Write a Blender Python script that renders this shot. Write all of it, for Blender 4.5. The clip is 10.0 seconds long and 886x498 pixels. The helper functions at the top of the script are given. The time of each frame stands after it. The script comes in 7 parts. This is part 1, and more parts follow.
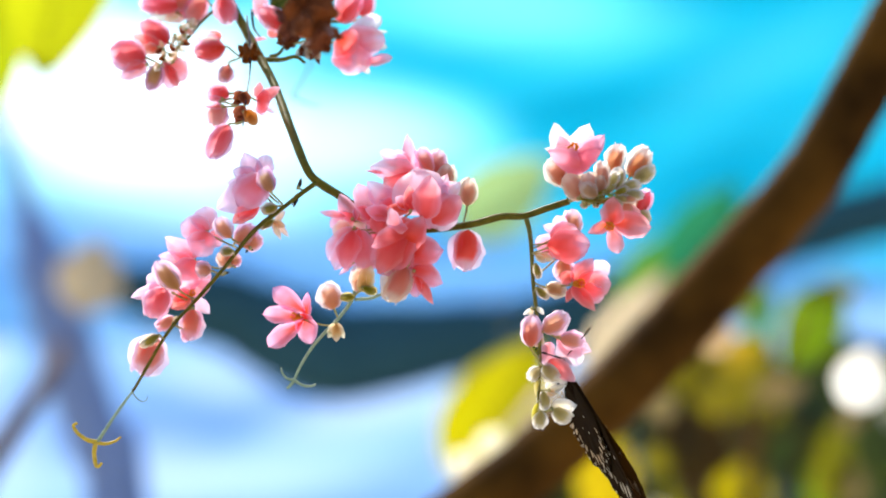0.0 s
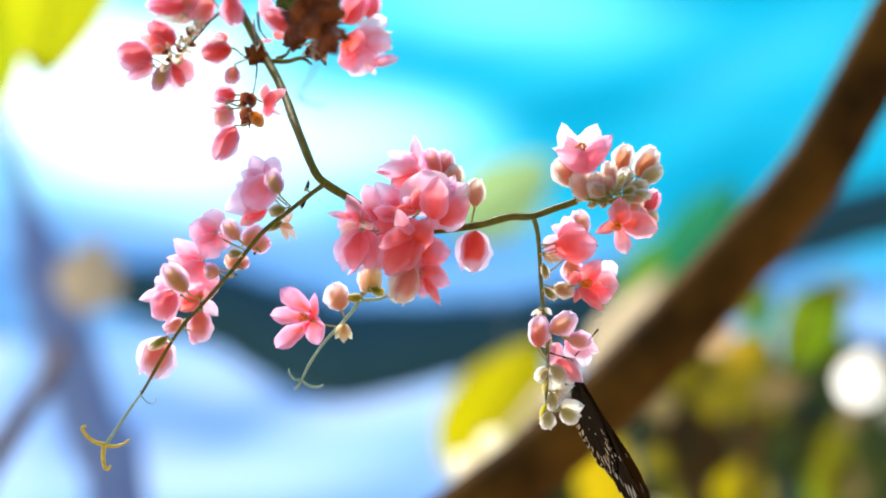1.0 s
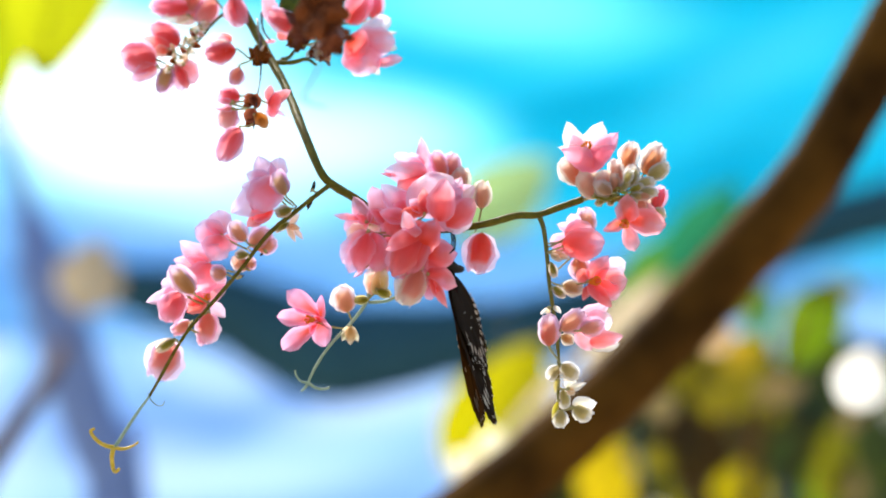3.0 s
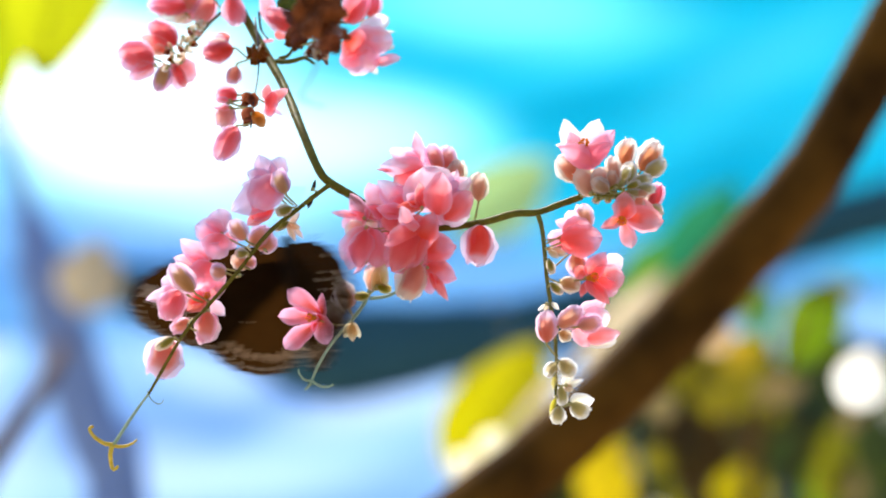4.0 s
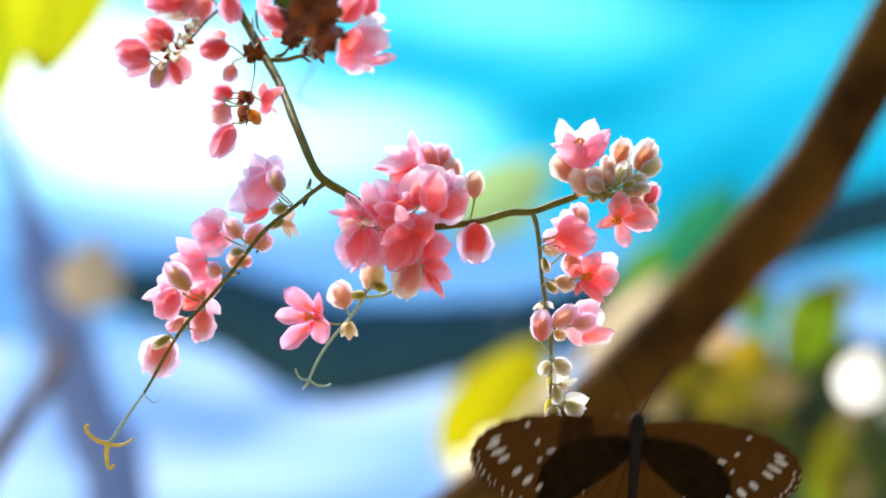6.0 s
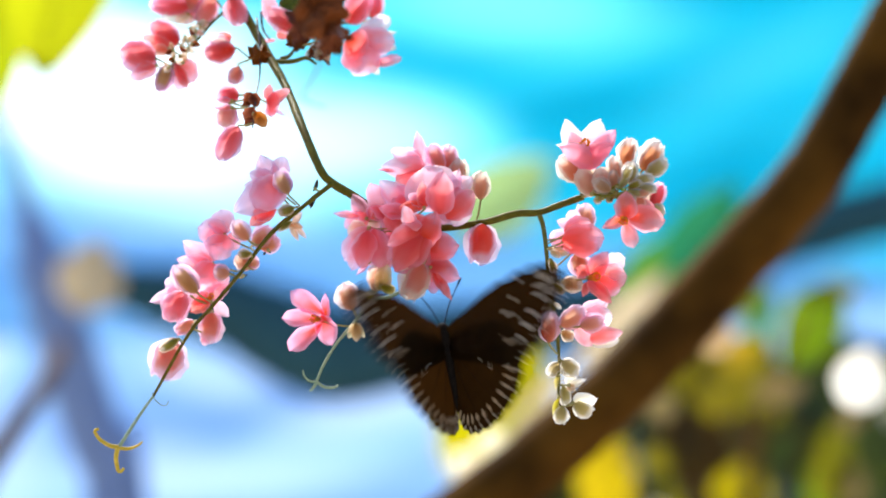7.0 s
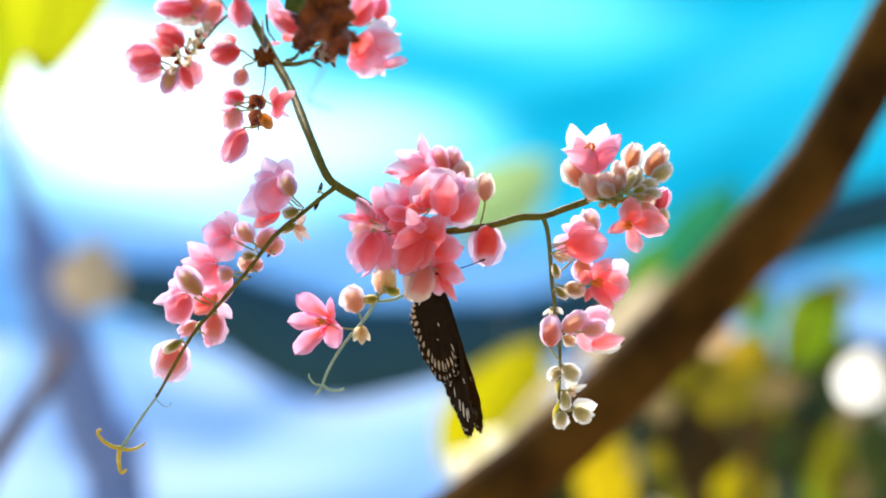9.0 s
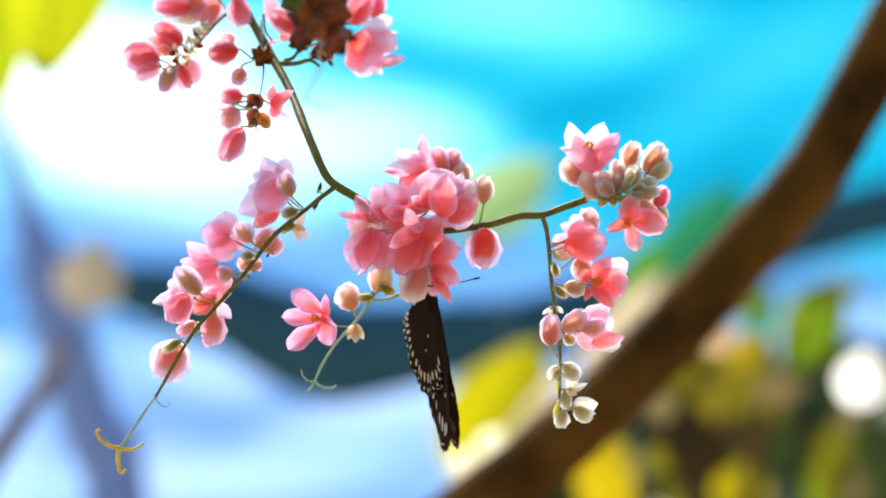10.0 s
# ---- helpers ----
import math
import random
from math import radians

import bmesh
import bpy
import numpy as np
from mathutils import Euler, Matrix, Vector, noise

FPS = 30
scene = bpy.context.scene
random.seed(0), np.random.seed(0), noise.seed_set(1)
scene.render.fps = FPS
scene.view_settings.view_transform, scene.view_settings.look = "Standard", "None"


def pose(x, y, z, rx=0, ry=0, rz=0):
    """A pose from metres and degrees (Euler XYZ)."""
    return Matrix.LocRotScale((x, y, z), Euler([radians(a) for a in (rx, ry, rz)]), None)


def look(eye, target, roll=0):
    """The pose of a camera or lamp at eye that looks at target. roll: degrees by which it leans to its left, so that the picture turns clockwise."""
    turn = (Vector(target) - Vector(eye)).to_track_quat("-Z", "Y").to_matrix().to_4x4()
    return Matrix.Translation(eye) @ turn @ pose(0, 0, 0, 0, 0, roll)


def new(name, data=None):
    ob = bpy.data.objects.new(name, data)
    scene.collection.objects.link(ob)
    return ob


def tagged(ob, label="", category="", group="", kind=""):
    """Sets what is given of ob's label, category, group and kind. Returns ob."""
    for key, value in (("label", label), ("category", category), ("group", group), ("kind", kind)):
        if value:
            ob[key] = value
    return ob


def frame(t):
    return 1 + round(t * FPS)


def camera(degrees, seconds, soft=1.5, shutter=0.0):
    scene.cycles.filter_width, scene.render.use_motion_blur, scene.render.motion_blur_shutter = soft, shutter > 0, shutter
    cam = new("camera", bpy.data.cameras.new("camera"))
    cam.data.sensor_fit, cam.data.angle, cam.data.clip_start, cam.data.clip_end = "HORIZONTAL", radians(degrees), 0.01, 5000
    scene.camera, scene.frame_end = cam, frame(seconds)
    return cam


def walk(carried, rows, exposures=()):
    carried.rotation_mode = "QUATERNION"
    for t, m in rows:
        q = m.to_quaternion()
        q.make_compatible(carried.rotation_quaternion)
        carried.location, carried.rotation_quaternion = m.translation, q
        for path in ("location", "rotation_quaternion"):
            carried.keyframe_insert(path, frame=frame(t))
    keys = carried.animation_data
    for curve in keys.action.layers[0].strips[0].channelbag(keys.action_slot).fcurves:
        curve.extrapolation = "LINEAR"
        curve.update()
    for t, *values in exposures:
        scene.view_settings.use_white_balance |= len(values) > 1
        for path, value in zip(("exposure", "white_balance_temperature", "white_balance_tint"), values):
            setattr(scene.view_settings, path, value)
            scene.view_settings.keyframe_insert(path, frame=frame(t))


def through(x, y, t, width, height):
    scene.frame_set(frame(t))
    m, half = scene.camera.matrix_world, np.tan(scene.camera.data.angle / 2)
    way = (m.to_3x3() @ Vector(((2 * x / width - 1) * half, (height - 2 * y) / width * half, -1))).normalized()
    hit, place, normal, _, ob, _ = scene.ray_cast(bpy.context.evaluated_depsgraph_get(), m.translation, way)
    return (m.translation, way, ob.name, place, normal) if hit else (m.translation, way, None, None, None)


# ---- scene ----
# ---- camera ----
D = 1.297
cam = camera(10.7, 10.0, soft=1.9, shutter=0.5)
cam.data.dof.use_dof = True
cam.data.dof.focus_distance = D
cam.data.dof.aperture_fstop = 11.5
cam.data.dof.aperture_blades = 0
EYE = 1.5
walk(cam, [(0, look((0, -D, EYE), (0, 0, EYE))), (10, look((0, -D, EYE), (0, 0, EYE)))],
     exposures=[(0, 0.90), (10, 0.90)])

# ---- light ----
SUN_FROM = Vector((-0.35, 0.72, 0.75))
world = bpy.data.worlds.new("sky")
scene.world = world
world.use_nodes = True
wn = world.node_tree.nodes
sky = wn.new("ShaderNodeTexSky")
sky.sky_type, sky.sun_disc = "NISHITA", False
sky.sun_elevation = math.atan2(SUN_FROM.z, math.hypot(SUN_FROM.x, SUN_FROM.y))
sky.sun_rotation = math.atan2(SUN_FROM.x, SUN_FROM.y)
wn["Background"].inputs["Strength"].default_value = 0.14
world.node_tree.links.new(sky.outputs[0], wn["Background"].inputs["Color"])
sun = new("sun", bpy.data.lights.new("sun", "SUN"))
sun.data.energy, sun.data.angle, sun.data.color = 4.6, radians(6), (1.0, 0.95, 0.86)
sun.matrix_world = look(SUN_FROM * 20, (0, 0, 0))


# ---- materials ----
def nodes_of(name):
    m = bpy.data.materials.new(name)
    m.use_nodes = True
    nt = m.node_tree
    for n in list(nt.nodes):
        nt.nodes.remove(n)
    return m, nt, nt.nodes.new("ShaderNodeOutputMaterial")


def noise_node(nt, scale, detail=3.0, rough=0.5, space="Object"):
    tc = nt.nodes.new("ShaderNodeTexCoord")
    n = nt.nodes.new("ShaderNodeTexNoise")
    n.inputs["Scale"].default_value, n.inputs["Detail"].default_value = scale, detail
    n.inputs["Roughness"].default_value = rough
    nt.links.new(tc.outputs[space], n.inputs["Vector"])
    return n


def ramp(nt, fac, stops):
    r = nt.nodes.new("ShaderNodeValToRGB")
    while len(r.color_ramp.elements) < len(stops):
        r.color_ramp.elements.new(0.5)
    for e, (p, c) in zip(r.color_ramp.elements, stops):
        e.position, e.color = p, (*c, 1)
    nt.links.new(fac, r.inputs[0])
    return r


def calc(nt, op, a, b=0.0, clamp=False):
    n = nt.nodes.new("ShaderNodeMath")
    n.operation, n.use_clamp = op, clamp
    for s, v in zip(n.inputs, (a, b)):
        if isinstance(v, (int, float)):
            s.default_value = v
        else:
            nt.links.new(v, s)
    return n.outputs[0]


def blend(nt, fac, a, b, how="MIX"):
    n = nt.nodes.new("ShaderNodeMix")
    n.data_type, n.blend_type = "RGBA", how
    for s, v in ((n.inputs[0], fac), (n.inputs[6], a), (n.inputs[7], b)):
        if isinstance(v, (int, float)):
            s.default_value = v
        elif isinstance(v, tuple):
            s.default_value = (*v, 1)
        else:
            nt.links.new(v, s)
    return n.outputs[2]


def leafy(nt, out, colour, through_share, rough=0.5, bump=None, through_colour=None, spec=0.3, clear=0.0):
    """A thin living sheet: partly diffuse and glossy, partly lit through."""
    p = nt.nodes.new("ShaderNodeBsdfPrincipled")
    t = nt.nodes.new("ShaderNodeBsdfTranslucent")
    mix = nt.nodes.new("ShaderNodeMixShader")
    nt.links.new(colour, p.inputs["Base Color"])
    nt.links.new(through_colour or colour, t.inputs["Color"])
    p.inputs["Roughness"].default_value = rough
    p.inputs["Specular IOR Level"].default_value = spec
    mix.inputs[0].default_value = through_share
    nt.links.new(p.outputs[0], mix.inputs[1])
    nt.links.new(t.outputs[0], mix.inputs[2])
    last = mix.outputs[0]
    if clear:
        tr = nt.nodes.new("ShaderNodeBsdfTransparent")
        nt.links.new(through_colour or colour, tr.inputs["Color"])
        over = nt.nodes.new("ShaderNodeMixShader")
        over.inputs[0].default_value = clear
        nt.links.new(last, over.inputs[1])
        nt.links.new(tr.outputs[0], over.inputs[2])
        last = over.outputs[0]
    nt.links.new(last, out.inputs[0])
    if bump is not None:
        b = nt.nodes.new("ShaderNodeBump")
        b.inputs["Strength"].default_value, b.inputs["Distance"].default_value = 0.35, 0.0004
        nt.links.new(bump, b.inputs["Height"])
        nt.links.new(b.outputs[0], p.inputs["Normal"])


def petal_material(name, deep, mid, rim, share=0.62, clear=0.24, edge=0.93):
    """A petal: deep along its middle and foot, paler towards its rim, with fine veins."""
    m, nt, out = nodes_of(name)
    tc = nt.nodes.new("ShaderNodeTexCoord")
    sep = nt.nodes.new("ShaderNodeSeparateXYZ")
    nt.links.new(tc.outputs["UV"], sep.inputs[0])
    side = calc(nt, "MULTIPLY", calc(nt, "ABSOLUTE", calc(nt, "SUBTRACT", sep.outputs[0], 0.5)), 2.0)
    far = calc(nt, "MAXIMUM", calc(nt, "POWER", side, 1.8), calc(nt, "POWER", sep.outputs[1], 2.5))
    far = calc(nt, "ADD", far, calc(nt, "MULTIPLY", calc(nt, "POWER", sep.outputs[1], 2.0), 0.18))
    n = noise_node(nt, 260.0, 3.0)
    f = calc(nt, "ADD", far, calc(nt, "MULTIPLY", calc(nt, "SUBTRACT", n.outputs["Fac"], 0.5), 0.30), True)
    r = ramp(nt, f, [(0.0, deep), (0.40, mid), (edge, rim)])
    r.color_ramp.interpolation = "EASE"
    info = nt.nodes.new("ShaderNodeObjectInfo")
    hsv = nt.nodes.new("ShaderNodeHueSaturation")
    nt.links.new(r.outputs[0], hsv.inputs["Color"])
    nt.links.new(calc(nt, "ADD", 0.88, calc(nt, "MULTIPLY", info.outputs["Random"], 0.2)), hsv.inputs["Saturation"])
    nt.links.new(calc(nt, "ADD", 0.489, calc(nt, "MULTIPLY", info.outputs["Random"], 0.018)), hsv.inputs["Hue"])
    # fine veins that run along the petal
    wav = nt.nodes.new("ShaderNodeTexWave")
    wav.inputs["Scale"].default_value, wav.inputs["Distortion"].default_value = 6.0, 2.5
    wav.inputs["Detail"].default_value = 3.0
    wav.bands_direction = "X"
    nt.links.new(tc.outputs["UV"], wav.inputs["Vector"])
    veined = blend(nt, calc(nt, "MULTIPLY", wav.outputs["Fac"], 0.08), hsv.outputs[0], deep)
    leafy(nt, out, veined, share, 0.55, wav.outputs["Fac"], spec=0.15, clear=clear)
    return m


# tone: colour along the middle, between, and at the rim
PETALS = {
    "pale": ((0.90, 0.32, 0.35), (0.92, 0.49, 0.61), (0.91, 0.70, 0.86)),
    "pink": ((0.90, 0.23, 0.24), (0.92, 0.36, 0.45), (0.92, 0.58, 0.74)),
    "pinkish": ((0.90, 0.20, 0.20), (0.92, 0.35, 0.44), (0.92, 0.62, 0.79)),
    "pinklilac": ((0.90, 0.26, 0.28), (0.90, 0.43, 0.53), (0.84, 0.60, 0.78)),
    "pinkwhite": ((0.91, 0.48, 0.53), (0.89, 0.62, 0.74), (0.86, 0.74, 0.89)),
    "coral": ((0.88, 0.13, 0.10), (0.90, 0.20, 0.17), (0.92, 0.34, 0.34)),
    "coralrim": ((0.88, 0.14, 0.11), (0.91, 0.25, 0.27), (0.92, 0.48, 0.58)),
    "lilac": ((0.86, 0.36, 0.45), (0.85, 0.48, 0.61), (0.78, 0.60, 0.80)),
    "rose": ((0.72, 0.07, 0.03), (0.90, 0.24, 0.36), (0.91, 0.46, 0.70)),
    "rosepink": ((0.90, 0.28, 0.32), (0.92, 0.34, 0.46), (0.93, 0.46, 0.60)),
    "redrose": ((0.86, 0.14, 0.10), (0.92, 0.30, 0.32), (0.95, 0.48, 0.56)),
    "white": ((0.80, 0.71, 0.52), (0.86, 0.81, 0.71), (0.90, 0.88, 0.87)),
    "whitepink": ((0.91, 0.52, 0.59), (0.91, 0.70, 0.78), (0.92, 0.87, 0.90)),
    "cream": ((0.76, 0.56, 0.32), (0.82, 0.67, 0.48), (0.86, 0.79, 0.72)),
    "dusty": ((0.80, 0.46, 0.29), (0.84, 0.55, 0.40), (0.87, 0.71, 0.66)),
    "dustypink": ((0.90, 0.42, 0.34), (0.92, 0.56, 0.52), (0.94, 0.78, 0.82)),
    "peach": ((0.819, 0.324, 0.234), (0.828, 0.432, 0.36), (0.865, 0.57, 0.515)),
    "peachpink": ((0.92, 0.44, 0.36), (0.94, 0.54, 0.50), (0.96, 0.72, 0.74)),
    "orange": ((0.81, 0.378, 0.18), (0.828, 0.45, 0.27), (0.865, 0.589, 0.46)),
    "tan": ((0.64, 0.40, 0.19), (0.74, 0.52, 0.31), (0.83, 0.67, 0.50)),
    "olive": ((0.60, 0.51, 0.22), (0.72, 0.64, 0.36), (0.83, 0.77, 0.58)),
    "green": ((0.40, 0.34, 0.04), (0.54, 0.46, 0.09), (0.72, 0.64, 0.28)),
    "dry": ((0.10, 0.022, 0.006), (0.20, 0.05, 0.015), (0.40, 0.12, 0.04)),
    "char": ((0.03, 0.02, 0.02), (0.05, 0.035, 0.03), (0.09, 0.06, 0.05)),
    "rust": ((0.34, 0.09, 0.02), (0.50, 0.17, 0.05), (0.62, 0.28, 0.12)),
}
# buds: the colour of the folded inner petals runs out into that of the wings
for inner, outer in (("coral", "pink"), ("coral", "pinkwhite"), ("dusty", "cream"), ("dusty", "dusty"), ("dusty", "pale"), ("dusty", "pinkwhite"), ("dusty", "white"), ("dusty", "whitepink"), ("green", "cream"), ("green", "green"), ("olive", "cream"), ("olive", "white"), ("orange", "peach"), ("orange", "white"), ("peach", "cream"), ("peach", "pale"), ("peach", "pink"), ("peach", "pinkwhite"), ("tan", "cream"), ("tan", "lilac"), ("tan", "pinkwhite")):
    PETALS[inner + "_" + outer] = (PETALS[inner][0], PETALS[inner][1], PETALS[outer][2])
TONES = {}
for tone, (deep, mid, rim) in PETALS.items():
    dead = tone in ("dry", "rust", "char")
    TONES[tone] = petal_material("petal_" + tone, deep, mid, rim, 0.4 if dead else 0.66, 0.0 if dead else 0.23, 0.78 if "_" in tone else 0.93)
WITHERED = petal_material("leaf_withered", (0.03, 0.007, 0.002), (0.06, 0.014, 0.003), (0.13, 0.034, 0.007), 0.12, 0.0)


def stalk_material(name, a, b, scale=400.0, share=0.12, spec=0.25, rough=0.5):
    m, nt, out = nodes_of(name)
    n = noise_node(nt, scale, 4.0)
    big = noise_node(nt, scale / 9, 2.0)
    col = ramp(nt, n.outputs["Fac"], [(0.3, a), (0.75, b)]).outputs[0]
    col = blend(nt, calc(nt, "MULTIPLY", big.outputs["Fac"], 0.5), col, tuple(0.6 * v for v in a))
    leafy(nt, out, col, share, rough, n.outputs["Fac"], spec=spec)
    return m


STALK = stalk_material("vine_stalk", (0.085, 0.068, 0.006), (0.205, 0.165, 0.018), spec=0.12)
GREENSTALK = stalk_material("raceme_stalk", (0.13, 0.12, 0.02), (0.27, 0.24, 0.06), 700, 0.2, 0.15)
THIN = stalk_material("flower_stalk", (0.36, 0.32, 0.10), (0.58, 0.50, 0.24), 900, 0.25)
TENDRIL = stalk_material("tendril_yellow", (0.62, 0.44, 0.04), (0.80, 0.62, 0.12), 900, 0.3)
PALETENDRIL = stalk_material("tendril_green", (0.30, 0.40, 0.28), (0.46, 0.56, 0.40), 900, 0.3)
STAMEN = stalk_material("stamen_orange", (0.92, 0.36, 0.03), (0.96, 0.58, 0.08), 2500, 0.65)
BARK = stalk_material("bark_brown", (0.018, 0.008, 0.002), (0.175, 0.074, 0.010), 24, 0.0, 0.04, 0.85)
TWIGBARK = stalk_material("bark_twig", (0.06, 0.032, 0.016), (0.18, 0.10, 0.06), 40, 0.0, 0.05, 0.9)
# grey bark with the blue of its shade mixed into the colour
BLUESHADEBARK = stalk_material("bark_grey_blue_shade", (0.165, 0.235, 0.47), (0.26, 0.355, 0.63), 40, 0.0, 0.05, 0.9)
DARKSTALK = stalk_material("dry_stalk", (0.03, 0.025, 0.03), (0.08, 0.05, 0.05), 700, 0.0)


def leaf_material(name, a, b, share=0.6, rough=0.35):
    m, nt, out = nodes_of(name)
    n = noise_node(nt, 25.0, 4.0)
    info = nt.nodes.new("ShaderNodeObjectInfo")
    col = ramp(nt, n.outputs["Fac"], [(0.35, a), (0.7, b)]).outputs[0]
    hsv = nt.nodes.new("ShaderNodeHueSaturation")
    nt.links.new(col, hsv.inputs["Color"])
    nt.links.new(calc(nt, "ADD", 0.485, calc(nt, "MULTIPLY", info.outputs["Random"], 0.03)), hsv.inputs["Hue"])
    leafy(nt, out, hsv.outputs[0], share, rough, n.outputs["Fac"])
    return m


YELLOWLEAF = leaf_material("leaf_yellow", (0.29, 0.235, 0.001), (0.41, 0.335, 0.002), 0.75)
LIMELEAF = leaf_material("leaf_lime", (0.27, 0.31, 0.003), (0.36, 0.39, 0.005), 0.8)
GREENLEAF = leaf_material("leaf_green", (0.085, 0.18, 0.003), (0.16, 0.28, 0.006), 0.65)
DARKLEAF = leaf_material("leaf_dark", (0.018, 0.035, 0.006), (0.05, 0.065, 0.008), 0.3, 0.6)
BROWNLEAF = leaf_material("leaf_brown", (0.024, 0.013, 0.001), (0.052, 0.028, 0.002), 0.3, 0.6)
TANLEAF = leaf_material("leaf_tan", (0.52, 0.36, 0.16), (0.72, 0.58, 0.34), 0.7)
PALELEAF = leaf_material("leaf_pale_green", (0.20, 0.30, 0.11), (0.27, 0.38, 0.16), 0.8)
AMBERLEAF = leaf_material("leaf_amber", (0.38, 0.24, 0.002), (0.50, 0.34, 0.004), 0.75)
DEEPLEAF = leaf_material("leaf_deep_green", (0.045, 0.15, 0.006), (0.09, 0.24, 0.012), 0.7)
STRAWLEAF = leaf_material("leaf_straw", (0.42, 0.33, 0.20), (0.58, 0.48, 0.32), 0.75)
OLIVELEAF = leaf_material("leaf_olive", (0.115, 0.105, 0.003), (0.18, 0.16, 0.006), 0.7)
SANDLEAF = leaf_material("leaf_sand", (0.38, 0.26, 0.11), (0.52, 0.38, 0.19), 0.7)
OCHRELEAF = leaf_material("leaf_ochre", (0.24, 0.155, 0.006), (0.33, 0.22, 0.012), 0.7)
DUNLEAF = leaf_material("leaf_dun", (0.16, 0.115, 0.04), (0.24, 0.18, 0.075), 0.5)
CHAFFLEAF = leaf_material("leaf_chaff", (0.66, 0.56, 0.36), (0.82, 0.74, 0.54), 0.8)
JADELEAF = leaf_material("leaf_jade", (0.012, 0.13, 0.065), (0.022, 0.19, 0.095), 0.7)
BUFFLEAF = leaf_material("leaf_buff", (0.26, 0.20, 0.13), (0.36, 0.29, 0.21), 0.5)
# near-white leaf colour that imitates a blurred bright spot
WHITELEAF = leaf_material("leaf_bright_spot", (0.84, 0.80, 0.70), (0.92, 0.90, 0.86), 0.85)


def sheet_material(name, a, b, share, scale=1.2, spec=0.15, dust=0.12):
    m, nt, out = nodes_of(name)
    n = noise_node(nt, scale, 2.0)
    fine = noise_node(nt, 90.0, 4.0)
    col = ramp(nt, n.outputs["Fac"], [(0.35, a), (0.65, b)]).outputs[0]
    col = blend(nt, calc(nt, "MULTIPLY", fine.outputs["Fac"], dust), col, (0.5, 0.55, 0.55))
    leafy(nt, out, col, share, 0.6, fine.outputs["Fac"], spec=spec)
    return m


def light_shade_patch(nt, x, z, cx, cz, long, wide, ang):
    """How far a place lies within one slanting streak of painted light or shade: 1 in its middle, 0 outside."""
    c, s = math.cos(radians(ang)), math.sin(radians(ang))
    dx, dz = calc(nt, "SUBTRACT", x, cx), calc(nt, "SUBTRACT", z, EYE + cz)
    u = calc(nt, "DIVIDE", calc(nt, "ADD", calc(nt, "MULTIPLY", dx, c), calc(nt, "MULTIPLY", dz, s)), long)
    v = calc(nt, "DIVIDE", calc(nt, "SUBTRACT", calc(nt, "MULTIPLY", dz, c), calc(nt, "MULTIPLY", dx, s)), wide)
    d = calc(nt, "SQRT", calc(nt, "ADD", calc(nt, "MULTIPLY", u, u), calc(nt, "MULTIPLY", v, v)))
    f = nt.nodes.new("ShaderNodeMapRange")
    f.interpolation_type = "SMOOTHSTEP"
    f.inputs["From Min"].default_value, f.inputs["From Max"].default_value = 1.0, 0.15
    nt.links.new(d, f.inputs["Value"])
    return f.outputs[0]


def streaks(nt, tc, ang, long, wide):
    mp = nt.nodes.new("ShaderNodeMapping")
    mp.vector_type = "TEXTURE"
    mp.inputs["Rotation"].default_value = (0, radians(-ang), 0)
    mp.inputs["Scale"].default_value = (long, 1.0, wide)
    n = nt.nodes.new("ShaderNodeTexNoise")
    n.inputs["Scale"].default_value, n.inputs["Detail"].default_value = 1.0, 2.0
    nt.links.new(tc.outputs["Object"], mp.inputs[0])
    nt.links.new(mp.outputs[0], n.inputs["Vector"])
    return n.outputs["Fac"]


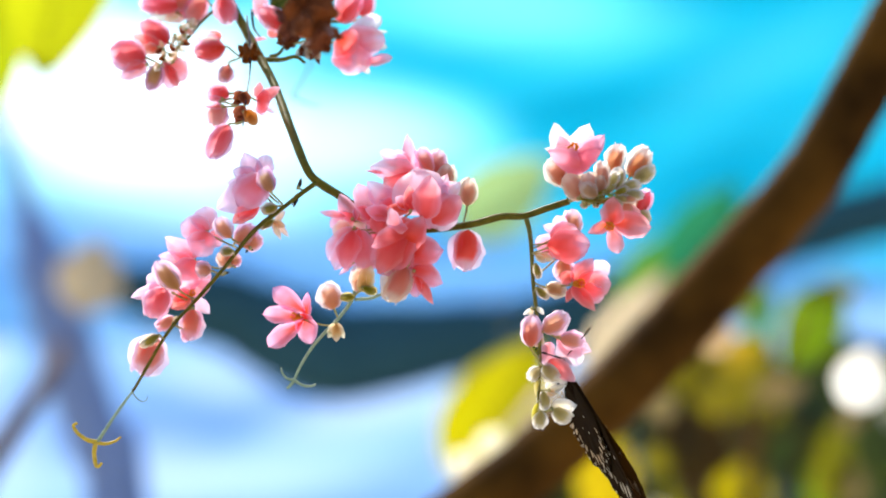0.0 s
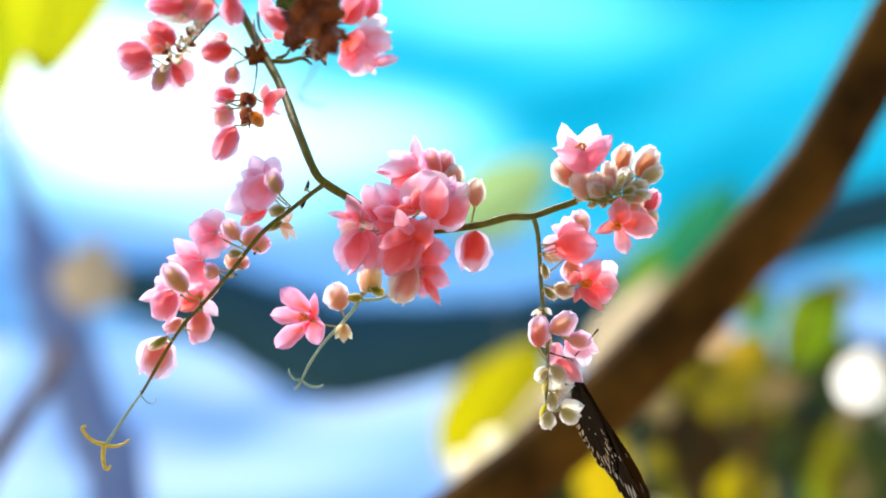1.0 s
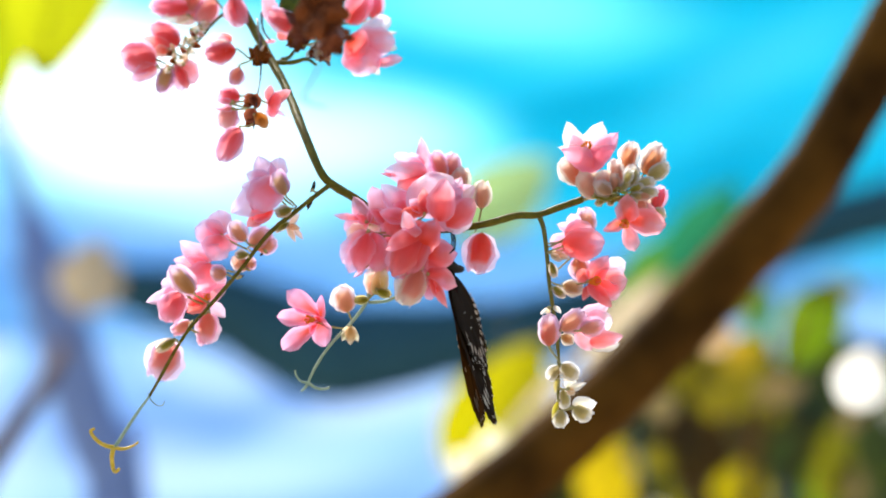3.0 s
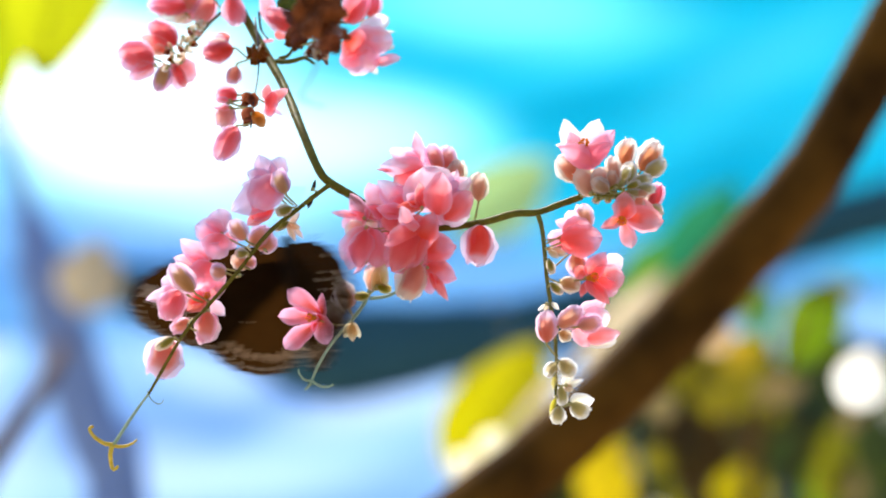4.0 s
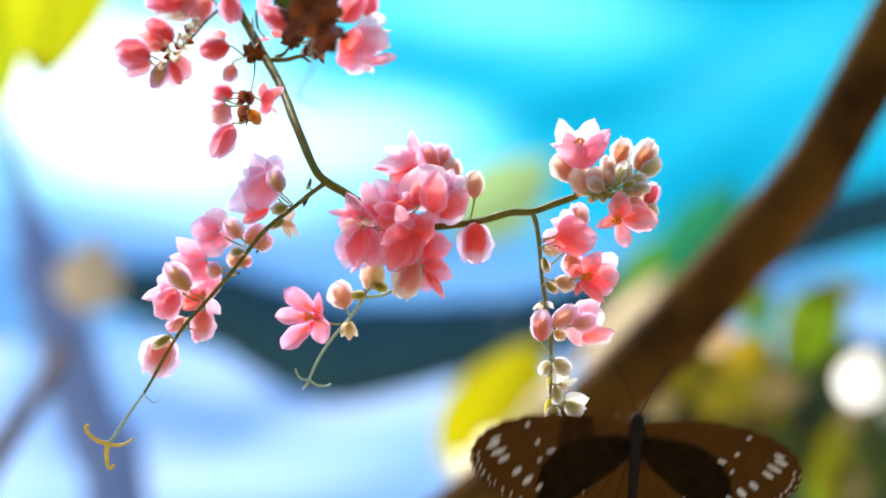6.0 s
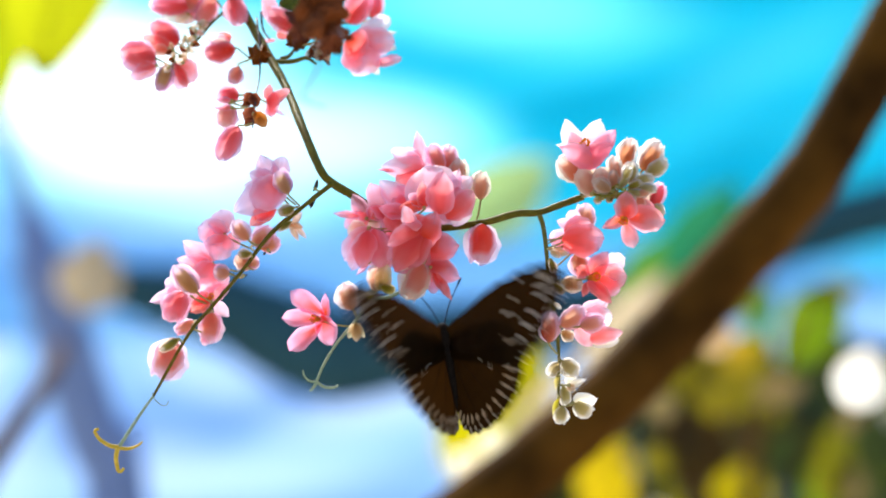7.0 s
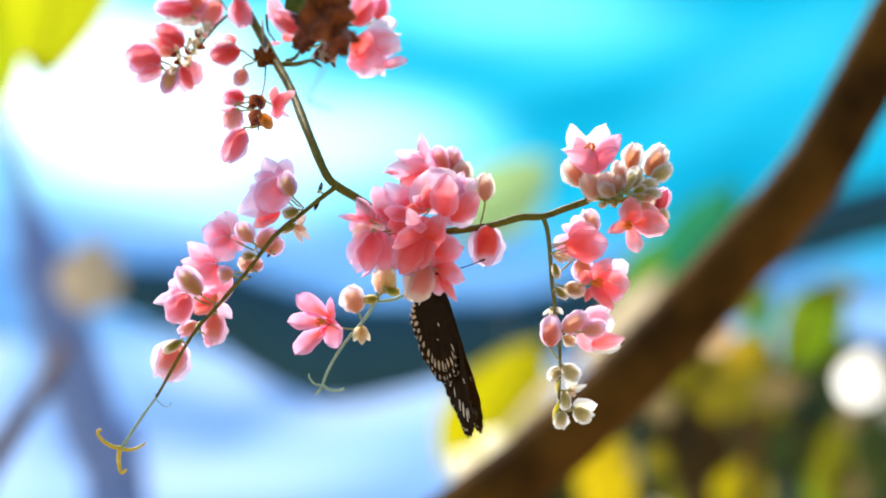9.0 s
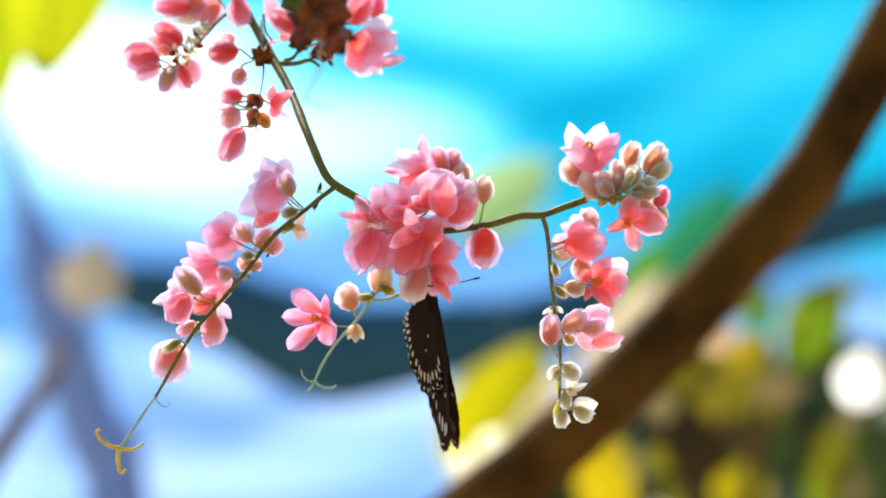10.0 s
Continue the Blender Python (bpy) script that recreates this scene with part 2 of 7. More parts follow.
def glow_sheet_material(name):
    """Cyan plastic with a white glow painted round one place, slanting streaks of painted light and shade, and bluer
    towards its foot.
    """
    m, nt, out = nodes_of(name)
    tc = nt.nodes.new("ShaderNodeTexCoord")
    sep = nt.nodes.new("ShaderNodeSeparateXYZ")
    nt.links.new(tc.outputs["Object"], sep.inputs[0])
    x, z = sep.outputs[0], sep.outputs[2]
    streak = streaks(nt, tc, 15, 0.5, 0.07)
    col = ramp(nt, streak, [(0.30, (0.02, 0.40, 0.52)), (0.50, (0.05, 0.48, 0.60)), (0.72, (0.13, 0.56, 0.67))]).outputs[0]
    # light and shade of the folds, put into the colour as streaks
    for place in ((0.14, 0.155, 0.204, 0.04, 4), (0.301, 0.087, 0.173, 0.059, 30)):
        col = blend(nt, calc(nt, "MULTIPLY", light_shade_patch(nt, x, z, *place), 0.55), col, (0.006, 0.36, 0.48))
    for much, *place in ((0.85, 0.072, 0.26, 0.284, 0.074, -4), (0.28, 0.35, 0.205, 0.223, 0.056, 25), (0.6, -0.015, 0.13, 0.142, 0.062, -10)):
        col = blend(nt, calc(nt, "MULTIPLY", light_shade_patch(nt, x, z, *place), much), col, (0.34, 0.70, 0.78))
    col = blend(nt, calc(nt, "MULTIPLY", light_shade_patch(nt, x, z, -0.058, 0.118, 0.186, 0.093, -12), 0.6), col, (0.60, 0.81, 0.90))
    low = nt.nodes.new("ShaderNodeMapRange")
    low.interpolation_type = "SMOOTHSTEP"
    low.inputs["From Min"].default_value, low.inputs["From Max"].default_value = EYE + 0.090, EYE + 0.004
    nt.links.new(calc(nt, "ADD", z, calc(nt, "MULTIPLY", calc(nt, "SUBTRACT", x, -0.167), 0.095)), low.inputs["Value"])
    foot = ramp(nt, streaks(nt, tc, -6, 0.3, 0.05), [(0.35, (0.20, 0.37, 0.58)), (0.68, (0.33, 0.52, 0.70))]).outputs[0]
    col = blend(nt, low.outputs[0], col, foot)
    # the overexposed white glow is painted into the sheet's colour
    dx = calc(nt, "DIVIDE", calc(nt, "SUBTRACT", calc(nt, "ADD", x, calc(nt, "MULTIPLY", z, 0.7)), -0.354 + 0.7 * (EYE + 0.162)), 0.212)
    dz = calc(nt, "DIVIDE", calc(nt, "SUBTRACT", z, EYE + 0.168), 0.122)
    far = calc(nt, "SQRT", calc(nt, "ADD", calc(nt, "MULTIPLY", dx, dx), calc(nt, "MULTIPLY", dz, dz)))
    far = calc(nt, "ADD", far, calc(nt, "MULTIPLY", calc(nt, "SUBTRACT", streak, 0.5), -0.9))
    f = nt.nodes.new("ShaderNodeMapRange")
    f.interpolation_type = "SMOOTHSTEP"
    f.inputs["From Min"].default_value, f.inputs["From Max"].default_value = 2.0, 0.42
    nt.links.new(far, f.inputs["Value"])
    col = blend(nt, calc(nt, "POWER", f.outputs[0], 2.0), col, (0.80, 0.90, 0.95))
    fine = noise_node(nt, 90.0, 4.0)
    leafy(nt, out, col, 0.85, 0.6, fine.outputs["Fac"], spec=0.1)
    return m


def glow_blue_material(name):
    """Pale blue plastic with slanting streaks and lighter patches of painted glow."""
    m, nt, out = nodes_of(name)
    tc = nt.nodes.new("ShaderNodeTexCoord")
    sep = nt.nodes.new("ShaderNodeSeparateXYZ")
    nt.links.new(tc.outputs["Object"], sep.inputs[0])
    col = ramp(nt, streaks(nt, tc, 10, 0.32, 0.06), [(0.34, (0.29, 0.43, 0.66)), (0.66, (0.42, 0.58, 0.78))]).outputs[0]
    # lighter patches put the background's white glow into the colour
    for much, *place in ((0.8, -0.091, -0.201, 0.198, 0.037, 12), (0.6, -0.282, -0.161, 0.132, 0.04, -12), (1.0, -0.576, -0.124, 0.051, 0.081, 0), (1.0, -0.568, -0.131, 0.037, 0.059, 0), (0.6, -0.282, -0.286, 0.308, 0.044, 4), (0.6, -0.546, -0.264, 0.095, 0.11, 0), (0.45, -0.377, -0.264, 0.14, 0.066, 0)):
        col = blend(nt, calc(nt, "MULTIPLY", light_shade_patch(nt, sep.outputs[0], sep.outputs[2], *place), much), col, (0.58, 0.68, 0.86))
    fine = noise_node(nt, 90.0, 4.0)
    leafy(nt, out, col, 0.85, 0.6, fine.outputs["Fac"], spec=0.15)
    return m


TARP = glow_sheet_material("tarpaulin_cyan")
# dark colour of the added roll and sheet that stand in for shade
SHADESHEET = sheet_material("sheet_dark_shade", (0.016, 0.062, 0.086), (0.030, 0.098, 0.130), 0.05, 1.2, 0.03, 0.04)
TARPBLUE = glow_blue_material("tarpaulin_pale_blue")


def backdrop_material():
    m, nt, out = nodes_of("bright_haze")
    # the sheet gives off its own light in place of bright sky
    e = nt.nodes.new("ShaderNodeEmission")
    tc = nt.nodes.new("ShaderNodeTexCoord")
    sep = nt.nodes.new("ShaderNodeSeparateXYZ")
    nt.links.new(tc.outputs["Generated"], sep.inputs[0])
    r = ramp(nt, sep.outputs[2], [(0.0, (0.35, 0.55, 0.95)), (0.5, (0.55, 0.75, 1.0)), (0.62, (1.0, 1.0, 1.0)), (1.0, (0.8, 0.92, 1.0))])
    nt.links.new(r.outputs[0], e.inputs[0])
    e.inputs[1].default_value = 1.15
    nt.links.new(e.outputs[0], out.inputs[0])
    return m


HAZE = backdrop_material()


def ground_material():
    m, nt, out = nodes_of("soil")
    n = noise_node(nt, 6.0, 6.0)
    p = nt.nodes.new("ShaderNodeBsdfPrincipled")
    # soil colour raised so the unseen ground throws warm light on the flowers
    nt.links.new(ramp(nt, n.outputs["Fac"], [(0.3, (0.30, 0.24, 0.16)), (0.7, (0.46, 0.40, 0.28))]).outputs[0], p.inputs["Base Color"])
    p.inputs["Roughness"].default_value = 0.9
    nt.links.new(p.outputs[0], out.inputs[0])
    return m


SOIL = ground_material()


def wing_material(name, a, b, through):
    m, nt, out = nodes_of(name)
    n = noise_node(nt, 260.0, 4.0)
    col = ramp(nt, n.outputs["Fac"], [(0.3, a), (0.7, b)]).outputs[0]
    rgb = nt.nodes.new("ShaderNodeRGB")
    rgb.outputs[0].default_value = (*through, 1)
    leafy(nt, out, col, 0.35, 0.75, n.outputs["Fac"], rgb.outputs[0], spec=0.015)
    return m


WING = wing_material("wing_brown", (0.010, 0.0055, 0.002), (0.022, 0.011, 0.003), (0.040, 0.0148, 0.0025))
SPOT = wing_material("wing_spot", (0.56, 0.47, 0.37), (0.70, 0.62, 0.52), (0.5, 0.36, 0.22))
TANSPOT = stalk_material("wing_spot_tan", (0.42, 0.27, 0.15), (0.60, 0.43, 0.28), 900, 0.1)
VEIN = wing_material("wing_vein", (0.015, 0.008, 0.006), (0.025, 0.012, 0.008), (0.02, 0.01, 0.005))
BODY = stalk_material("insect_body", (0.010, 0.007, 0.005), (0.026, 0.017, 0.011), 900, 0.0, 0.05, 0.8)


# ---- shapes ----
def mm(x, y, z):
    return Vector((x * 0.001, y * 0.001, EYE + z * 0.001))


def mesh_of(bm, name, material, smooth=True):
    me = bpy.data.meshes.new(name)
    bm.to_mesh(me)
    bm.free()
    me.materials.append(material)
    if smooth:
        me.polygons.foreach_set("use_smooth", [True] * len(me.polygons))
    return me


def part(name, bm, material, parent, label="", m=None):
    """Links a bmesh, or a mesh that is shared, as one mesh object under its thing."""
    me = bm if isinstance(bm, bpy.types.Mesh) else mesh_of(bm, name, material)
    ob = new(name, me)
    ob.parent = parent
    if m is not None:
        ob.matrix_basis = m
    return tagged(ob, label)


def thing(name, at, label, category, group="", kind=""):
    ob = new(name)
    ob.empty_display_size = 0.01
    ob.location = at
    return tagged(ob, label, category, group, kind)


def smooth_line(pts, steps=6):
    """A Catmull-Rom line through the points."""
    pts = [Vector(p) for p in pts]
    if len(pts) < 3:
        return pts
    ext = [2 * pts[0] - pts[1], *pts, 2 * pts[-1] - pts[-2]]
    line = []
    for a, b, c, d in zip(ext, ext[1:], ext[2:], ext[3:]):
        for i in range(steps):
            t = i / steps
            line.append(0.5 * ((2 * b) + (c - a) * t + (2 * a - 5 * b + 4 * c - d) * t * t + (3 * b - a - 3 * c + d) * t ** 3))
    return line + [pts[-1]]


def tube(bm, line, r0, r1, sides=8, lumps=0.0):
    """A tapered round stalk along the line, closed at its ends."""
    rings, u = [], None
    for i, p in enumerate(line):
        d = (line[min(i + 1, len(line) - 1)] - line[max(i - 1, 0)]).normalized()
        u = d.orthogonal() if u is None else (u - d * u.dot(d))
        u.normalize()
        v = d.cross(u)
        r = r0(i / (len(line) - 1)) if callable(r0) else r0 + (r1 - r0) * i / (len(line) - 1)
        r *= 1 + lumps * (noise.noise(p * 90) + 0.6 * noise.noise(p * 300))
        rings.append([bm.verts.new(p + r * (math.cos(a) * u + math.sin(a) * v)) for a in (2 * math.pi * k / sides for k in range(sides))])
    for a, b in zip(rings, rings[1:]):
        for k in range(sides):
            bm.faces.new((a[k], a[(k + 1) % sides], b[(k + 1) % sides], b[k]))
    bm.faces.new(rings[0][::-1])
    bm.faces.new(rings[-1])
    return bm


FORMS = {"round": (0.50, 0.52), "heart": (0.46, 0.74), "lance": (0.72, 0.95), "spoon": (0.95, 0.52)}
MADE = {}


def shared(key, make):
    if key not in MADE:
        MADE[key] = make()
    return MADE[key]


def petal_mesh(form, material, seed, cols=10, rows=14):
    """One petal of unit length and width: base at the origin, along y, its hollow side towards z."""
    rnd = random.Random(seed * 13 + len(form))
    off = Vector((rnd.uniform(0, 50), rnd.uniform(0, 50), 0))
    a, b = FORMS[form]
    top = a / (a + b)
    peak = top ** a * (1 - top) ** b
    bm, grid = bmesh.new(), []
    uv = bm.loops.layers.uv.new("petal")
    skew = rnd.uniform(-0.06, 0.06)
    for j in range(rows + 1):
        v = (1 - math.cos(math.pi * j / rows)) / 2
        w = 0.5 * max(0.02, v ** a * (1 - v) ** b / peak)
        row = []
        for i in range(cols + 1):
            s = 2 * i / cols - 1
            wave = noise.noise(Vector((s * 1.5, v * 2.2, 0)) + off)
            edge = 1 + 0.24 * noise.noise(Vector((3.0 * (1 if s > 0 else -1), v * 4.5, 5)) + off) * abs(s)
            z = 0.26 * s * s * w * 2 * (0.6 + 0.4 * v) - 0.13 * math.sin(math.pi * v) + 0.10 * wave * (abs(s) + v * v)
            tip = 0.045 * (1 - abs(s)) ** 3 * max(0.0, v - 0.86) / 0.14
            row.append(bm.verts.new((w * s * edge + skew * math.sin(math.pi * v), v + tip + 0.07 * wave * abs(s), z)))
        grid.append(row)
    for j, (p, q) in enumerate(zip(grid, grid[1:])):
        for i in range(cols):
            f = bm.faces.new((p[i], p[i + 1], q[i + 1], q[i]))
            for loop, (ii, jj) in zip(f.loops, ((i, j), (i + 1, j), (i + 1, j + 1), (i, j + 1))):
                loop[uv].uv = (ii / cols, (1 - math.cos(math.pi * jj / rows)) / 2)
    return mesh_of(bm, "petal", material)


def bud_mesh(material, seed, keel=0.10):
    """The closed inner petals: unit length along z, unit width, with three keeled lobes that fold over each other."""
    rnd = random.Random(seed)
    bm, rings = bmesh.new(), []
    uv = bm.loops.layers.uv.new("petal")
    turn = rnd.uniform(0, 6)
    n, rows = 18, 12
    for j in range(rows + 1):
        v = j / rows
        r = 0.5 * max(0.03, math.sin(math.pi * (v ** 0.85 * 0.95 + 0.02)) ** 0.75 * (1.06 - 0.22 * v))
        rings.append([bm.verts.new((r * (1 + keel * math.cos(3 * (b + turn + 0.5 * v))) * math.cos(b), r * (1 + keel * math.cos(3 * (b + turn + 0.5 * v))) * math.sin(b),
                                    v + 0.04 * math.sin(math.pi * v) * math.cos(3 * b))) for b in (2 * math.pi * k / n for k in range(n))])
    for j, (p, q) in enumerate(zip(rings, rings[1:])):
        for k in range(n):
            f = bm.faces.new((p[k], p[(k + 1) % n], q[(k + 1) % n], q[k]))
            for loop, (kk, jj) in zip(f.loops, ((k, j), (k + 1, j), (k + 1, j + 1), (k, j + 1))):
                loop[uv].uv = (0.5 + 0.16 * math.cos(3 * (2 * math.pi * kk / n + turn)), jj / rows * 0.8)
    bm.faces.new(rings[0][::-1])
    bm.faces.new(rings[-1])
    return mesh_of(bm, "core", material)


def axis_turn(ang, tilt, spin):
    """The turn that lays local z along a way: ang degrees up from the right, leaned by tilt degrees towards the viewer."""
    a, t = radians(ang), radians(tilt)
    way = Vector((math.cos(a) * math.cos(t), -math.sin(t), math.sin(a) * math.cos(t)))
    return way, way.to_track_quat("Z", "Y").to_matrix().to_4x4() @ Matrix.Rotation(radians(spin), 4, "Z")


RND = random.Random(21)


def along(base, tip, hollow, spin):
    """The turn of a petal from base to tip; its hollow faces the viewer when hollow is 1, else away."""
    way = (tip - base).normalized()
    face = Vector((0, -1 if hollow else 1, 0))
    face = (face - way * face.dot(way)).normalized()
    m = Matrix((way.cross(face), way, face)).transposed().to_4x4()
    return m @ Matrix.Rotation(radians(spin), 4, "Y")


def bloom(r, base, way=None, root=None):
    """A flower's foot: its pedicel from the spray's stalk and the small cup that carries the petals."""
    ob, line = r
    if way is None:
        way = Vector((0, -0.6, 0.2)).normalized()
    near = root or min(line, key=lambda p: (p - base).length + 0.35 * abs((p - base).dot(way)))
    if root is not None:
        near = min(line + stem_line, key=lambda p: (p - root).length)
        near = near if (near - root).length < 0.004 else root
    bm = bmesh.new()
    gap = (near - base).length
    if gap > 0.0012:
        bend = Vector((RND.uniform(-0.1, 0.1), RND.uniform(-0.1, 0.1), -0.05)) * gap
        pts = smooth_line([near, near.lerp(base, 0.4) + bend, base - way * gap * 0.10, base], 4)
        tube(bm, [p - base for p in pts], 0.00024, 0.00032, 7)
    bmesh.ops.create_uvsphere(bm, u_segments=8, v_segments=5, radius=0.00055, matrix=Matrix.Translation(way * 0.0002))
    return part("flower", bm, THIN, ob, m=Matrix.Translation(base - ob.location))


def petal(f, base, tip, width, form, tone, hollow=1, spin=0):
    foot = f.parent.location + f.matrix_basis.translation
    size = (tip - base).length
    k = RND.randrange(3)
    me = shared((form, tone, k), lambda: petal_mesh(form, TONES[tone], k))
    width *= 0.001
    m = Matrix.Translation(base - foot) @ along(base, tip, hollow, spin + RND.uniform(-9, 9)) @ Matrix.Diagonal((width, size, (width + size) / 2, 1))
    return part("petal", me, None, f, m=m)


def stamen_tuft(f, base, tip, size):
    """Eight stamens and the ovary in the middle of an open flower."""
    foot = f.parent.location + f.matrix_basis.translation
    def make():
        bm, rnd = bmesh.new(), random.Random(5)
        bmesh.ops.create_icosphere(bm, subdivisions=2, radius=0.27, matrix=Matrix.Translation((0, 0, 0.16)))
        for i in range(8):
            a = 2 * math.pi * i / 8 + rnd.uniform(-0.2, 0.2)
            end = Vector((0.30 * math.cos(a), 0.30 * math.sin(a), 0.9 + rnd.uniform(-0.12, 0.12)))
            tube(bm, smooth_line([Vector((0.1 * math.cos(a), 0.1 * math.sin(a), 0.05)), end * 0.6, end], 2), 0.06, 0.045, 5)
            bmesh.ops.create_icosphere(bm, subdivisions=1, radius=0.12, matrix=Matrix.Translation(end))
        return mesh_of(bm, "stamens", STAMEN)
    m = Matrix.Translation(base - foot) @ (tip - base).to_track_quat("Z", "Y").to_matrix().to_4x4() @ Matrix.Scale(size * 0.001, 4)
    return part("stamens", shared("stamens", make), None, f, m=m)


def closed_flower(r, base, tip, width, outer, inner, front=None, root=None):
    """A flower or bud that is still shut: folded inner petals between two wings and a back sepal, with or without a front one."""
    way = (tip - base).normalized()
    side = Vector((0, -1, 0)).cross(way).normalized()
    deep = Vector((0, 0.001 * width, 0))
    f = bloom(r, base, way, root)
    size = (tip - base).length
    k = RND.randrange(3)
    foot = f.parent.location + f.matrix_basis.translation
    core = 0.00062 * width
    m = Matrix.Translation(base - foot) @ way.to_track_quat("Z", "Y").to_matrix().to_4x4() @ Matrix.Diagonal((core, core, size * 0.93, 1))
    part("core", shared(("core", inner, k), lambda: bud_mesh(TONES[inner], k)), None, f, m=m)
    petal(f, base + deep * 0.12, tip + deep * 0.22, width * 0.96, "round", outer)
    for s in (-1, 1):
        drift = side * s * 0.001 * width
        petal(f, base + drift * 0.04, tip - way * size * RND.uniform(0.0, 0.07) + drift * 0.20, width * RND.uniform(0.54, 0.64), "heart", outer, 1, -s * RND.uniform(38, 56))
    if front:
        petal(f, base - deep * 0.22, tip - deep * 0.24 - way * size * 0.03, width * 0.74, "round", front, 0)
    return f


def raceme(pts, r0, r1, label, mat, group="flower sprays of the vine"):
    line = smooth_line(pts, 6)
    ob = thing("flower_raceme", line[0], label, "flower spray", group)
    part("rachis", tube(bmesh.new(), [p - line[0] for p in line], r0 * 0.001, r1 * 0.001, 8, 0.16), mat, ob)
    return ob, line


def twig(r, name, pts, r0, r1, mat, label=""):
    ob = r[0]
    return part(name, tube(bmesh.new(), [p - ob.location for p in smooth_line(pts, 6)], r0 * 0.001, r1 * 0.001, 8, 0.1), mat, ob, label)


# ---- the setting ----
def ground():
    bm = bmesh.new()
    bmesh.ops.create_grid(bm, x_segments=60, y_segments=60, size=1500)
    for v in bm.verts:
        v.co.z = -0.1 + 0.05 * noise.noise(v.co * 0.05)
    tagged(new("ground", mesh_of(bm, "ground", SOIL)), "bare brown garden soil, lightened to bounce warm light up", "ground", kind="structure")


ground()


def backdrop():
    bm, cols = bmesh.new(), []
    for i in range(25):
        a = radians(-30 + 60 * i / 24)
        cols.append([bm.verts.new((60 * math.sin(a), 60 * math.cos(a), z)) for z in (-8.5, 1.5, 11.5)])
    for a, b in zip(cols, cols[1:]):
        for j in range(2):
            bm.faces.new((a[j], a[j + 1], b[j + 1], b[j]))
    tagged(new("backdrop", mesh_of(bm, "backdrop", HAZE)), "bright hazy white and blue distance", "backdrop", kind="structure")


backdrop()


def hung_sheet(name, x0, x1, top, foot, y, material, label, category, fold, seed, lean=0.0):
    """A hanging sheet with broad slanting folds; top and foot give its edges along x."""
    bm, grid = bmesh.new(), []
    nx, nz = 70, 40
    off = Vector((seed * 3.1, seed * 1.7, 0))
    for i in range(nx + 1):
        u = i / nx
        x = x0 + (x1 - x0) * u
        col = []
        for j in range(nz + 1):
            v = j / nz
            z = foot(x) + (top(x) - foot(x)) * v
            d = fold * (noise.noise(Vector((x * 0.9 + z * 1.6, z * 2.4 - x * 0.7, 0)) + off) + 0.4 * noise.noise(Vector((x * 3 + z * 4, z * 6, 2)) + off))
            col.append(bm.verts.new((x, y + d + lean * v, z)))
        grid.append(col)
    for a, b in zip(grid, grid[1:]):
        for j in range(nz):
            bm.faces.new((a[j], b[j], b[j + 1], a[j + 1]))
    ob = new(name, mesh_of(bm, name, material))
    mod = ob.modifiers.new("thickness", "SOLIDIFY")
    mod.thickness = 0.002
    return tagged(ob, label, category)


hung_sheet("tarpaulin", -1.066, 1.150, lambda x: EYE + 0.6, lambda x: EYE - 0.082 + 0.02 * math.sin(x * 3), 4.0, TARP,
           "cyan blue plastic tarpaulin with a white glow painted on one side", "tarpaulin", 0.05, 2, -0.35)
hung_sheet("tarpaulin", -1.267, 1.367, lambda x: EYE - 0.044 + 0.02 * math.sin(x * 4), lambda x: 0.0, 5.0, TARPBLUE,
           "pale blue plastic tarpaulin with painted glow patches, hung below a dark roll", "tarpaulin", 0.05, 5, -0.5)


def leaf_mesh(name, material, width, bend, seed, cols=6, rows=12):
    """A pointed oval leaf of unit length with a folded midrib."""
    bm, grid = bmesh.new(), []
    y = z = 0.0
    off = Vector((seed, 0, 0))
    for j in range(rows + 1):
        v = j / rows
        slope = bend * (v - 0.3)
        if j:
            y += math.cos(slope) / rows
            z -= math.sin(slope) / rows
        w = width * 0.5 * max(0.01, math.sin(math.pi * v ** 0.8) ** 0.8)
        row = []
        for i in range(cols + 1):
            s = 2 * i / cols - 1
            row.append(bm.verts.new((w * s, y, z + 0.25 * w * abs(s) + 0.03 * noise.noise(Vector((s * 2, v * 5, 0)) + off))))
        grid.append(row)
    for a, b in zip(grid, grid[1:]):
        for i in range(cols):
            bm.faces.new((a[i], a[i + 1], b[i + 1], b[i]))
    rib = [Vector((0, g[cols // 2].co.y, g[cols // 2].co.z - 0.003)) for g in grid]
    tube(bm, [Vector((0, -0.18, 0.02))] + rib, 0.014, 0.003, 5)
    return mesh_of(bm, name, material)


LEAVES = {"jade": JADELEAF, "chaff": CHAFFLEAF, "dun": DUNLEAF, "sand": SANDLEAF, "ochre": OCHRELEAF, "deep": DEEPLEAF, "amber": AMBERLEAF, "straw": STRAWLEAF, "olive": OLIVELEAF, "pale": PALELEAF, "yellow": YELLOWLEAF, "green": GREENLEAF, "dark": DARKLEAF, "tan": TANLEAF, "white": WHITELEAF, "lime": LIMELEAF, "brown": BROWNLEAF, "buff": BUFFLEAF}


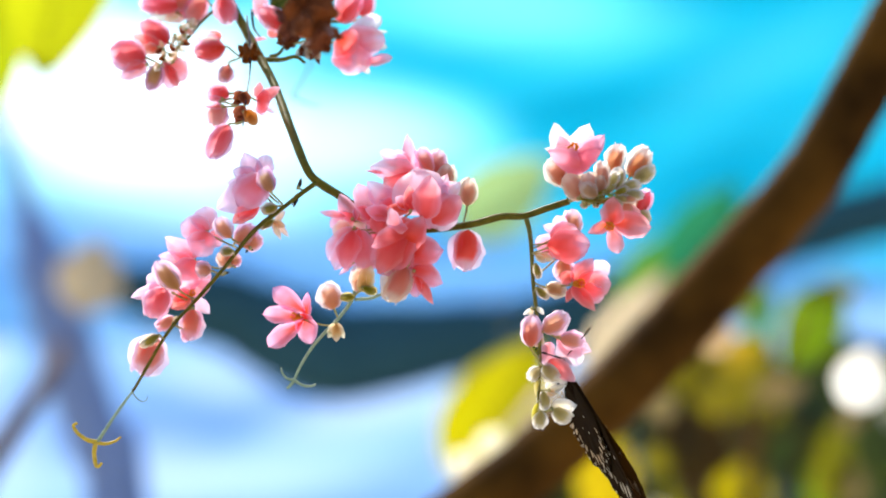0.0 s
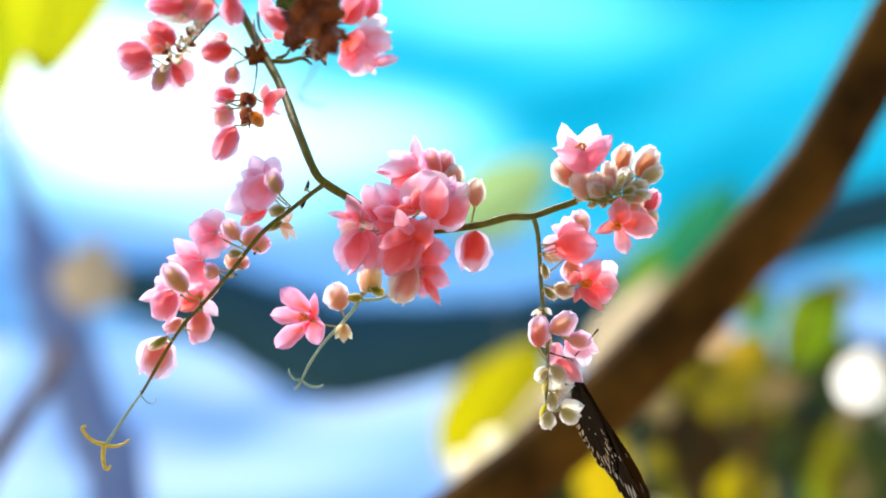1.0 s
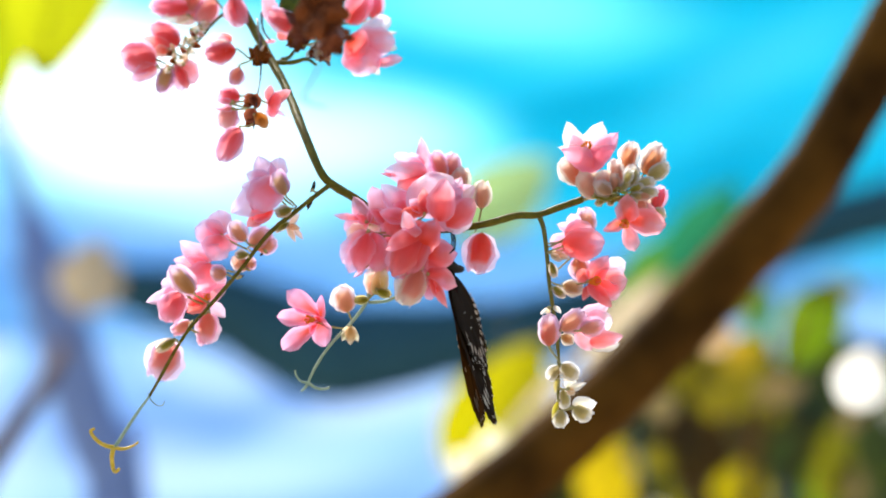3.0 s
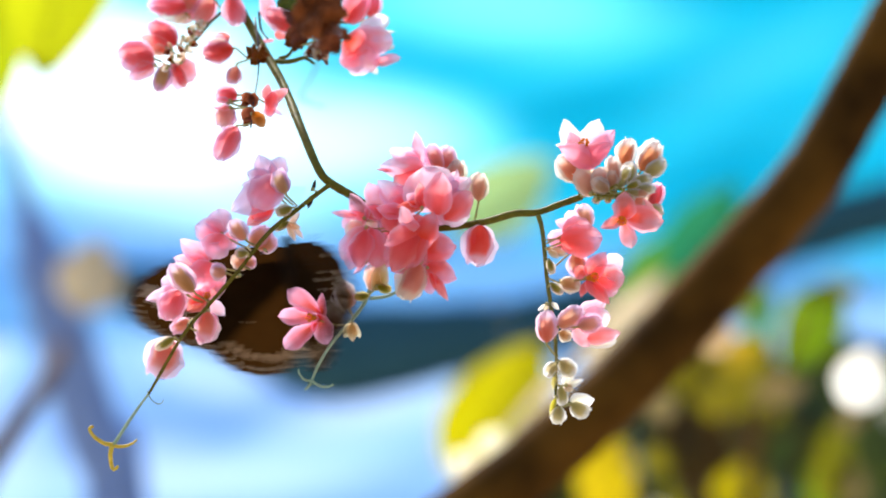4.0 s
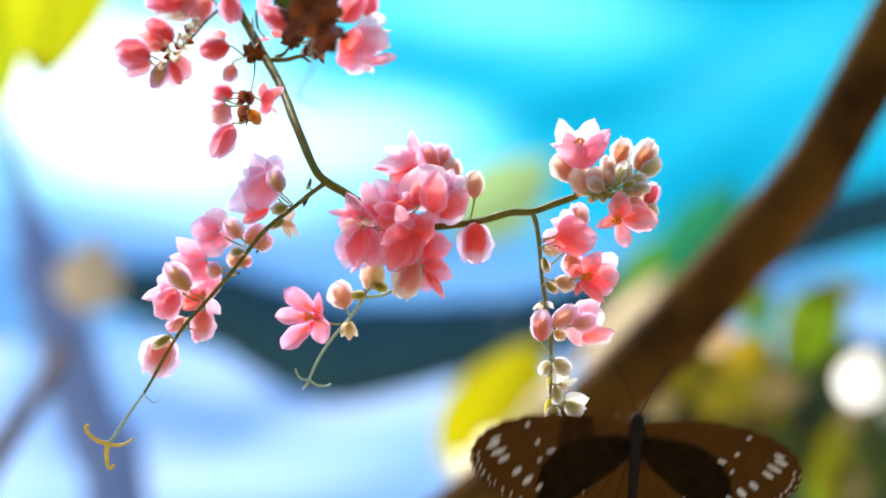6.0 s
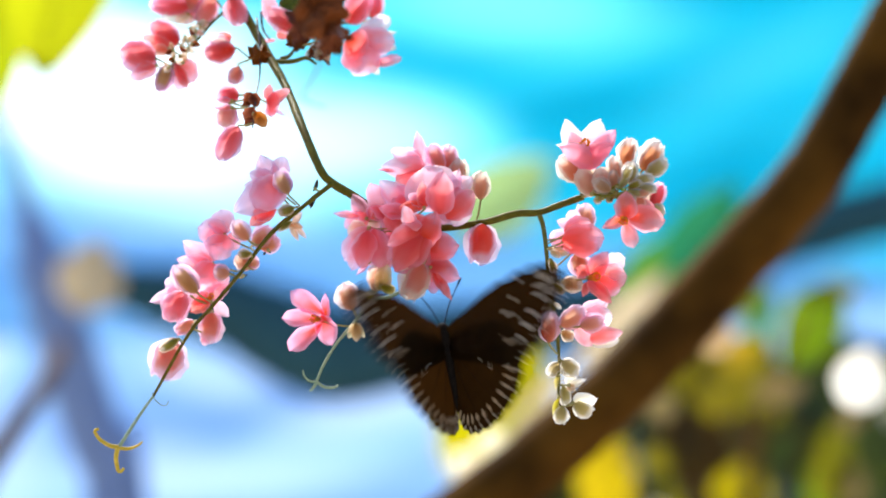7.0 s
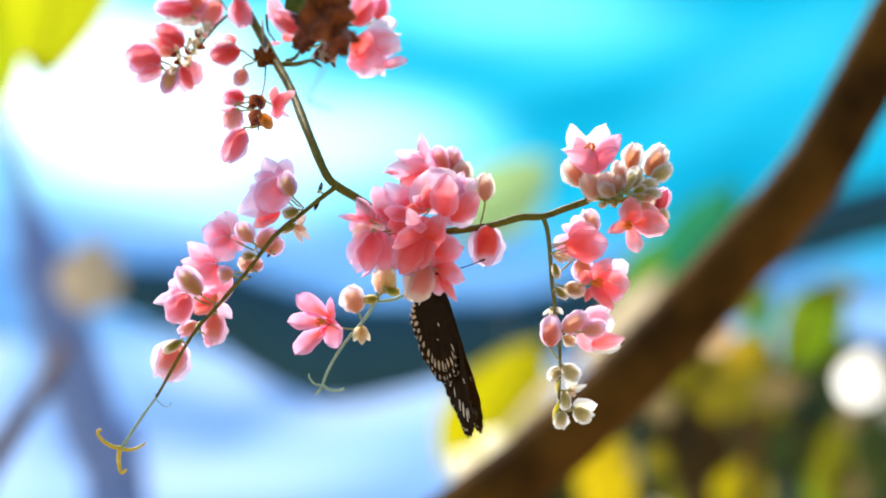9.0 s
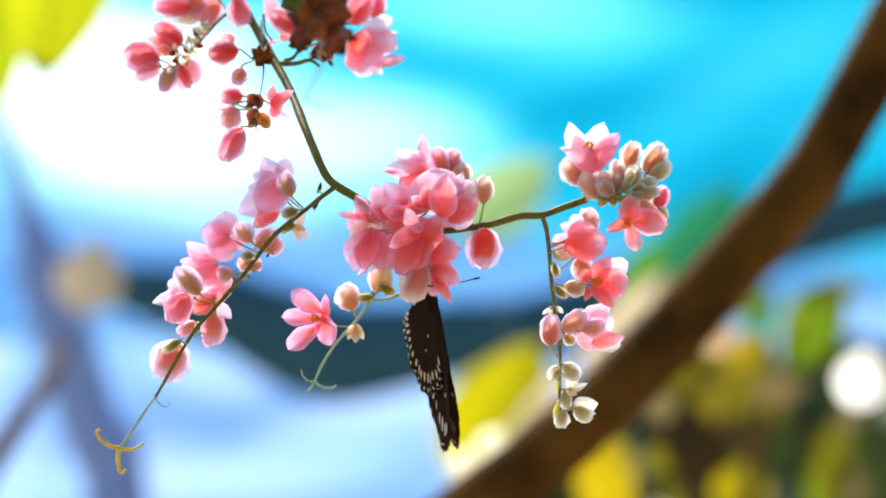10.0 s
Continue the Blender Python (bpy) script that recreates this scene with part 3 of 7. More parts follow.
def lf(parent, at, ang, tilt, size, tone, width=0.55, bend=0.6, spin=0):
    """A leaf: middle, the way that its tip points, lean towards the viewer, length in mm."""
    size *= 0.001
    way, turn = axis_turn(ang, tilt, 0)
    side = way.cross(Vector((0, -1, 0)))
    side = side.normalized() if side.length > 0.01 else Vector((1, 0, 0))
    face = side.cross(way).normalized()
    rot = Matrix((side, way, face)).transposed().to_4x4() @ Matrix.Rotation(radians(spin), 4, "Y")
    me = shared(("leaf", tone, width, bend), lambda: leaf_mesh("leaf", LEAVES[tone], width, bend, len(MADE)))
    m = Matrix.Translation(at - way * size * 0.5 - parent.location) @ rot @ Matrix.Scale(size, 4)
    return part("leaf", me, None, parent, m=m)


def limb(name, pts, r0, r1, mat, parent, sides=14, lumps=0.06):
    line = [p - parent.location for p in smooth_line(pts, 10)]
    return part(name, tube(bmesh.new(), line, r0 if callable(r0) else r0 * 0.001, r1 * 0.001, sides, lumps), mat, parent)


leaning = thing("leaning_tree", mm(-560, 760, -1660), "slanting tree with a thick brown bare trunk", "tree")
limb("trunk", [mm(-560, 760, -1660), mm(-450, 740, -900), mm(-310, 720, -500), mm(-215, 705, -310), mm(-108.35, 700, -194.26), mm(-51.07, 700, -154.89), mm(18.14, 700, -105.96), mm(44.4, 700, -85.6), mm(69.9, 700, -63.0), mm(94.5, 700, -37.9), mm(115.4, 700, -14.1), mm(137.4, 700, 9.8), mm(156.5, 700, 32.4), mm(171.3, 700, 57.5), mm(185.6, 700, 83.7), mm(204.2, 700, 119.5), mm(249.5, 700, 200.6)], 15.0, 13.2, BARK, parent=leaning, lumps=0.04)
tree = thing("tree", mm(-248.24, 2200, -216.9), "smooth grey tree, its blue shade put into the bark colour, with a thin bare branch", "tree")
limb("trunk", [mm(-344.2, 2200, 159.1), mm(-323.3, 2200, 84.0), mm(-308.7, 2200, 33.8), mm(-296.1, 2200, -12.1), mm(-283.6, 2200, -53.9), mm(-269.0, 2200, -104.0), mm(-254.4, 2200, -145.8), mm(-240.6, 2200, -191.7), mm(-205, 2200, -700), mm(-195, 2200, -1650)], lambda u: 0.006 + 0.0145 * min(1.0, max(0.0, (u - 0.22) * 9)) + 0.004 * u, 0, BLUESHADEBARK, parent=tree)
limb("branch", [mm(-275.3, 1500, -140.0), mm(-258.9, 1540, -109.8), mm(-249.8, 1600, -91.4), mm(-249.2, 1700, -78.4), mm(-279.1, 2180, -70.2)], 8.0, 5.0, TWIGBARK, parent=tree)
# roll that stands in for the shaded lower edge of the cyan sheet
roll = thing("shade_band_roll", mm(-98.8, 3200, -91.9), "dark teal roll added for the shaded band under the cyan sheet", "tarpaulin")
roll_line = smooth_line([mm(-340.5, 3200, -27.4), mm(-305.6, 3200, -36.0), mm(-260.0, 3200, -46.7), mm(-206.3, 3200, -57.5), mm(-152.5, 3200, -81.1), mm(-104.2, 3200, -99.4), mm(-45.1, 3200, -94.0), mm(8.6, 3200, -86.5), mm(62.3, 3200, -81.1), mm(142.9, 3200, -58.5), mm(223.5, 3200, -26.3), mm(304.0, 3200, 4.8), mm(421.1, 3200, 37.1), mm(572.6, 3200, 70.4)], 8)
part("roll", tube(bmesh.new(), [p - roll.location for p in roll_line],
                  lambda u: 0.001 * (17 + 17 * min(1.0, u * 5) + 15 * math.exp(-((u - 0.37) / 0.13) ** 2) - 14 * max(0.0, u - 0.55)), 0, 20, 0.10), SHADESHEET, roll)
# added sheet that darkens the gaps behind the shrub like deep shade
hung_sheet("tarpaulin", 0.167, 0.573, lambda x: EYE - 0.154 + 0.012 * math.sin(x * 9), lambda x: -0.05, 3.0, SHADESHEET,
           "dark teal sheet added for the shade behind the shrub", "tarpaulin", 0.04, 9, 0.1)

bush = thing("leafy_shrub", mm(240, 1500, -1620), "shrub with yellow-green and dark leaves in sunlight", "shrub")
part("stem", tube(bmesh.new(), [p - bush.location for p in smooth_line([mm(240, 1500, -1640), mm(250, 1500, -1000), mm(189.03, 1600, -297.39), mm(192.29, 1650, -179.26), mm(200.93, 1700, -114.25), mm(231.59, 1750, -43.33)], 5)], 0.009, 0.003, 8, 0.1), BARK, bush)


def shrub_leaf(at, ang, tilt, size, tone, width):
    """A leaf of the shrub on a thin twig of its own, which springs from the stem."""
    lf(bush, at, ang, tilt, size, tone, width)
    foot = at - axis_turn(ang, tilt, 0)[0] * size * 0.0005
    root = mm(210, 1590, -390)
    twig((bush, None), "twig", [root, root.lerp(foot, 0.55) + Vector((0.012, 0, 0.0)), foot], 0.8, 0.35, GREENSTALK)


shrub_leaf(mm(39.4, 2000, -114.6), 60, 5, 120.11, "yellow", 0.64)
shrub_leaf(mm(102.4, 1700, -141.0), 95, 5, 73.39, "amber", 0.5)
shrub_leaf(mm(189.7, 1700, -152.1), 80, 0, 40.09, "yellow", 0.98)
shrub_leaf(mm(247.4, 1900, -53.1), 238, 10, 70.65, "green", 0.6)
shrub_leaf(mm(260.4, 1900, -27.9), 186, 10, 49.64, "olive", 0.3)
shrub_leaf(mm(171.3, 2400, -9.3), 40, 10, 100, "deep", 0.40)
shrub_leaf(mm(53.3, 2800, 46.0), 36, 10, 110.11, "pale", 0.62)
shrub_leaf(mm(198.1, 2300, 16.8), 48, 10, 92.37, "jade", 0.5)
# small round sand leaf in place of a blurred sunlit glint
shrub_leaf(mm(140.9, 1150, -45.0), 60, 0, 21.04, "sand", 0.95)
shrub_leaf(mm(173.9, 1450, -60.0), 20, 0, 27.56, "ochre", 0.8)
shrub_leaf(mm(174.7, 1700, -82.7), 100, 0, 53.7, "olive", 0.75)
shrub_leaf(mm(198.7, 1750, -81.5), 60, 0, 40.03, "olive", 0.6)
shrub_leaf(mm(157.9, 1700, -78.4), 60, 0, 35.8, "olive", 0.6)
# small round dun leaf, a dimmer blurred glint
shrub_leaf(mm(118.0, 1250, -84.6), 50, 0, 17.65, "dun", 0.95)
shrub_leaf(mm(120.1, 1350, -117.3), 70, 0, 18.97, "olive", 0.9)
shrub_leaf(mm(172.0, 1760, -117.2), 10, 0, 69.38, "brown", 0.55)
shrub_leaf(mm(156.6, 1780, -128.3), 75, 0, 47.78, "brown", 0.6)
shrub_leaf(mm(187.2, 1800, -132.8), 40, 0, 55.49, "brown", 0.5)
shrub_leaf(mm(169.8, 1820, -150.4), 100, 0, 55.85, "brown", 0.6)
shrub_leaf(mm(213.4, 1700, -89.9), 4, 0, 35.8, "dun", 0.5)
shrub_leaf(mm(214.2, 1900, -76.0), 70, 0, 42.01, "olive", 0.5)
shrub_leaf(mm(151.4, 1750, -116.1), 60, 0, 43.67, "brown", 0.6)
shrub_leaf(mm(210.9, 1850, -104.9), 160, 0, 33.83, "olive", 0.5)
shrub_leaf(mm(247.7, 1700, -133.9), 78, 0, 66.23, "olive", 0.42)
shrub_leaf(mm(242.4, 1750, -156.1), 100, 0, 43.67, "deep", 0.5)
shrub_leaf(mm(256.3, 1700, -146.4), 110, 0, 39.38, "dun", 0.5)
shrub_leaf(mm(268.9, 1650, -121.1), 70, 0, 38.72, "dark", 0.7)
# white leaf put where a bright gap shines through the foliage
shrub_leaf(mm(247.9, 1500, -75.5), 74, 0, 37.42, "white", 0.8)
shrub_leaf(mm(250.5, 1600, -102.8), 60, 0, 20.76, "dun", 0.6)
shrub_leaf(mm(225.7, 1900, -137.1), 20, 0, 49.64, "dark", 0.6)
shrub_leaf(mm(211.8, 1950, -131.5), 70, 0, 42.66, "dark", 0.6)
shrub_leaf(mm(243.2, 2300, -51.1), 70, 0, 51.56, "deep", 0.4)
shrub_leaf(mm(231.1, 2300, -38.2), 50, 0, 51.56, "olive", 0.35)
shrub_leaf(mm(107.6, 1500, -41.1), 48, 0, 80.18, "straw", 0.28)
shrub_leaf(mm(65.5, 1500, -81.2), 43, 0, 50.11, "straw", 0.22)
# two pale leaves as blurred glints below the yellow leaf
shrub_leaf(mm(25.7, 1150, -99.7), 38, 0, 18.12, "chaff", 0.8)
shrub_leaf(mm(11.7, 1150, -110.8), 36, 0, 18.12, "chaff", 0.85)
shrub_leaf(mm(48.8, 1500, -99.2), 42, 0, 30.07, "straw", 0.3)
# dense dark and brown leaves: the shrub's inner shade put into leaf colour
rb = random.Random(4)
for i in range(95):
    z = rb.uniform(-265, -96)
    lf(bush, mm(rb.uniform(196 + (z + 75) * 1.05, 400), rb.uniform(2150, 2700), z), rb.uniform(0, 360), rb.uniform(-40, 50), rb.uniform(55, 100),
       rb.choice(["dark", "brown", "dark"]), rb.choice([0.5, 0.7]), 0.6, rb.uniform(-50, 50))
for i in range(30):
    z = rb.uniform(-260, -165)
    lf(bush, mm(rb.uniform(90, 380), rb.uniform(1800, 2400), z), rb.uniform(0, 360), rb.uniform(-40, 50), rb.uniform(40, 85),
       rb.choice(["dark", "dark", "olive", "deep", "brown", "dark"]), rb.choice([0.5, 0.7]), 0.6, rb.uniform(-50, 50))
for _ in range(14):
    z = rb.uniform(-200, -110)
    tip = mm(rb.uniform(150, 360), rb.uniform(1650, 2350), z)
    root = mm(247 + rb.uniform(-4, 4), 1660, -330 + 0.5 * z)
    twig((bush, None), "twig", [root, root.lerp(tip, 0.5) + Vector((0, 0, 0.02)), tip], 1.6, 0.7, BARK)
lf(tree, mm(-245.5, 2000, -18.5), 75, 0, 56, "buff", 0.85)
overhang = thing("leafy_twig", mm(-251.86, 1200, 221.12), "twig with large yellow-green sunlit leaves", "twig")
part("stem", tube(bmesh.new(), [p - overhang.location for p in smooth_line([mm(-251.86, 1200, 221.12), mm(-239.92, 1200, 185.31), mm(-222.02, 1200, 161.44)], 5)], 0.003, 0.002, 8), BARK, overhang)
lf(overhang, mm(-204.6, 1200, 140.5), 262, 10, 107.37, "lime", 0.62)
lf(overhang, mm(-242.2, 1250, 112.9), 268, 10, 91.27, "lime", 0.42)

# ---- the flowering vine ----
STEM_PTS = [mm(-96.47, 62.0, 149.57), mm(-78.61, 62.0, 108.97), mm(-65.61, 62.0, 81.37), mm(-57.82, 62.0, 67.56), mm(-50.4, 46.2, 54.73), mm(-45.1, 31.7, 45.41), mm(-39.73, 11.9, 33.0), mm(-34.72, 0.0, 21.86), mm(-31.31, 0.0, 18.14), mm(-25.46, 2.0, 14.59), mm(-18.53, 6.0, 9.81), mm(-10.74, 6.0, 6.38), mm(-1.4, 4.0, 5.91), mm(10.23, 0.0, 7.44), mm(18.75, 0.0, 9.77), mm(24.95, 0.0, 10.07), mm(31.16, 0.0, 12.24), mm(37.35, 0.0, 14.41)]
stem_line = smooth_line(STEM_PTS, 8)
vine = thing("vine_stem", mm(-32.09, 0.0, 18.45), "slender olive-brown arching flower stem of a coral vine", "vine stem")
part("main_stalk", tube(bmesh.new(), [p - vine.location for p in stem_line], 1.4 * 0.001, 0.87 * 0.001, 10, 0.12), STALK, vine)
VS = (vine, stem_line)
twig(VS, "side_stalk", [mm(-48.72, 44.1, 53.38), mm(-43.88, 43.1, 53.34), mm(-39.9, 43.7, 54.31), mm(-37.09, 41.1, 52.61)], 0.78, 0.39, STALK)
twig(VS, "side_stalk", [mm(-47.17, 45.4, 54.22), mm(-44.8, 46.7, 55.08), mm(-43.37, 52.2, 57.41)], 0.62, 0.39, STALK)

left = raceme([mm(-31.6, -1, 17.97), mm(-35.72, -3, 14.85), mm(-40.02, -4, 11.43), mm(-48.48, -5, 4.48), mm(-56.16, -6, -5.25), mm(-63.87, -6, -14.19), mm(-71.28, -6, -22.68), mm(-79.67, -5, -36.9), mm(-81.22, -5, -39.53)], 0.78, 0.37,
              "drooping raceme of pink coral vine flowers with yellow tendrils", STALK)
f = bloom(left, mm(-46.89, 3, 18.48), root=mm(-43.22, 0.0, 12.08))
petal(f, mm(-47.83, 3, 17.55), mm(-51.13, 4, 26.11), 6.82, "heart", "lilac")
petal(f, mm(-46.93, 4, 19.11), mm(-45.57, 5, 25.66), 5.58, "round", "lilac")
petal(f, mm(-48.45, 3, 19.1), mm(-54.62, 2, 21.26), 5.58, "heart", "lilac")
f = bloom(left, mm(-46.48, 0, 16.89), root=mm(-41.67, 0.0, 12.24))
petal(f, mm(-46.82, 1, 17.21), mm(-55.86, 2, 17.53), 5.58, "heart", "pale")
petal(f, mm(-46.48, 0, 16.58), mm(-58.56, 0, 10.53), 9.3, "heart", "lilac")
petal(f, mm(-45.79, -2, 19.64), mm(-52.2, -4, 11.58), 9.61, "round", "pinkish", 0)
petal(f, mm(-48.06, 1, 11.63), mm(-54.22, 0, 6.66), 5.27, "heart", "coral")
petal(f, mm(-47.1, 0, 11.31), mm(-53.02, 1, 8.53), 4.03, "round", "pink")
closed_flower(left, mm(-43.67, -5, 15.43), mm(-46.3, -5, 21.91), 5.89, "lilac", "tan", front="tan_lilac", root=mm(-40.9, 0.0, 12.24))
closed_flower(left, mm(-42.1, -6, 11.41), mm(-46.42, -6, 10.02), 3.87, "cream", "green", front="green_cream", root=mm(-40.74, 0.0, 12.24))
f = bloom(left, mm(-43.4, -4, 7.57), root=mm(-44.0, 0.0, 8.68))
petal(f, mm(-43.24, -4, 7.41), mm(-40.9, -5, 2.31), 2.01, "lance", "dusty")
petal(f, mm(-42.32, -4, 7.57), mm(-38.76, -4, 3.09), 2.01, "lance", "dusty")
petal(f, mm(-42.63, -4, 6.95), mm(-39.88, -3, 10.36), 2.17, "lance", "dusty")
petal(f, mm(-43.24, -4, 6.95), mm(-39.48, -6, 6.01), 2.17, "lance", "tan")
closed_flower(left, mm(-43.09, -4, 7.57), mm(-46.95, -4, 5.56), 3.1, "cream", "green", front="green_cream")
f = bloom(left, mm(-61.4, 1, 4.34), root=mm(-53.29, 0.0, 0.15))
petal(f, mm(-61.09, 1, 4.5), mm(-62.53, 2, 11.17), 7.75, "round", "pinklilac")
petal(f, mm(-60.78, 1, 3.88), mm(-68.37, 1, 6.67), 7.75, "round", "pinklilac")
petal(f, mm(-61.35, 0, 4.49), mm(-63.78, -1, -2.48), 8.37, "round", "pinklilac")
petal(f, mm(-60.78, 1, 4.19), mm(-57.36, 1, 0.78), 6.2, "heart", "pink")
petal(f, mm(-61.91, 2, 4.5), mm(-67.08, 3, 2.02), 6.2, "round", "pinklilac")
closed_flower(left, mm(-54.55, -7, 2.93), mm(-58.55, -7, 8.17), 5.58, "pinkwhite", "dusty", front="dusty_pinkwhite", root=mm(-51.74, 0.0, 1.39))
closed_flower(left, mm(-53.68, 2, 1.4), mm(-48.25, 2, 6.05), 6.51, "pale", "dusty", front="dusty_pale")
closed_flower(left, mm(-51.59, 4, 0.47), mm(-46.31, 4, 2.64), 5.58, "pale", "dusty", front="dusty_pale")
closed_flower(left, mm(-54.04, -8, -0.77), mm(-57.43, -8, -1.23), 3.41, "cream", "green", front="green_cream")
closed_flower(left, mm(-54.31, 2, -4.81), mm(-58.34, 2, -1.4), 5.27, "dusty", "dusty", front="dusty_dusty")
closed_flower(left, mm(-54.88, 1, -3.88), mm(-52.09, 1, -2.64), 4.34, "pale", "dusty", front="dusty_pale")
f = bloom(left, mm(-64.81, 1, -3.57), root=mm(-57.63, 0.0, -5.73))
petal(f, mm(-65.12, 1, -3.88), mm(-72.92, 2, 2.64), 6.2, "heart", "pinklilac")
petal(f, mm(-65.12, 1, -4.5), mm(-74.57, 1, -2.33), 5.58, "heart", "pink")
petal(f, mm(-64.71, -1, -3.25), mm(-68.37, -2, -10.98), 9.3, "round", "pinkish", 0)
petal(f, mm(-64.86, 2, -2.95), mm(-65.53, 3, 0.78), 6.82, "round", "pinklilac")
petal(f, mm(-64.81, 1, -3.88), mm(-61.91, 2, -9.93), 5.58, "round", "pink")
closed_flower(left, mm(-59.99, -6, -6.32), mm(-64.3, -6, -5.4), 5.58, "pinkwhite", "dusty", front="dusty_pinkwhite", root=mm(-57.01, 0.0, -7.13))
closed_flower(left, mm(-68.61, -9, -11.23), mm(-74.77, -9, -3.85), 7.13, "pinkwhite", "tan", front="tan_pinkwhite", root=mm(-64.45, 0.0, -14.25))
f = bloom(left, mm(-73.12, 0, -11.0), root=mm(-65.69, 0.0, -14.56))
petal(f, mm(-72.87, 1, -10.7), mm(-82.11, 0, -13.79), 4.65, "heart", "lilac")
petal(f, mm(-72.92, 2, -10.09), mm(-78.11, 3, -8.85), 5.27, "round", "lilac")
closed_flower(left, mm(-73.01, -2, -10.98), mm(-76.41, -2, -19.34), 8.99, "pale", "coral", front="pinkish", root=mm(-65.69, 0.0, -14.56))
f = bloom(left, mm(-65.95, -1, -13.31), root=mm(-64.76, 0.0, -14.56))
petal(f, mm(-65.64, -1, -13.16), mm(-59.91, -1, -8.98), 4.65, "heart", "pink")
petal(f, mm(-65.95, -1, -13.16), mm(-70.95, 0, -16.58), 4.65, "heart", "coral")
petal(f, mm(-64.45, 0, -14.1), mm(-60.47, 1, -17.98), 4.03, "lance", "lilac")
petal(f, mm(-66.31, 0, -13.17), mm(-67.91, 1, -7.91), 5.27, "round", "pink")
petal(f, mm(-66.31, 0, -13.48), mm(-71.63, 1, -12.25), 4.65, "heart", "pink")
stamen_tuft(f, mm(-65.92, -1.5, -13.15), mm(-64.51, -5, -11.88), 2.48)
closed_flower(left, mm(-70.02, 0, -19.37), mm(-75.29, 0, -22.15), 4.65, "pale", "dusty", front="dusty_pale")
closed_flower(left, mm(-64.97, -2, -16.86), mm(-65.89, -2, -25.21), 7.75, "pale", "peach", front="peach_pale")
f = bloom(left, mm(-66.82, -2, -22.27))
petal(f, mm(-66.82, -2, -22.43), mm(-66.98, -2, -25.99), 2.79, "round", "pale")
closed_flower(left, mm(-75.6, 0, -24.32), mm(-79.47, 0, -34.86), 12.08, "pinkwhite", "peach", front="peach_pinkwhite", root=mm(-74.67, 0.0, -24.32))
closed_flower(left, mm(-74.0, -9, -24.0), mm(-79.08, -9, -26.92), 3.41, "cream", "green", front="green_cream")
f = bloom(left, mm(-36.32, -3, 16.54), root=mm(-36.41, 0.0, 16.42))
petal(f, mm(-36.32, -3, 16.23), mm(-35.55, -3, 19.32), 1.08, "lance", "char")
petal(f, mm(-36.79, -3, 15.92), mm(-35.86, -3, 18.08), 0.77, "lance", "char")
f = bloom(left, mm(-36.79, -3, 14.37), root=mm(-36.87, 0.0, 14.72))
petal(f, mm(-36.32, -3, 14.37), mm(-37.71, -3, 11.13), 1.08, "lance", "char")
petal(f, mm(-36.79, -3, 13.14), mm(-38.02, -3, 11.9), 0.77, "lance", "char")
f = bloom(left, mm(-49.15, -7, -0.15), root=mm(-49.88, 0.0, 0.46))
petal(f, mm(-49.92, -7, -0.46), mm(-50.54, -7, -1.39), 0.77, "lance", "char")
petal(f, mm(-49.62, -7, 0.15), mm(-48.38, -7, -0.77), 0.77, "lance", "char")
f = bloom(left, mm(-56.09, -7, -6.93), root=mm(-57.32, 0.0, -7.28))
petal(f, mm(-56.39, -7, -6.93), mm(-54.85, -7, -6.63), 0.77, "lance", "char")
twig(left, "rachis", [mm(-81.06, -5, -39.22), mm(-85.3, -4, -44.97), mm(-91.01, -4, -53.62)], 0.37, 0.5, PALETENDRIL)
twig(left, "tendril", [mm(-90.86, -4, -53.31), mm(-93.33, -4, -52.85), mm(-95.96, -4, -51.15), mm(-97.35, -4, -48.98), mm(-96.35, -5, -48.17)], 0.65, 0.39, TENDRIL, "curled yellow tendril")
twig(left, "tendril", [mm(-91.17, -4, -53.46), mm(-88.39, -4, -53.77), mm(-85.91, -4, -53), mm(-84.3, -5, -51.88)], 0.56, 0.25, TENDRIL, "curled yellow tendril")
twig(left, "tendril", [mm(-91.17, -4, -53.31), mm(-91.63, -4, -56.25), mm(-91.17, -4, -59.49), mm(-90.33, -5, -59.91), mm(-89.48, -6, -59.09)], 0.68, 0.4, TENDRIL, "curled yellow tendril")
twig(left, "tendril", [mm(-81.59, -4, -38.48), mm(-80.66, -4, -40.64), mm(-78.96, -4, -42.03), mm(-77.57, -4, -41.88), mm(-77.11, -4, -40.79)], 0.22, 0.14, PALETENDRIL)

centre = raceme([mm(-18.53, 6, 9.81), mm(-18.04, 4, 3.27), mm(-20, 0, -6.04), mm(-21.36, -2, -13), mm(-25.07, -2, -18.73), mm(-30.8, -2, -25.38), mm(-34.67, -2, -31.57), mm(-36.83, -2, -36.68)], 0.62, 0.34,
                "dense cluster of pink coral vine flowers with a trailing tip", PALETENDRIL)
CR = mm(-13.07, 5, 7.94)
f = bloom(centre, mm(-6.54, 6, 21.94), root=CR)
petal(f, mm(-6.85, 6, 21.63), mm(-8.4, 6, 32.37), 4.34, "lance", "pink", 0)
petal(f, mm(-6.54, 7, 21.96), mm(-3.43, 8, 24.78), 6.2, "round", "pale")
closed_flower(centre, mm(-1.24, 5, 21.93), mm(-4.67, 5, 28.77), 5.89, "pale", "peach", front="peach_pale", root=mm(2.48, 0.0, 6.82))
closed_flower(centre, mm(0.31, 7, 21.65), mm(0.62, 7, 28.66), 6.2, "pinkwhite", "peach", front="peach_pinkwhite", root=mm(3.25, 0.0, 6.82))
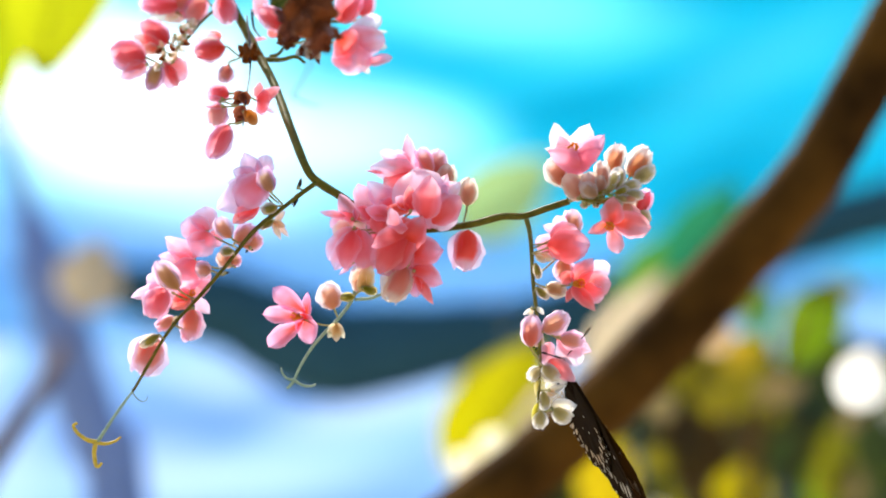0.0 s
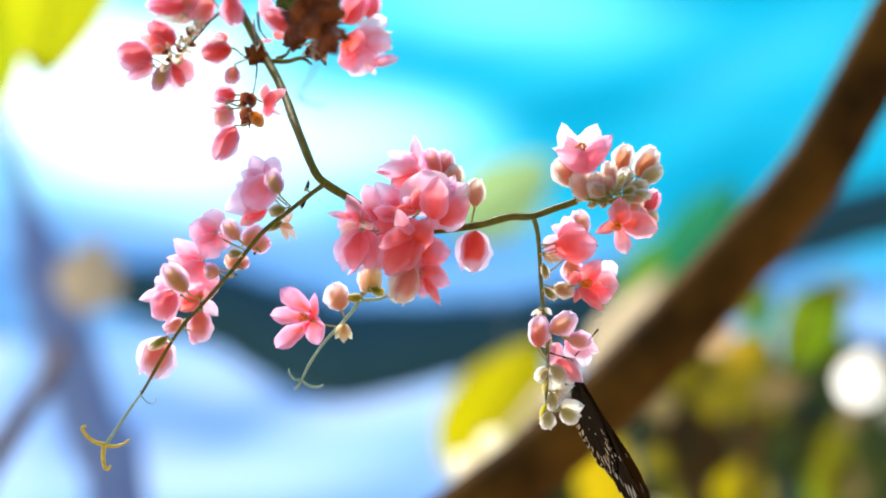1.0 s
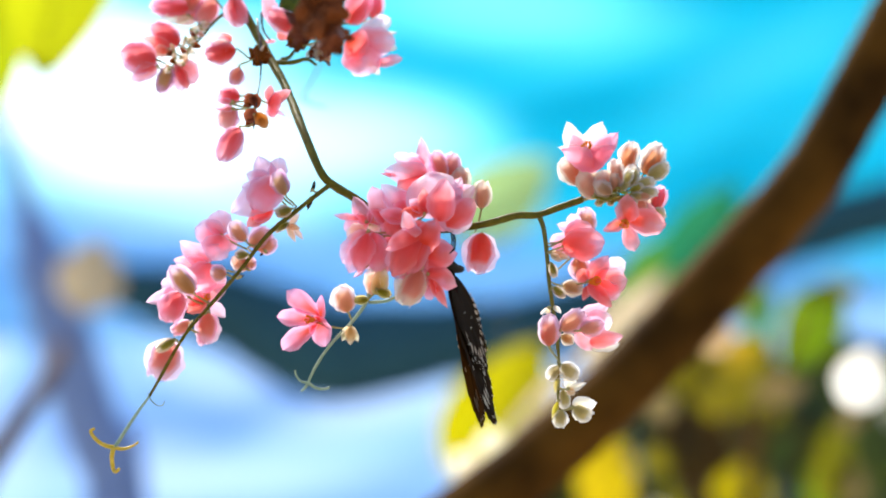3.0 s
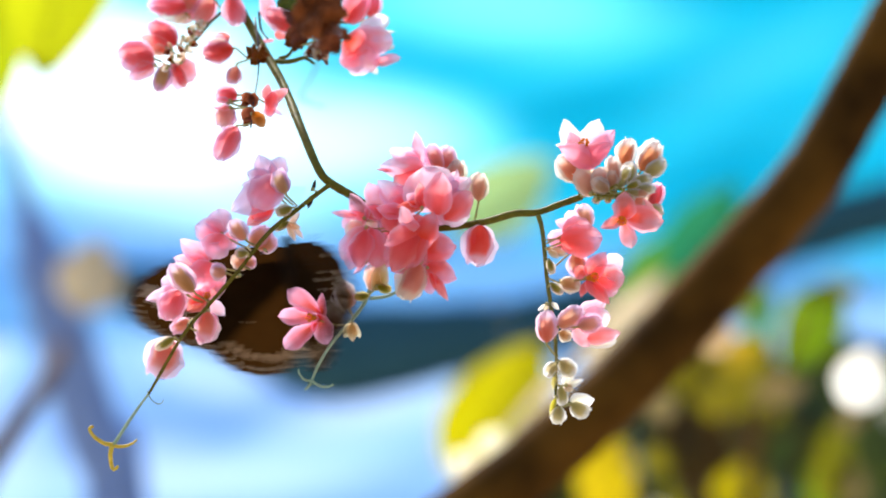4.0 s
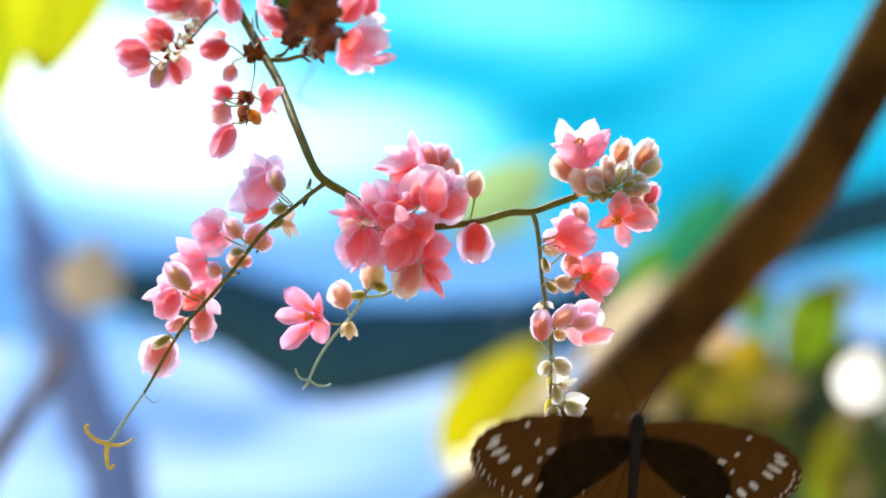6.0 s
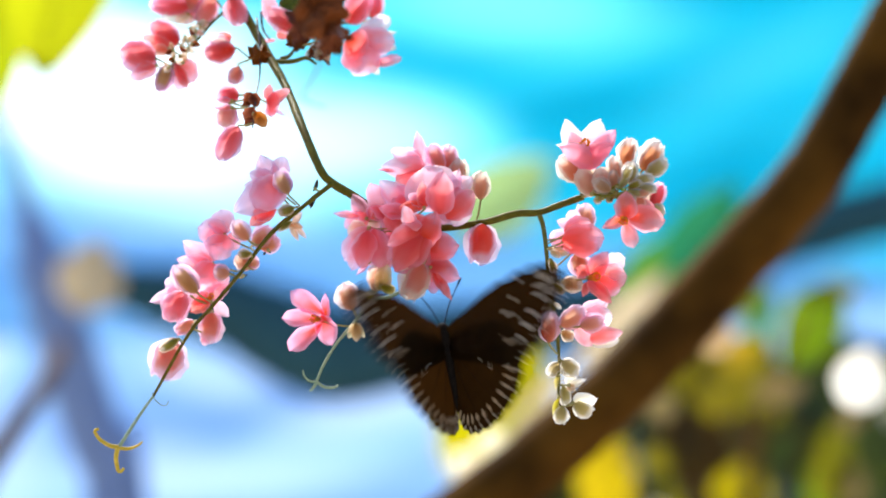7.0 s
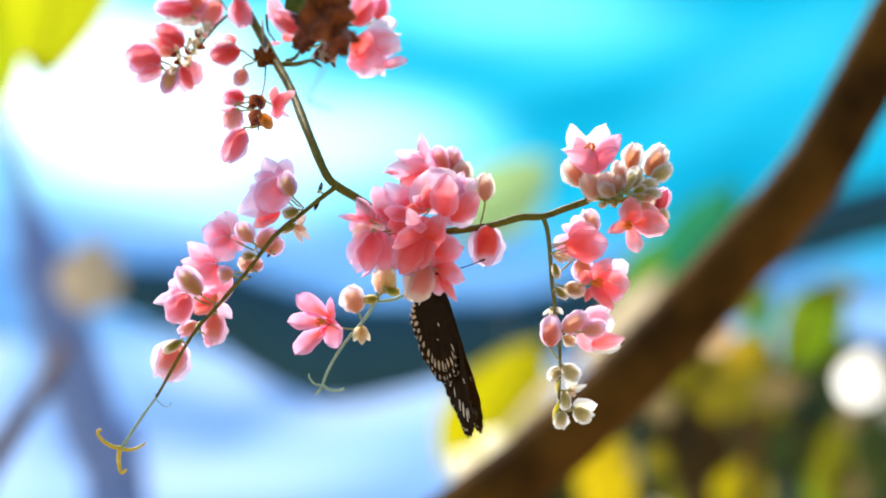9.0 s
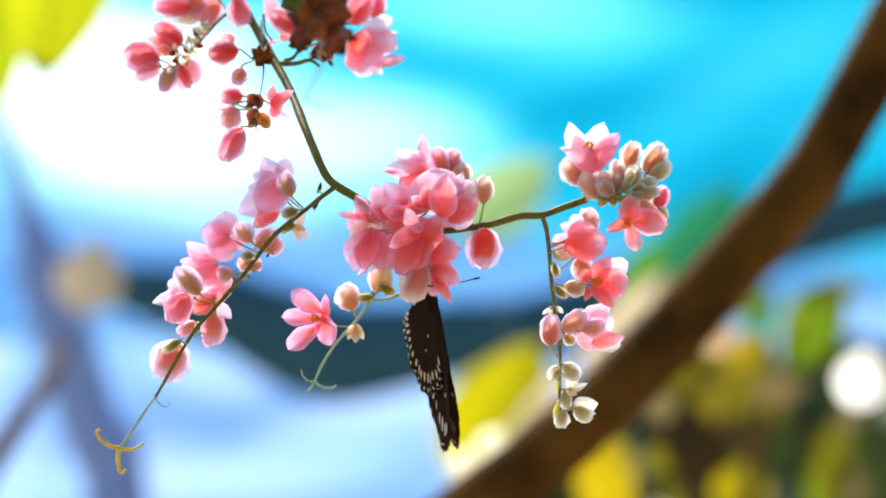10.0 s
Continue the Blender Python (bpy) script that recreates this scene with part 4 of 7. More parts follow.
closed_flower(centre, mm(2.49, 6, 18.52), mm(3.42, 6, 24.75), 6.82, "cream", "dusty", front="dusty_cream", root=mm(4.34, 0.0, 7.13))
closed_flower(centre, mm(9.0, 2, 13.5), mm(9.15, 2, 21.1), 6.2, "cream", "dusty", front="dusty_cream", root=mm(6.51, 0.0, 8.21))
f = bloom(centre, mm(-6.52, 2, 21.88), root=CR)
petal(f, mm(-6.21, 2, 22.19), mm(-18.01, 3, 23.14), 7.75, "heart", "pale", 0)
petal(f, mm(-7.15, 4, 24.09), mm(-15.4, 5, 27.06), 4.34, "round", "pale")
petal(f, mm(-6.21, 2, 21.88), mm(-14.26, 1, 18.45), 6.2, "round", "coral", 0)
petal(f, mm(-14.27, 2, 21.57), mm(-19.24, 2, 22.03), 1.08, "lance", "pink")
petal(f, mm(-7.46, 5, 23.48), mm(-11.21, 6, 27.86), 4.03, "heart", "pale")
f = bloom(centre, mm(-3.39, -6, 10.02), root=CR)
petal(f, mm(-3.09, -4, 10.04), mm(-6.17, -5, 22.22), 15.18, "round", "pinkwhite", 0)
petal(f, mm(-2.15, -10, 9.38), mm(-1.23, -11, 21.04), 8.37, "heart", "coralrim", 0)
petal(f, mm(-1.23, -5, 10.65), mm(3.09, -3, 21.64), 6.2, "heart", "pale")
f = bloom(centre, mm(-0.62, -5, 9.41), root=CR)
petal(f, mm(-0.31, -4, 13.75), mm(6.49, -3, 19.63), 6.82, "heart", "pale")
petal(f, mm(2.47, -4, 16.83), mm(1.54, -6, 6.32), 11.15, "round", "pinkwhite", 0)
petal(f, mm(-0.31, -8, 8.16), mm(6.93, -8, 15.55), 7.13, "round", "coralrim", 0)
petal(f, mm(-0.62, -5, 12.5), mm(-1.23, -5, 6.64), 6.2, "round", "pink")
f = bloom(centre, mm(-6.47, -8, 11.24), root=CR)
petal(f, mm(-6.47, -8, 10.93), mm(-7.08, -9, 18.31), 4.34, "lance", "coral")
petal(f, mm(-6.16, -8, 11.86), mm(-13.24, -8, 11.55), 3.72, "lance", "coral")
petal(f, mm(-6.47, -7, 12.48), mm(-10.78, -8, 14.78), 4.03, "heart", "pink")
f = bloom(centre, mm(-10.84, -1, 10.37), root=CR)
petal(f, mm(-10.22, -1, 10.06), mm(-18.59, 0, 19.06), 7.75, "heart", "pale", 0)
petal(f, mm(-10.53, 0, 11.31), mm(-14.56, 0, 16.89), 7.75, "round", "pink")
f = bloom(centre, mm(-16.73, 0, 8.83), root=CR)
petal(f, mm(-17.04, 0, 8.21), mm(-20.91, 0, 18.13), 5.89, "round", "pink")
petal(f, mm(-16.74, 1, 9.46), mm(-17.98, 1, 6.67), 5.27, "round", "pink")
f = bloom(centre, mm(-22.31, 0, 8.52), root=CR)
petal(f, mm(-21.69, 0, 7.9), mm(-26.18, 0, 15.18), 5.27, "heart", "pink")
petal(f, mm(-24.15, -1, 9.13), mm(-31.4, -2, 10.05), 2.32, "lance", "pink")
petal(f, mm(-21.38, 0, 8.52), mm(-17.98, 1, 12.25), 5.27, "heart", "pink")
petal(f, mm(-22.02, 1, 9.46), mm(-28.22, 1, 6.05), 6.2, "round", "pink")
petal(f, mm(-22.33, 1, 8.84), mm(-20.78, 1, 4.81), 6.2, "round", "dusty")
f = bloom(centre, mm(-12.05, -4, 9.73), root=CR)
petal(f, mm(-11.74, -4, 10.04), mm(-18.83, -5, 11.27), 4.96, "heart", "pink")
petal(f, mm(-12.66, -4, 8.8), mm(-16.99, -4, 6.02), 6.2, "round", "coral")
petal(f, mm(-11.13, -3, 10.66), mm(-14.54, -2, 14.08), 6.2, "round", "pink")
f = bloom(centre, mm(-21.61, -5, 6.02), root=CR)
petal(f, mm(-21.31, -4, 5.71), mm(-28.4, -5, -2.62), 8.06, "round", "pale", 0, -20)
petal(f, mm(-21.88, -7, 5.08), mm(-24.0, -9, -5.08), 7.13, "heart", "coralrim", 0)
petal(f, mm(-20.37, -5, 5.71), mm(-19.12, -6, -4.78), 7.75, "round", "pinkish", 0, 25)
petal(f, mm(-21.59, -6, 4.78), mm(-26.5, -7, -5.39), 6.82, "round", "pale", 0, -30)
petal(f, mm(-22.24, -4, 6.02), mm(-27.47, -5, 4.48), 5.27, "round", "dusty")
petal(f, mm(-21.36, -1, 6.35), mm(-22.27, -2, -4.49), 11.77, "round", "pink")
f = bloom(centre, mm(-21.93, -4, -3.24), root=CR)
petal(f, mm(-21.93, -4, -3.86), mm(-25.33, -4, -6.8), 1.55, "lance", "lilac")
f = bloom(centre, mm(-7.07, -10, 5.69), root=CR)
petal(f, mm(-7.07, -11, 5.99), mm(-16.55, -14, 1.38), 7.13, "heart", "coralrim", 0, -15)
petal(f, mm(-7.68, -11, 4.45), mm(-14.71, -14, -5.67), 8.37, "heart", "coral", 0)
petal(f, mm(-6.46, -10, 5.07), mm(-10.44, -12, -5.07), 7.13, "round", "coralrim", 0, 25)
petal(f, mm(-7.06, -12, 6.29), mm(-12.27, -13, 6.9), 3.72, "lance", "pale", 0)
petal(f, mm(-6.77, -8, 4.77), mm(-16.6, -10, -3.23), 6.82, "round", "pink", 0, -30)
petal(f, mm(-7.09, -6, 5.71), mm(-14.5, -6, -5.71), 12.39, "round", "pink")
f = bloom(centre, mm(-7.38, -10, 1.38), root=CR)
petal(f, mm(-7.69, -10, 0.77), mm(-3.38, -11, 9.98), 7.75, "heart", "coralrim", 0)
petal(f, mm(-9.21, -12, 5.37), mm(-11.81, -13, 11.81), 4.34, "heart", "pale", 0)
petal(f, mm(-8.3, -10, 4.77), mm(-8.62, -9, 9.38), 6.2, "round", "coral")
f = bloom(centre, mm(-6.47, -7, -0.46), root=CR)
petal(f, mm(-6.47, -7, 0.15), mm(2.62, -8, 1.08), 9.3, "heart", "coralrim", 0)
petal(f, mm(-6.17, -6, -1.08), mm(-1.23, -6, -4.78), 6.2, "round", "pink")
petal(f, mm(-6.78, -6, 0.15), mm(-2.16, -6, 4.78), 6.2, "heart", "coral")
petal(f, mm(-7.09, -6, 0.15), mm(-10.49, -5, -5.4), 9.3, "round", "pink")
f = bloom(centre, mm(-4.93, -7, -5.08), root=CR)
petal(f, mm(-5.24, -7, -4.47), mm(2.93, -8, -7.85), 6.82, "heart", "coralrim", 0)
petal(f, mm(-4.31, -8, -6.31), mm(0.77, -9, -14.0), 3.1, "lance", "coral")
petal(f, mm(-4.93, -7, -6.32), mm(-3.7, -7, -12.02), 4.34, "round", "pink")
petal(f, mm(-4.93, -6, -3.86), mm(0.93, -6, -4.47), 4.65, "heart", "coral")
closed_flower(centre, mm(-7.08, -8, -4.16), mm(-11.39, -8, -13.7), 9.61, "cream", "peach", front="peach_cream", root=CR)
f = bloom(centre, mm(-19.47, -3, -10.97), root=mm(-21.53, 0.0, -13.01))
petal(f, mm(-19.78, -3, -11.28), mm(-20.4, -3, -4.17), 4.65, "round", "dusty")
petal(f, mm(-19.15, -4, -11.27), mm(-16.68, -4, -4.17), 4.65, "round", "olive")
petal(f, mm(-19.49, -2, -11.29), mm(-18.56, -2, -4.49), 6.2, "round", "dusty")
petal(f, mm(-19.17, -3, -10.97), mm(-15.46, -3, -7.88), 3.1, "heart", "olive")
closed_flower(centre, mm(-18.53, -4, -10.04), mm(-14.83, -4, -11.43), 3.1, "green", "green", front="green_green")
closed_flower(centre, mm(-17.32, -2, 3.87), mm(-17.94, -2, -5.1), 7.75, "pink", "coral", front="coral_pink", root=CR)
closed_flower(centre, mm(-8.66, -3, 2.47), mm(-8.35, -3, -5.72), 9.3, "pink", "coral", front="coral_pink", root=CR)
f = bloom(centre, mm(-14.6, 3, 3.26), root=CR)
petal(f, mm(-13.05, 4, 1.71), mm(-22.39, 5, 3.27), 10.84, "round", "pink")
petal(f, mm(-13.05, 4, 3.26), mm(-14.62, 5, 12.6), 10.84, "round", "pink")
petal(f, mm(-11.5, 4, 1.71), mm(-3.73, 5, 6.38), 10.84, "round", "coral")
petal(f, mm(-13.05, 4, 6.37), mm(-9.95, 5, -2.95), 13.94, "round", "coral")
petal(f, mm(-8.41, 7, 12.62), mm(-3.74, 8, 21.98), 10.84, "round", "pale")
closed_flower(centre, mm(-26.28, -3, -16.23), mm(-29.06, -3, -9.12), 8.06, "whitepink", "dusty", front="dusty_whitepink", root=mm(-25.1, 0.0, -18.75))
closed_flower(centre, mm(-21.0, -4, -12.66), mm(-24.87, -4, -12.97), 2.79, "green", "green", front="green_green")
f = bloom(centre, mm(-25.66, -3, -20.25), root=mm(-25.41, 0.0, -19.67))
petal(f, mm(-25.66, -3, -20.25), mm(-27.67, -3, -24.27), 2.79, "heart", "olive")
petal(f, mm(-25.64, -4, -20.23), mm(-25.33, -4, -25.17), 3.41, "heart", "tan")
petal(f, mm(-25.66, -3, -20.25), mm(-23.18, -3, -24.11), 2.48, "heart", "olive")
petal(f, mm(-25.68, -2, -19.95), mm(-25.68, -2, -23.36), 4.03, "round", "tan")
f = bloom(centre, mm(-35.21, -4, -18.84), root=mm(-27.58, 0.0, -20.29))
petal(f, mm(-33.82, -4, -17.76), mm(-42.99, -7, -11.09), 5.58, "spoon", "rose")
petal(f, mm(-34.26, -5, -18.98), mm(-45.42, -8, -18.32), 5.27, "spoon", "rose")
petal(f, mm(-34.6, -4, -19.92), mm(-43.64, -6, -27.14), 5.89, "spoon", "rose")
petal(f, mm(-35.21, -4, -17.76), mm(-32.12, -4, -25.79), 6.2, "round", "rose")
petal(f, mm(-34.0, -3, -19.32), mm(-33.85, -3, -11.9), 3.1, "heart", "rose")
stamen_tuft(f, mm(-35.82, -4.5, -18.68), mm(-37.57, -8, -18.63), 3.1)
closed_flower(centre, mm(9.45, 0, 6.66), mm(8.37, 0, -4.34), 10.84, "pinkwhite", "coral", front="coral_pinkwhite", root=mm(9.91, 0.0, 8.52))
twig(centre, "tendril", [mm(-36.52, -2, -36.06), mm(-38.54, -2, -35.75), mm(-39.93, -2, -34.2), mm(-40.24, -2, -32.81)], 0.4, 0.2, PALETENDRIL)
twig(centre, "tendril", [mm(-36.52, -2, -36.06), mm(-34.36, -2, -37.45), mm(-31.88, -2, -37.61), mm(-30.64, -2, -36.99)], 0.43, 0.28, PALETENDRIL)
twig(centre, "tendril", [mm(-36.83, -2, -36.68), mm(-37.76, -2, -37.92), mm(-38.54, -2, -38.54)], 0.46, 0.31, PALETENDRIL)
twig(centre, "side_stalk", [mm(-20.74, -2, -13.46), mm(-16.08, -3, -12.84), mm(-12.2, -5, -10.96)], 0.46, 0.46, PALETENDRIL)

upper = raceme([mm(36.27, 0, 14.11), mm(40.39, -2, 15.32), mm(45, -3, 16.39), mm(50.41, -3, 18.4), mm(56.64, -2, 20.27)], 0.54, 0.31, "upright cluster of pale pink and cream coral vine buds", THIN)
f = bloom(upper, mm(38.02, -3, 23.65), root=mm(40.59, 0.0, 16.42))
petal(f, mm(35.94, 0, 24.63), mm(32.4, 1, 35.5), 6.51, "heart", "white")
petal(f, mm(38.73, 0, 25.56), mm(42.33, 1, 35.35), 7.44, "heart", "whitepink")
petal(f, mm(37.12, -2, 24.28), mm(33.85, -3, 31.99), 5.58, "heart", "rosepink")
petal(f, mm(39.26, -3, 24.27), mm(46.14, -5, 32.56), 6.51, "heart", "rosepink")
petal(f, mm(42.04, -3, 25.5), mm(30.14, -3, 28.44), 5.27, "lance", "whitepink")
petal(f, mm(41.98, -5, 22.99), mm(31.08, -9, 27.54), 6.51, "heart", "rosepink", 0)
petal(f, mm(34.6, -4, 23.32), mm(45.27, -8, 28.48), 6.82, "heart", "rosepink", 0)
stamen_tuft(f, mm(38.01, -3.5, 26.11), mm(37.6, -7, 30.35), 4.03)
closed_flower(upper, mm(36.25, 0, 18.75), mm(30.83, 0, 25.41), 7.44, "white", "orange", front="orange_white")
closed_flower(upper, mm(41.08, -4, 14.98), mm(35.83, -4, 21.78), 8.37, "cream", "dusty", front="dusty_cream")
closed_flower(upper, mm(42.9, -5, 15.28), mm(41.98, -5, 22.38), 7.44, "cream", "dusty", front="dusty_cream")
closed_flower(upper, mm(44.31, -9, 15.85), mm(40.0, -9, 18.92), 5.27, "cream", "tan", front="tan_cream")
f = bloom(upper, mm(40.06, -7, 15.56))
petal(f, mm(40.06, -7, 15.56), mm(44.65, -8, 17.71), 1.08, "lance", "green")
f = bloom(upper, mm(41.29, -7, 15.25))
petal(f, mm(41.29, -7, 15.25), mm(45.27, -8, 15.86), 1.08, "lance", "green")
f = bloom(upper, mm(42.53, -7, 15.87))
petal(f, mm(42.53, -7, 15.87), mm(47.11, -8, 15.24), 1.08, "lance", "green")
f = bloom(upper, mm(44.38, -7, 16.18))
petal(f, mm(44.38, -7, 16.18), mm(47.73, -8, 18.01), 1.08, "lance", "green")
f = bloom(upper, mm(43.14, -7, 14.95))
petal(f, mm(43.14, -7, 14.95), mm(48.34, -8, 14.63), 1.08, "lance", "green")
f = bloom(upper, mm(46.23, -7, 16.8))
petal(f, mm(46.23, -7, 16.8), mm(49.27, -8, 15.86), 1.08, "lance", "green")
closed_flower(upper, mm(45.37, -5, 16.51), mm(45.37, -5, 21.76), 4.65, "cream", "dusty", front="dusty_cream")
closed_flower(upper, mm(48.37, 1, 22.48), mm(50.85, 1, 30.39), 6.82, "white", "orange", front="orange_white", root=mm(48.34, 0.0, 18.44))
closed_flower(upper, mm(53.64, 1, 21.55), mm(58.6, 1, 29.46), 7.44, "white", "orange", front="orange_white", root=mm(51.28, 0.0, 17.51))
closed_flower(upper, mm(54.8, -1, 20.28), mm(60.37, -1, 24.3), 5.89, "white", "olive", front="olive_white", root=mm(50.81, 0.0, 17.2))
closed_flower(upper, mm(50.15, -5, 18.67), mm(50.31, -5, 24.07), 5.27, "white", "olive", front="olive_white")
closed_flower(upper, mm(46.68, -3, 18.08), mm(45.44, -3, 25.5), 5.27, "white", "dusty", front="dusty_white")
closed_flower(upper, mm(51.24, -5, 17.75), mm(56.48, -5, 19.75), 4.65, "white", "olive", front="olive_white")
closed_flower(upper, mm(49.58, -8, 16.78), mm(53.27, -8, 18.32), 3.1, "cream", "green", front="green_cream")
closed_flower(upper, mm(47.15, -7, 16.8), mm(49.31, -7, 19.88), 3.1, "cream", "olive", front="olive_cream")
closed_flower(upper, mm(48.34, -8, 14.63), mm(51.73, -8, 13.39), 3.1, "white", "olive", front="olive_white")
closed_flower(upper, mm(46.81, -8, 14.93), mm(48.65, -8, 12.47), 2.79, "cream", "green", front="green_cream")
closed_flower(upper, mm(49.88, -8, 15.55), mm(53.89, -8, 14.93), 3.1, "white", "olive", front="olive_white")
closed_flower(upper, mm(44.65, -8, 14.63), mm(44.03, -8, 12.47), 2.48, "cream", "green", front="green_cream")
closed_flower(upper, mm(52.04, -8, 14.93), mm(55.74, -8, 16.17), 3.72, "white", "dusty", front="dusty_white")
closed_flower(upper, mm(48.34, -8, 18.94), mm(49.88, -8, 22.63), 3.41, "white", "olive", front="olive_white")
closed_flower(upper, mm(42.19, -8, 14.01), mm(40.03, -8, 12.78), 2.48, "cream", "olive", front="olive_cream")
closed_flower(upper, mm(52.66, -8, 16.78), mm(57.27, -8, 16.17), 3.72, "white", "olive", front="olive_white")
f = bloom(upper, mm(40.92, -9, 14.0))
petal(f, mm(40.92, -9, 14.0), mm(47.04, -10, 14.91), 0.93, "lance", "green")
f = bloom(upper, mm(42.46, -9, 13.69))
petal(f, mm(42.46, -9, 13.69), mm(49.5, -10, 15.83), 0.93, "lance", "green")
f = bloom(upper, mm(44.0, -9, 13.38))
petal(f, mm(44.0, -9, 13.38), mm(50.73, -10, 16.45), 0.93, "lance", "green")
f = bloom(upper, mm(39.38, -9, 14.92))
petal(f, mm(39.38, -9, 14.92), mm(44.89, -10, 13.99), 0.93, "lance", "green")
f = bloom(upper, mm(45.54, -9, 14.0))
petal(f, mm(45.54, -9, 14.0), mm(50.73, -10, 13.37), 0.93, "lance", "green")
closed_flower(upper, mm(51.58, -4, 16.22), mm(53.13, -4, 10.35), 6.2, "cream", "dusty", front="dusty_cream")
closed_flower(upper, mm(56.04, -1, 11.92), mm(59.29, -1, 17.8), 5.58, "pale", "pink", root=mm(52.83, 0.0, 15.65))
closed_flower(upper, mm(55.53, -2, 11.6), mm(59.24, -2, 8.82), 5.27, "cream", "olive", front="olive_cream", root=mm(52.83, 0.0, 14.87))
closed_flower(upper, mm(54.38, 0, 14.1), mm(57.94, 0, 13.79), 5.27, "cream", "dusty", front="dusty_cream", root=mm(52.36, 0.0, 15.96))
f = bloom(upper, mm(48.34, -8, 8.78), root=mm(46.17, 0.0, 15.65))
petal(f, mm(48.65, -8, 8.78), mm(42.09, -11, 5.68), 3.72, "heart", "redrose")
petal(f, mm(48.58, -10, 8.15), mm(48.81, -12, 15.66), 6.51, "heart", "redrose")
petal(f, mm(48.19, -8, 8.16), mm(50.58, -10, 0.31), 4.65, "spoon", "redrose")
petal(f, mm(48.96, -8, 8.78), mm(59.08, -9, 7.85), 7.44, "round", "redrose", 0)
petal(f, mm(48.73, -6, 9.1), mm(56.48, -5, 11.27), 6.2, "round", "redrose")
stamen_tuft(f, mm(48.33, -8.5, 8.62), mm(47.89, -12, 7.52), 3.72)

hanging = raceme([mm(25.11, 0, 9.77), mm(26.2, 0, 6.35), mm(26.95, -1, 0.15), mm(27.55, -2, -7.58), mm(28.76, -3, -16.08), mm(29.85, -3, -24.59), mm(30.16, -3, -33.87), mm(29.69, -3, -43.14)], 0.70, 0.36,
                 "hanging raceme of pink flowers and whitish buds", GREENSTALK)
closed_flower(hanging, mm(38.2, 3, 5.12), mm(37.58, 3, 12.58), 6.82, "pinkwhite", "dusty", front="dusty_pinkwhite", root=mm(27.58, 0.0, 2.48))
f = bloom(hanging, mm(35.35, 1, 6.05), root=mm(27.58, 0.0, 1.7))
petal(f, mm(35.66, 1, 5.74), mm(33.8, 1, 10.7), 4.34, "round", "pale")
petal(f, mm(35.91, -1, 5.73), mm(29.85, -2, 7.89), 3.72, "heart", "pale")
f = bloom(hanging, mm(31.51, -4, 2.01), root=mm(27.58, 0.0, 0.15))
petal(f, mm(31.15, -6, 2.62), mm(42.53, -7, 2.62), 9.61, "round", "coralrim", 0)
petal(f, mm(31.82, -4, 4.79), mm(39.57, -3, 6.65), 6.2, "round", "pink", 0)
petal(f, mm(31.51, -4, 1.39), mm(40.46, -4, -0.15), 5.58, "round", "coral", 0)
f = bloom(hanging, mm(33.15, 0, 1.39), root=mm(27.58, 0.0, 0.15))
petal(f, mm(33.15, 0, 1.7), mm(27.89, 0, 3.56), 5.58, "round", "pink")
petal(f, mm(33.18, 1, 1.09), mm(28.82, 0, 0.15), 3.72, "round", "pale")
f = bloom(hanging, mm(27.82, -3, 0.15))
petal(f, mm(27.82, -3, 0.0), mm(33.23, -3, -1.7), 2.48, "lance", "tan")
petal(f, mm(27.8, -4, -0.31), mm(31.04, -4, -2.47), 2.17, "lance", "cream")
closed_flower(hanging, mm(28.11, -4, -2.93), mm(29.19, -4, -6.8), 2.79, "cream", "green", front="green_cream")
closed_flower(hanging, mm(28.7, -5, -9.41), mm(31.79, -5, -12.19), 3.1, "cream", "green", front="green_cream")
closed_flower(hanging, mm(35.04, 1, -1.4), mm(37.52, 1, -7.6), 7.13, "pale", "dusty", front="dusty_pale", root=mm(28.2, 0.0, -5.73))
f = bloom(hanging, mm(38.27, -5, -7.87), root=mm(31.14, 0.0, -8.37))
petal(f, mm(38.89, -5, -7.87), mm(43.61, -7, -0.77), 5.89, "heart", "coralrim")
petal(f, mm(39.51, -5, -7.87), mm(48.69, -7, -7.55), 8.68, "round", "coralrim")
petal(f, mm(38.24, -6, -8.48), mm(44.46, -9, -14.92), 4.34, "heart", "coral")
petal(f, mm(42.69, -2, -5.1), mm(48.45, -1, -2.94), 5.58, "round", "pinkwhite")
petal(f, mm(40.15, -4, -8.8), mm(46.91, -5, -11.27), 6.2, "round", "pink")
petal(f, mm(38.27, -5, -6.94), mm(34.88, -5, -5.09), 4.34, "heart", "coral")
petal(f, mm(38.27, -5, -8.8), mm(36.73, -5, -13.12), 2.48, "lance", "coral")
stamen_tuft(f, mm(38.87, -5.5, -7.87), mm(40.92, -9, -7.54), 3.41)
closed_flower(hanging, mm(31.25, -2, -9.13), mm(36.97, -2, -10.05), 5.27, "cream", "tan", front="tan_cream", root=mm(28.2, 0.0, -8.37))
closed_flower(hanging, mm(27.45, -6, -25.29), mm(27.14, -6, -16.65), 7.13, "pinkwhite", "peach", front="peach_pinkwhite", root=mm(29.28, 0.0, -29.59))
f = bloom(hanging, mm(27.49, -4, -14.98))
petal(f, mm(27.49, -4, -14.98), mm(25.02, -4, -16.83), 1.39, "lance", "white")
petal(f, mm(27.8, -4, -15.29), mm(26.87, -4, -17.14), 1.24, "lance", "cream")
petal(f, mm(28.73, -4, -14.52), mm(30.89, -4, -16.53), 1.55, "lance", "white")
closed_flower(hanging, mm(30.84, -6, -21.13), mm(37.01, -6, -15.88), 7.13, "pinkwhite", "dusty", front="dusty_pinkwhite")
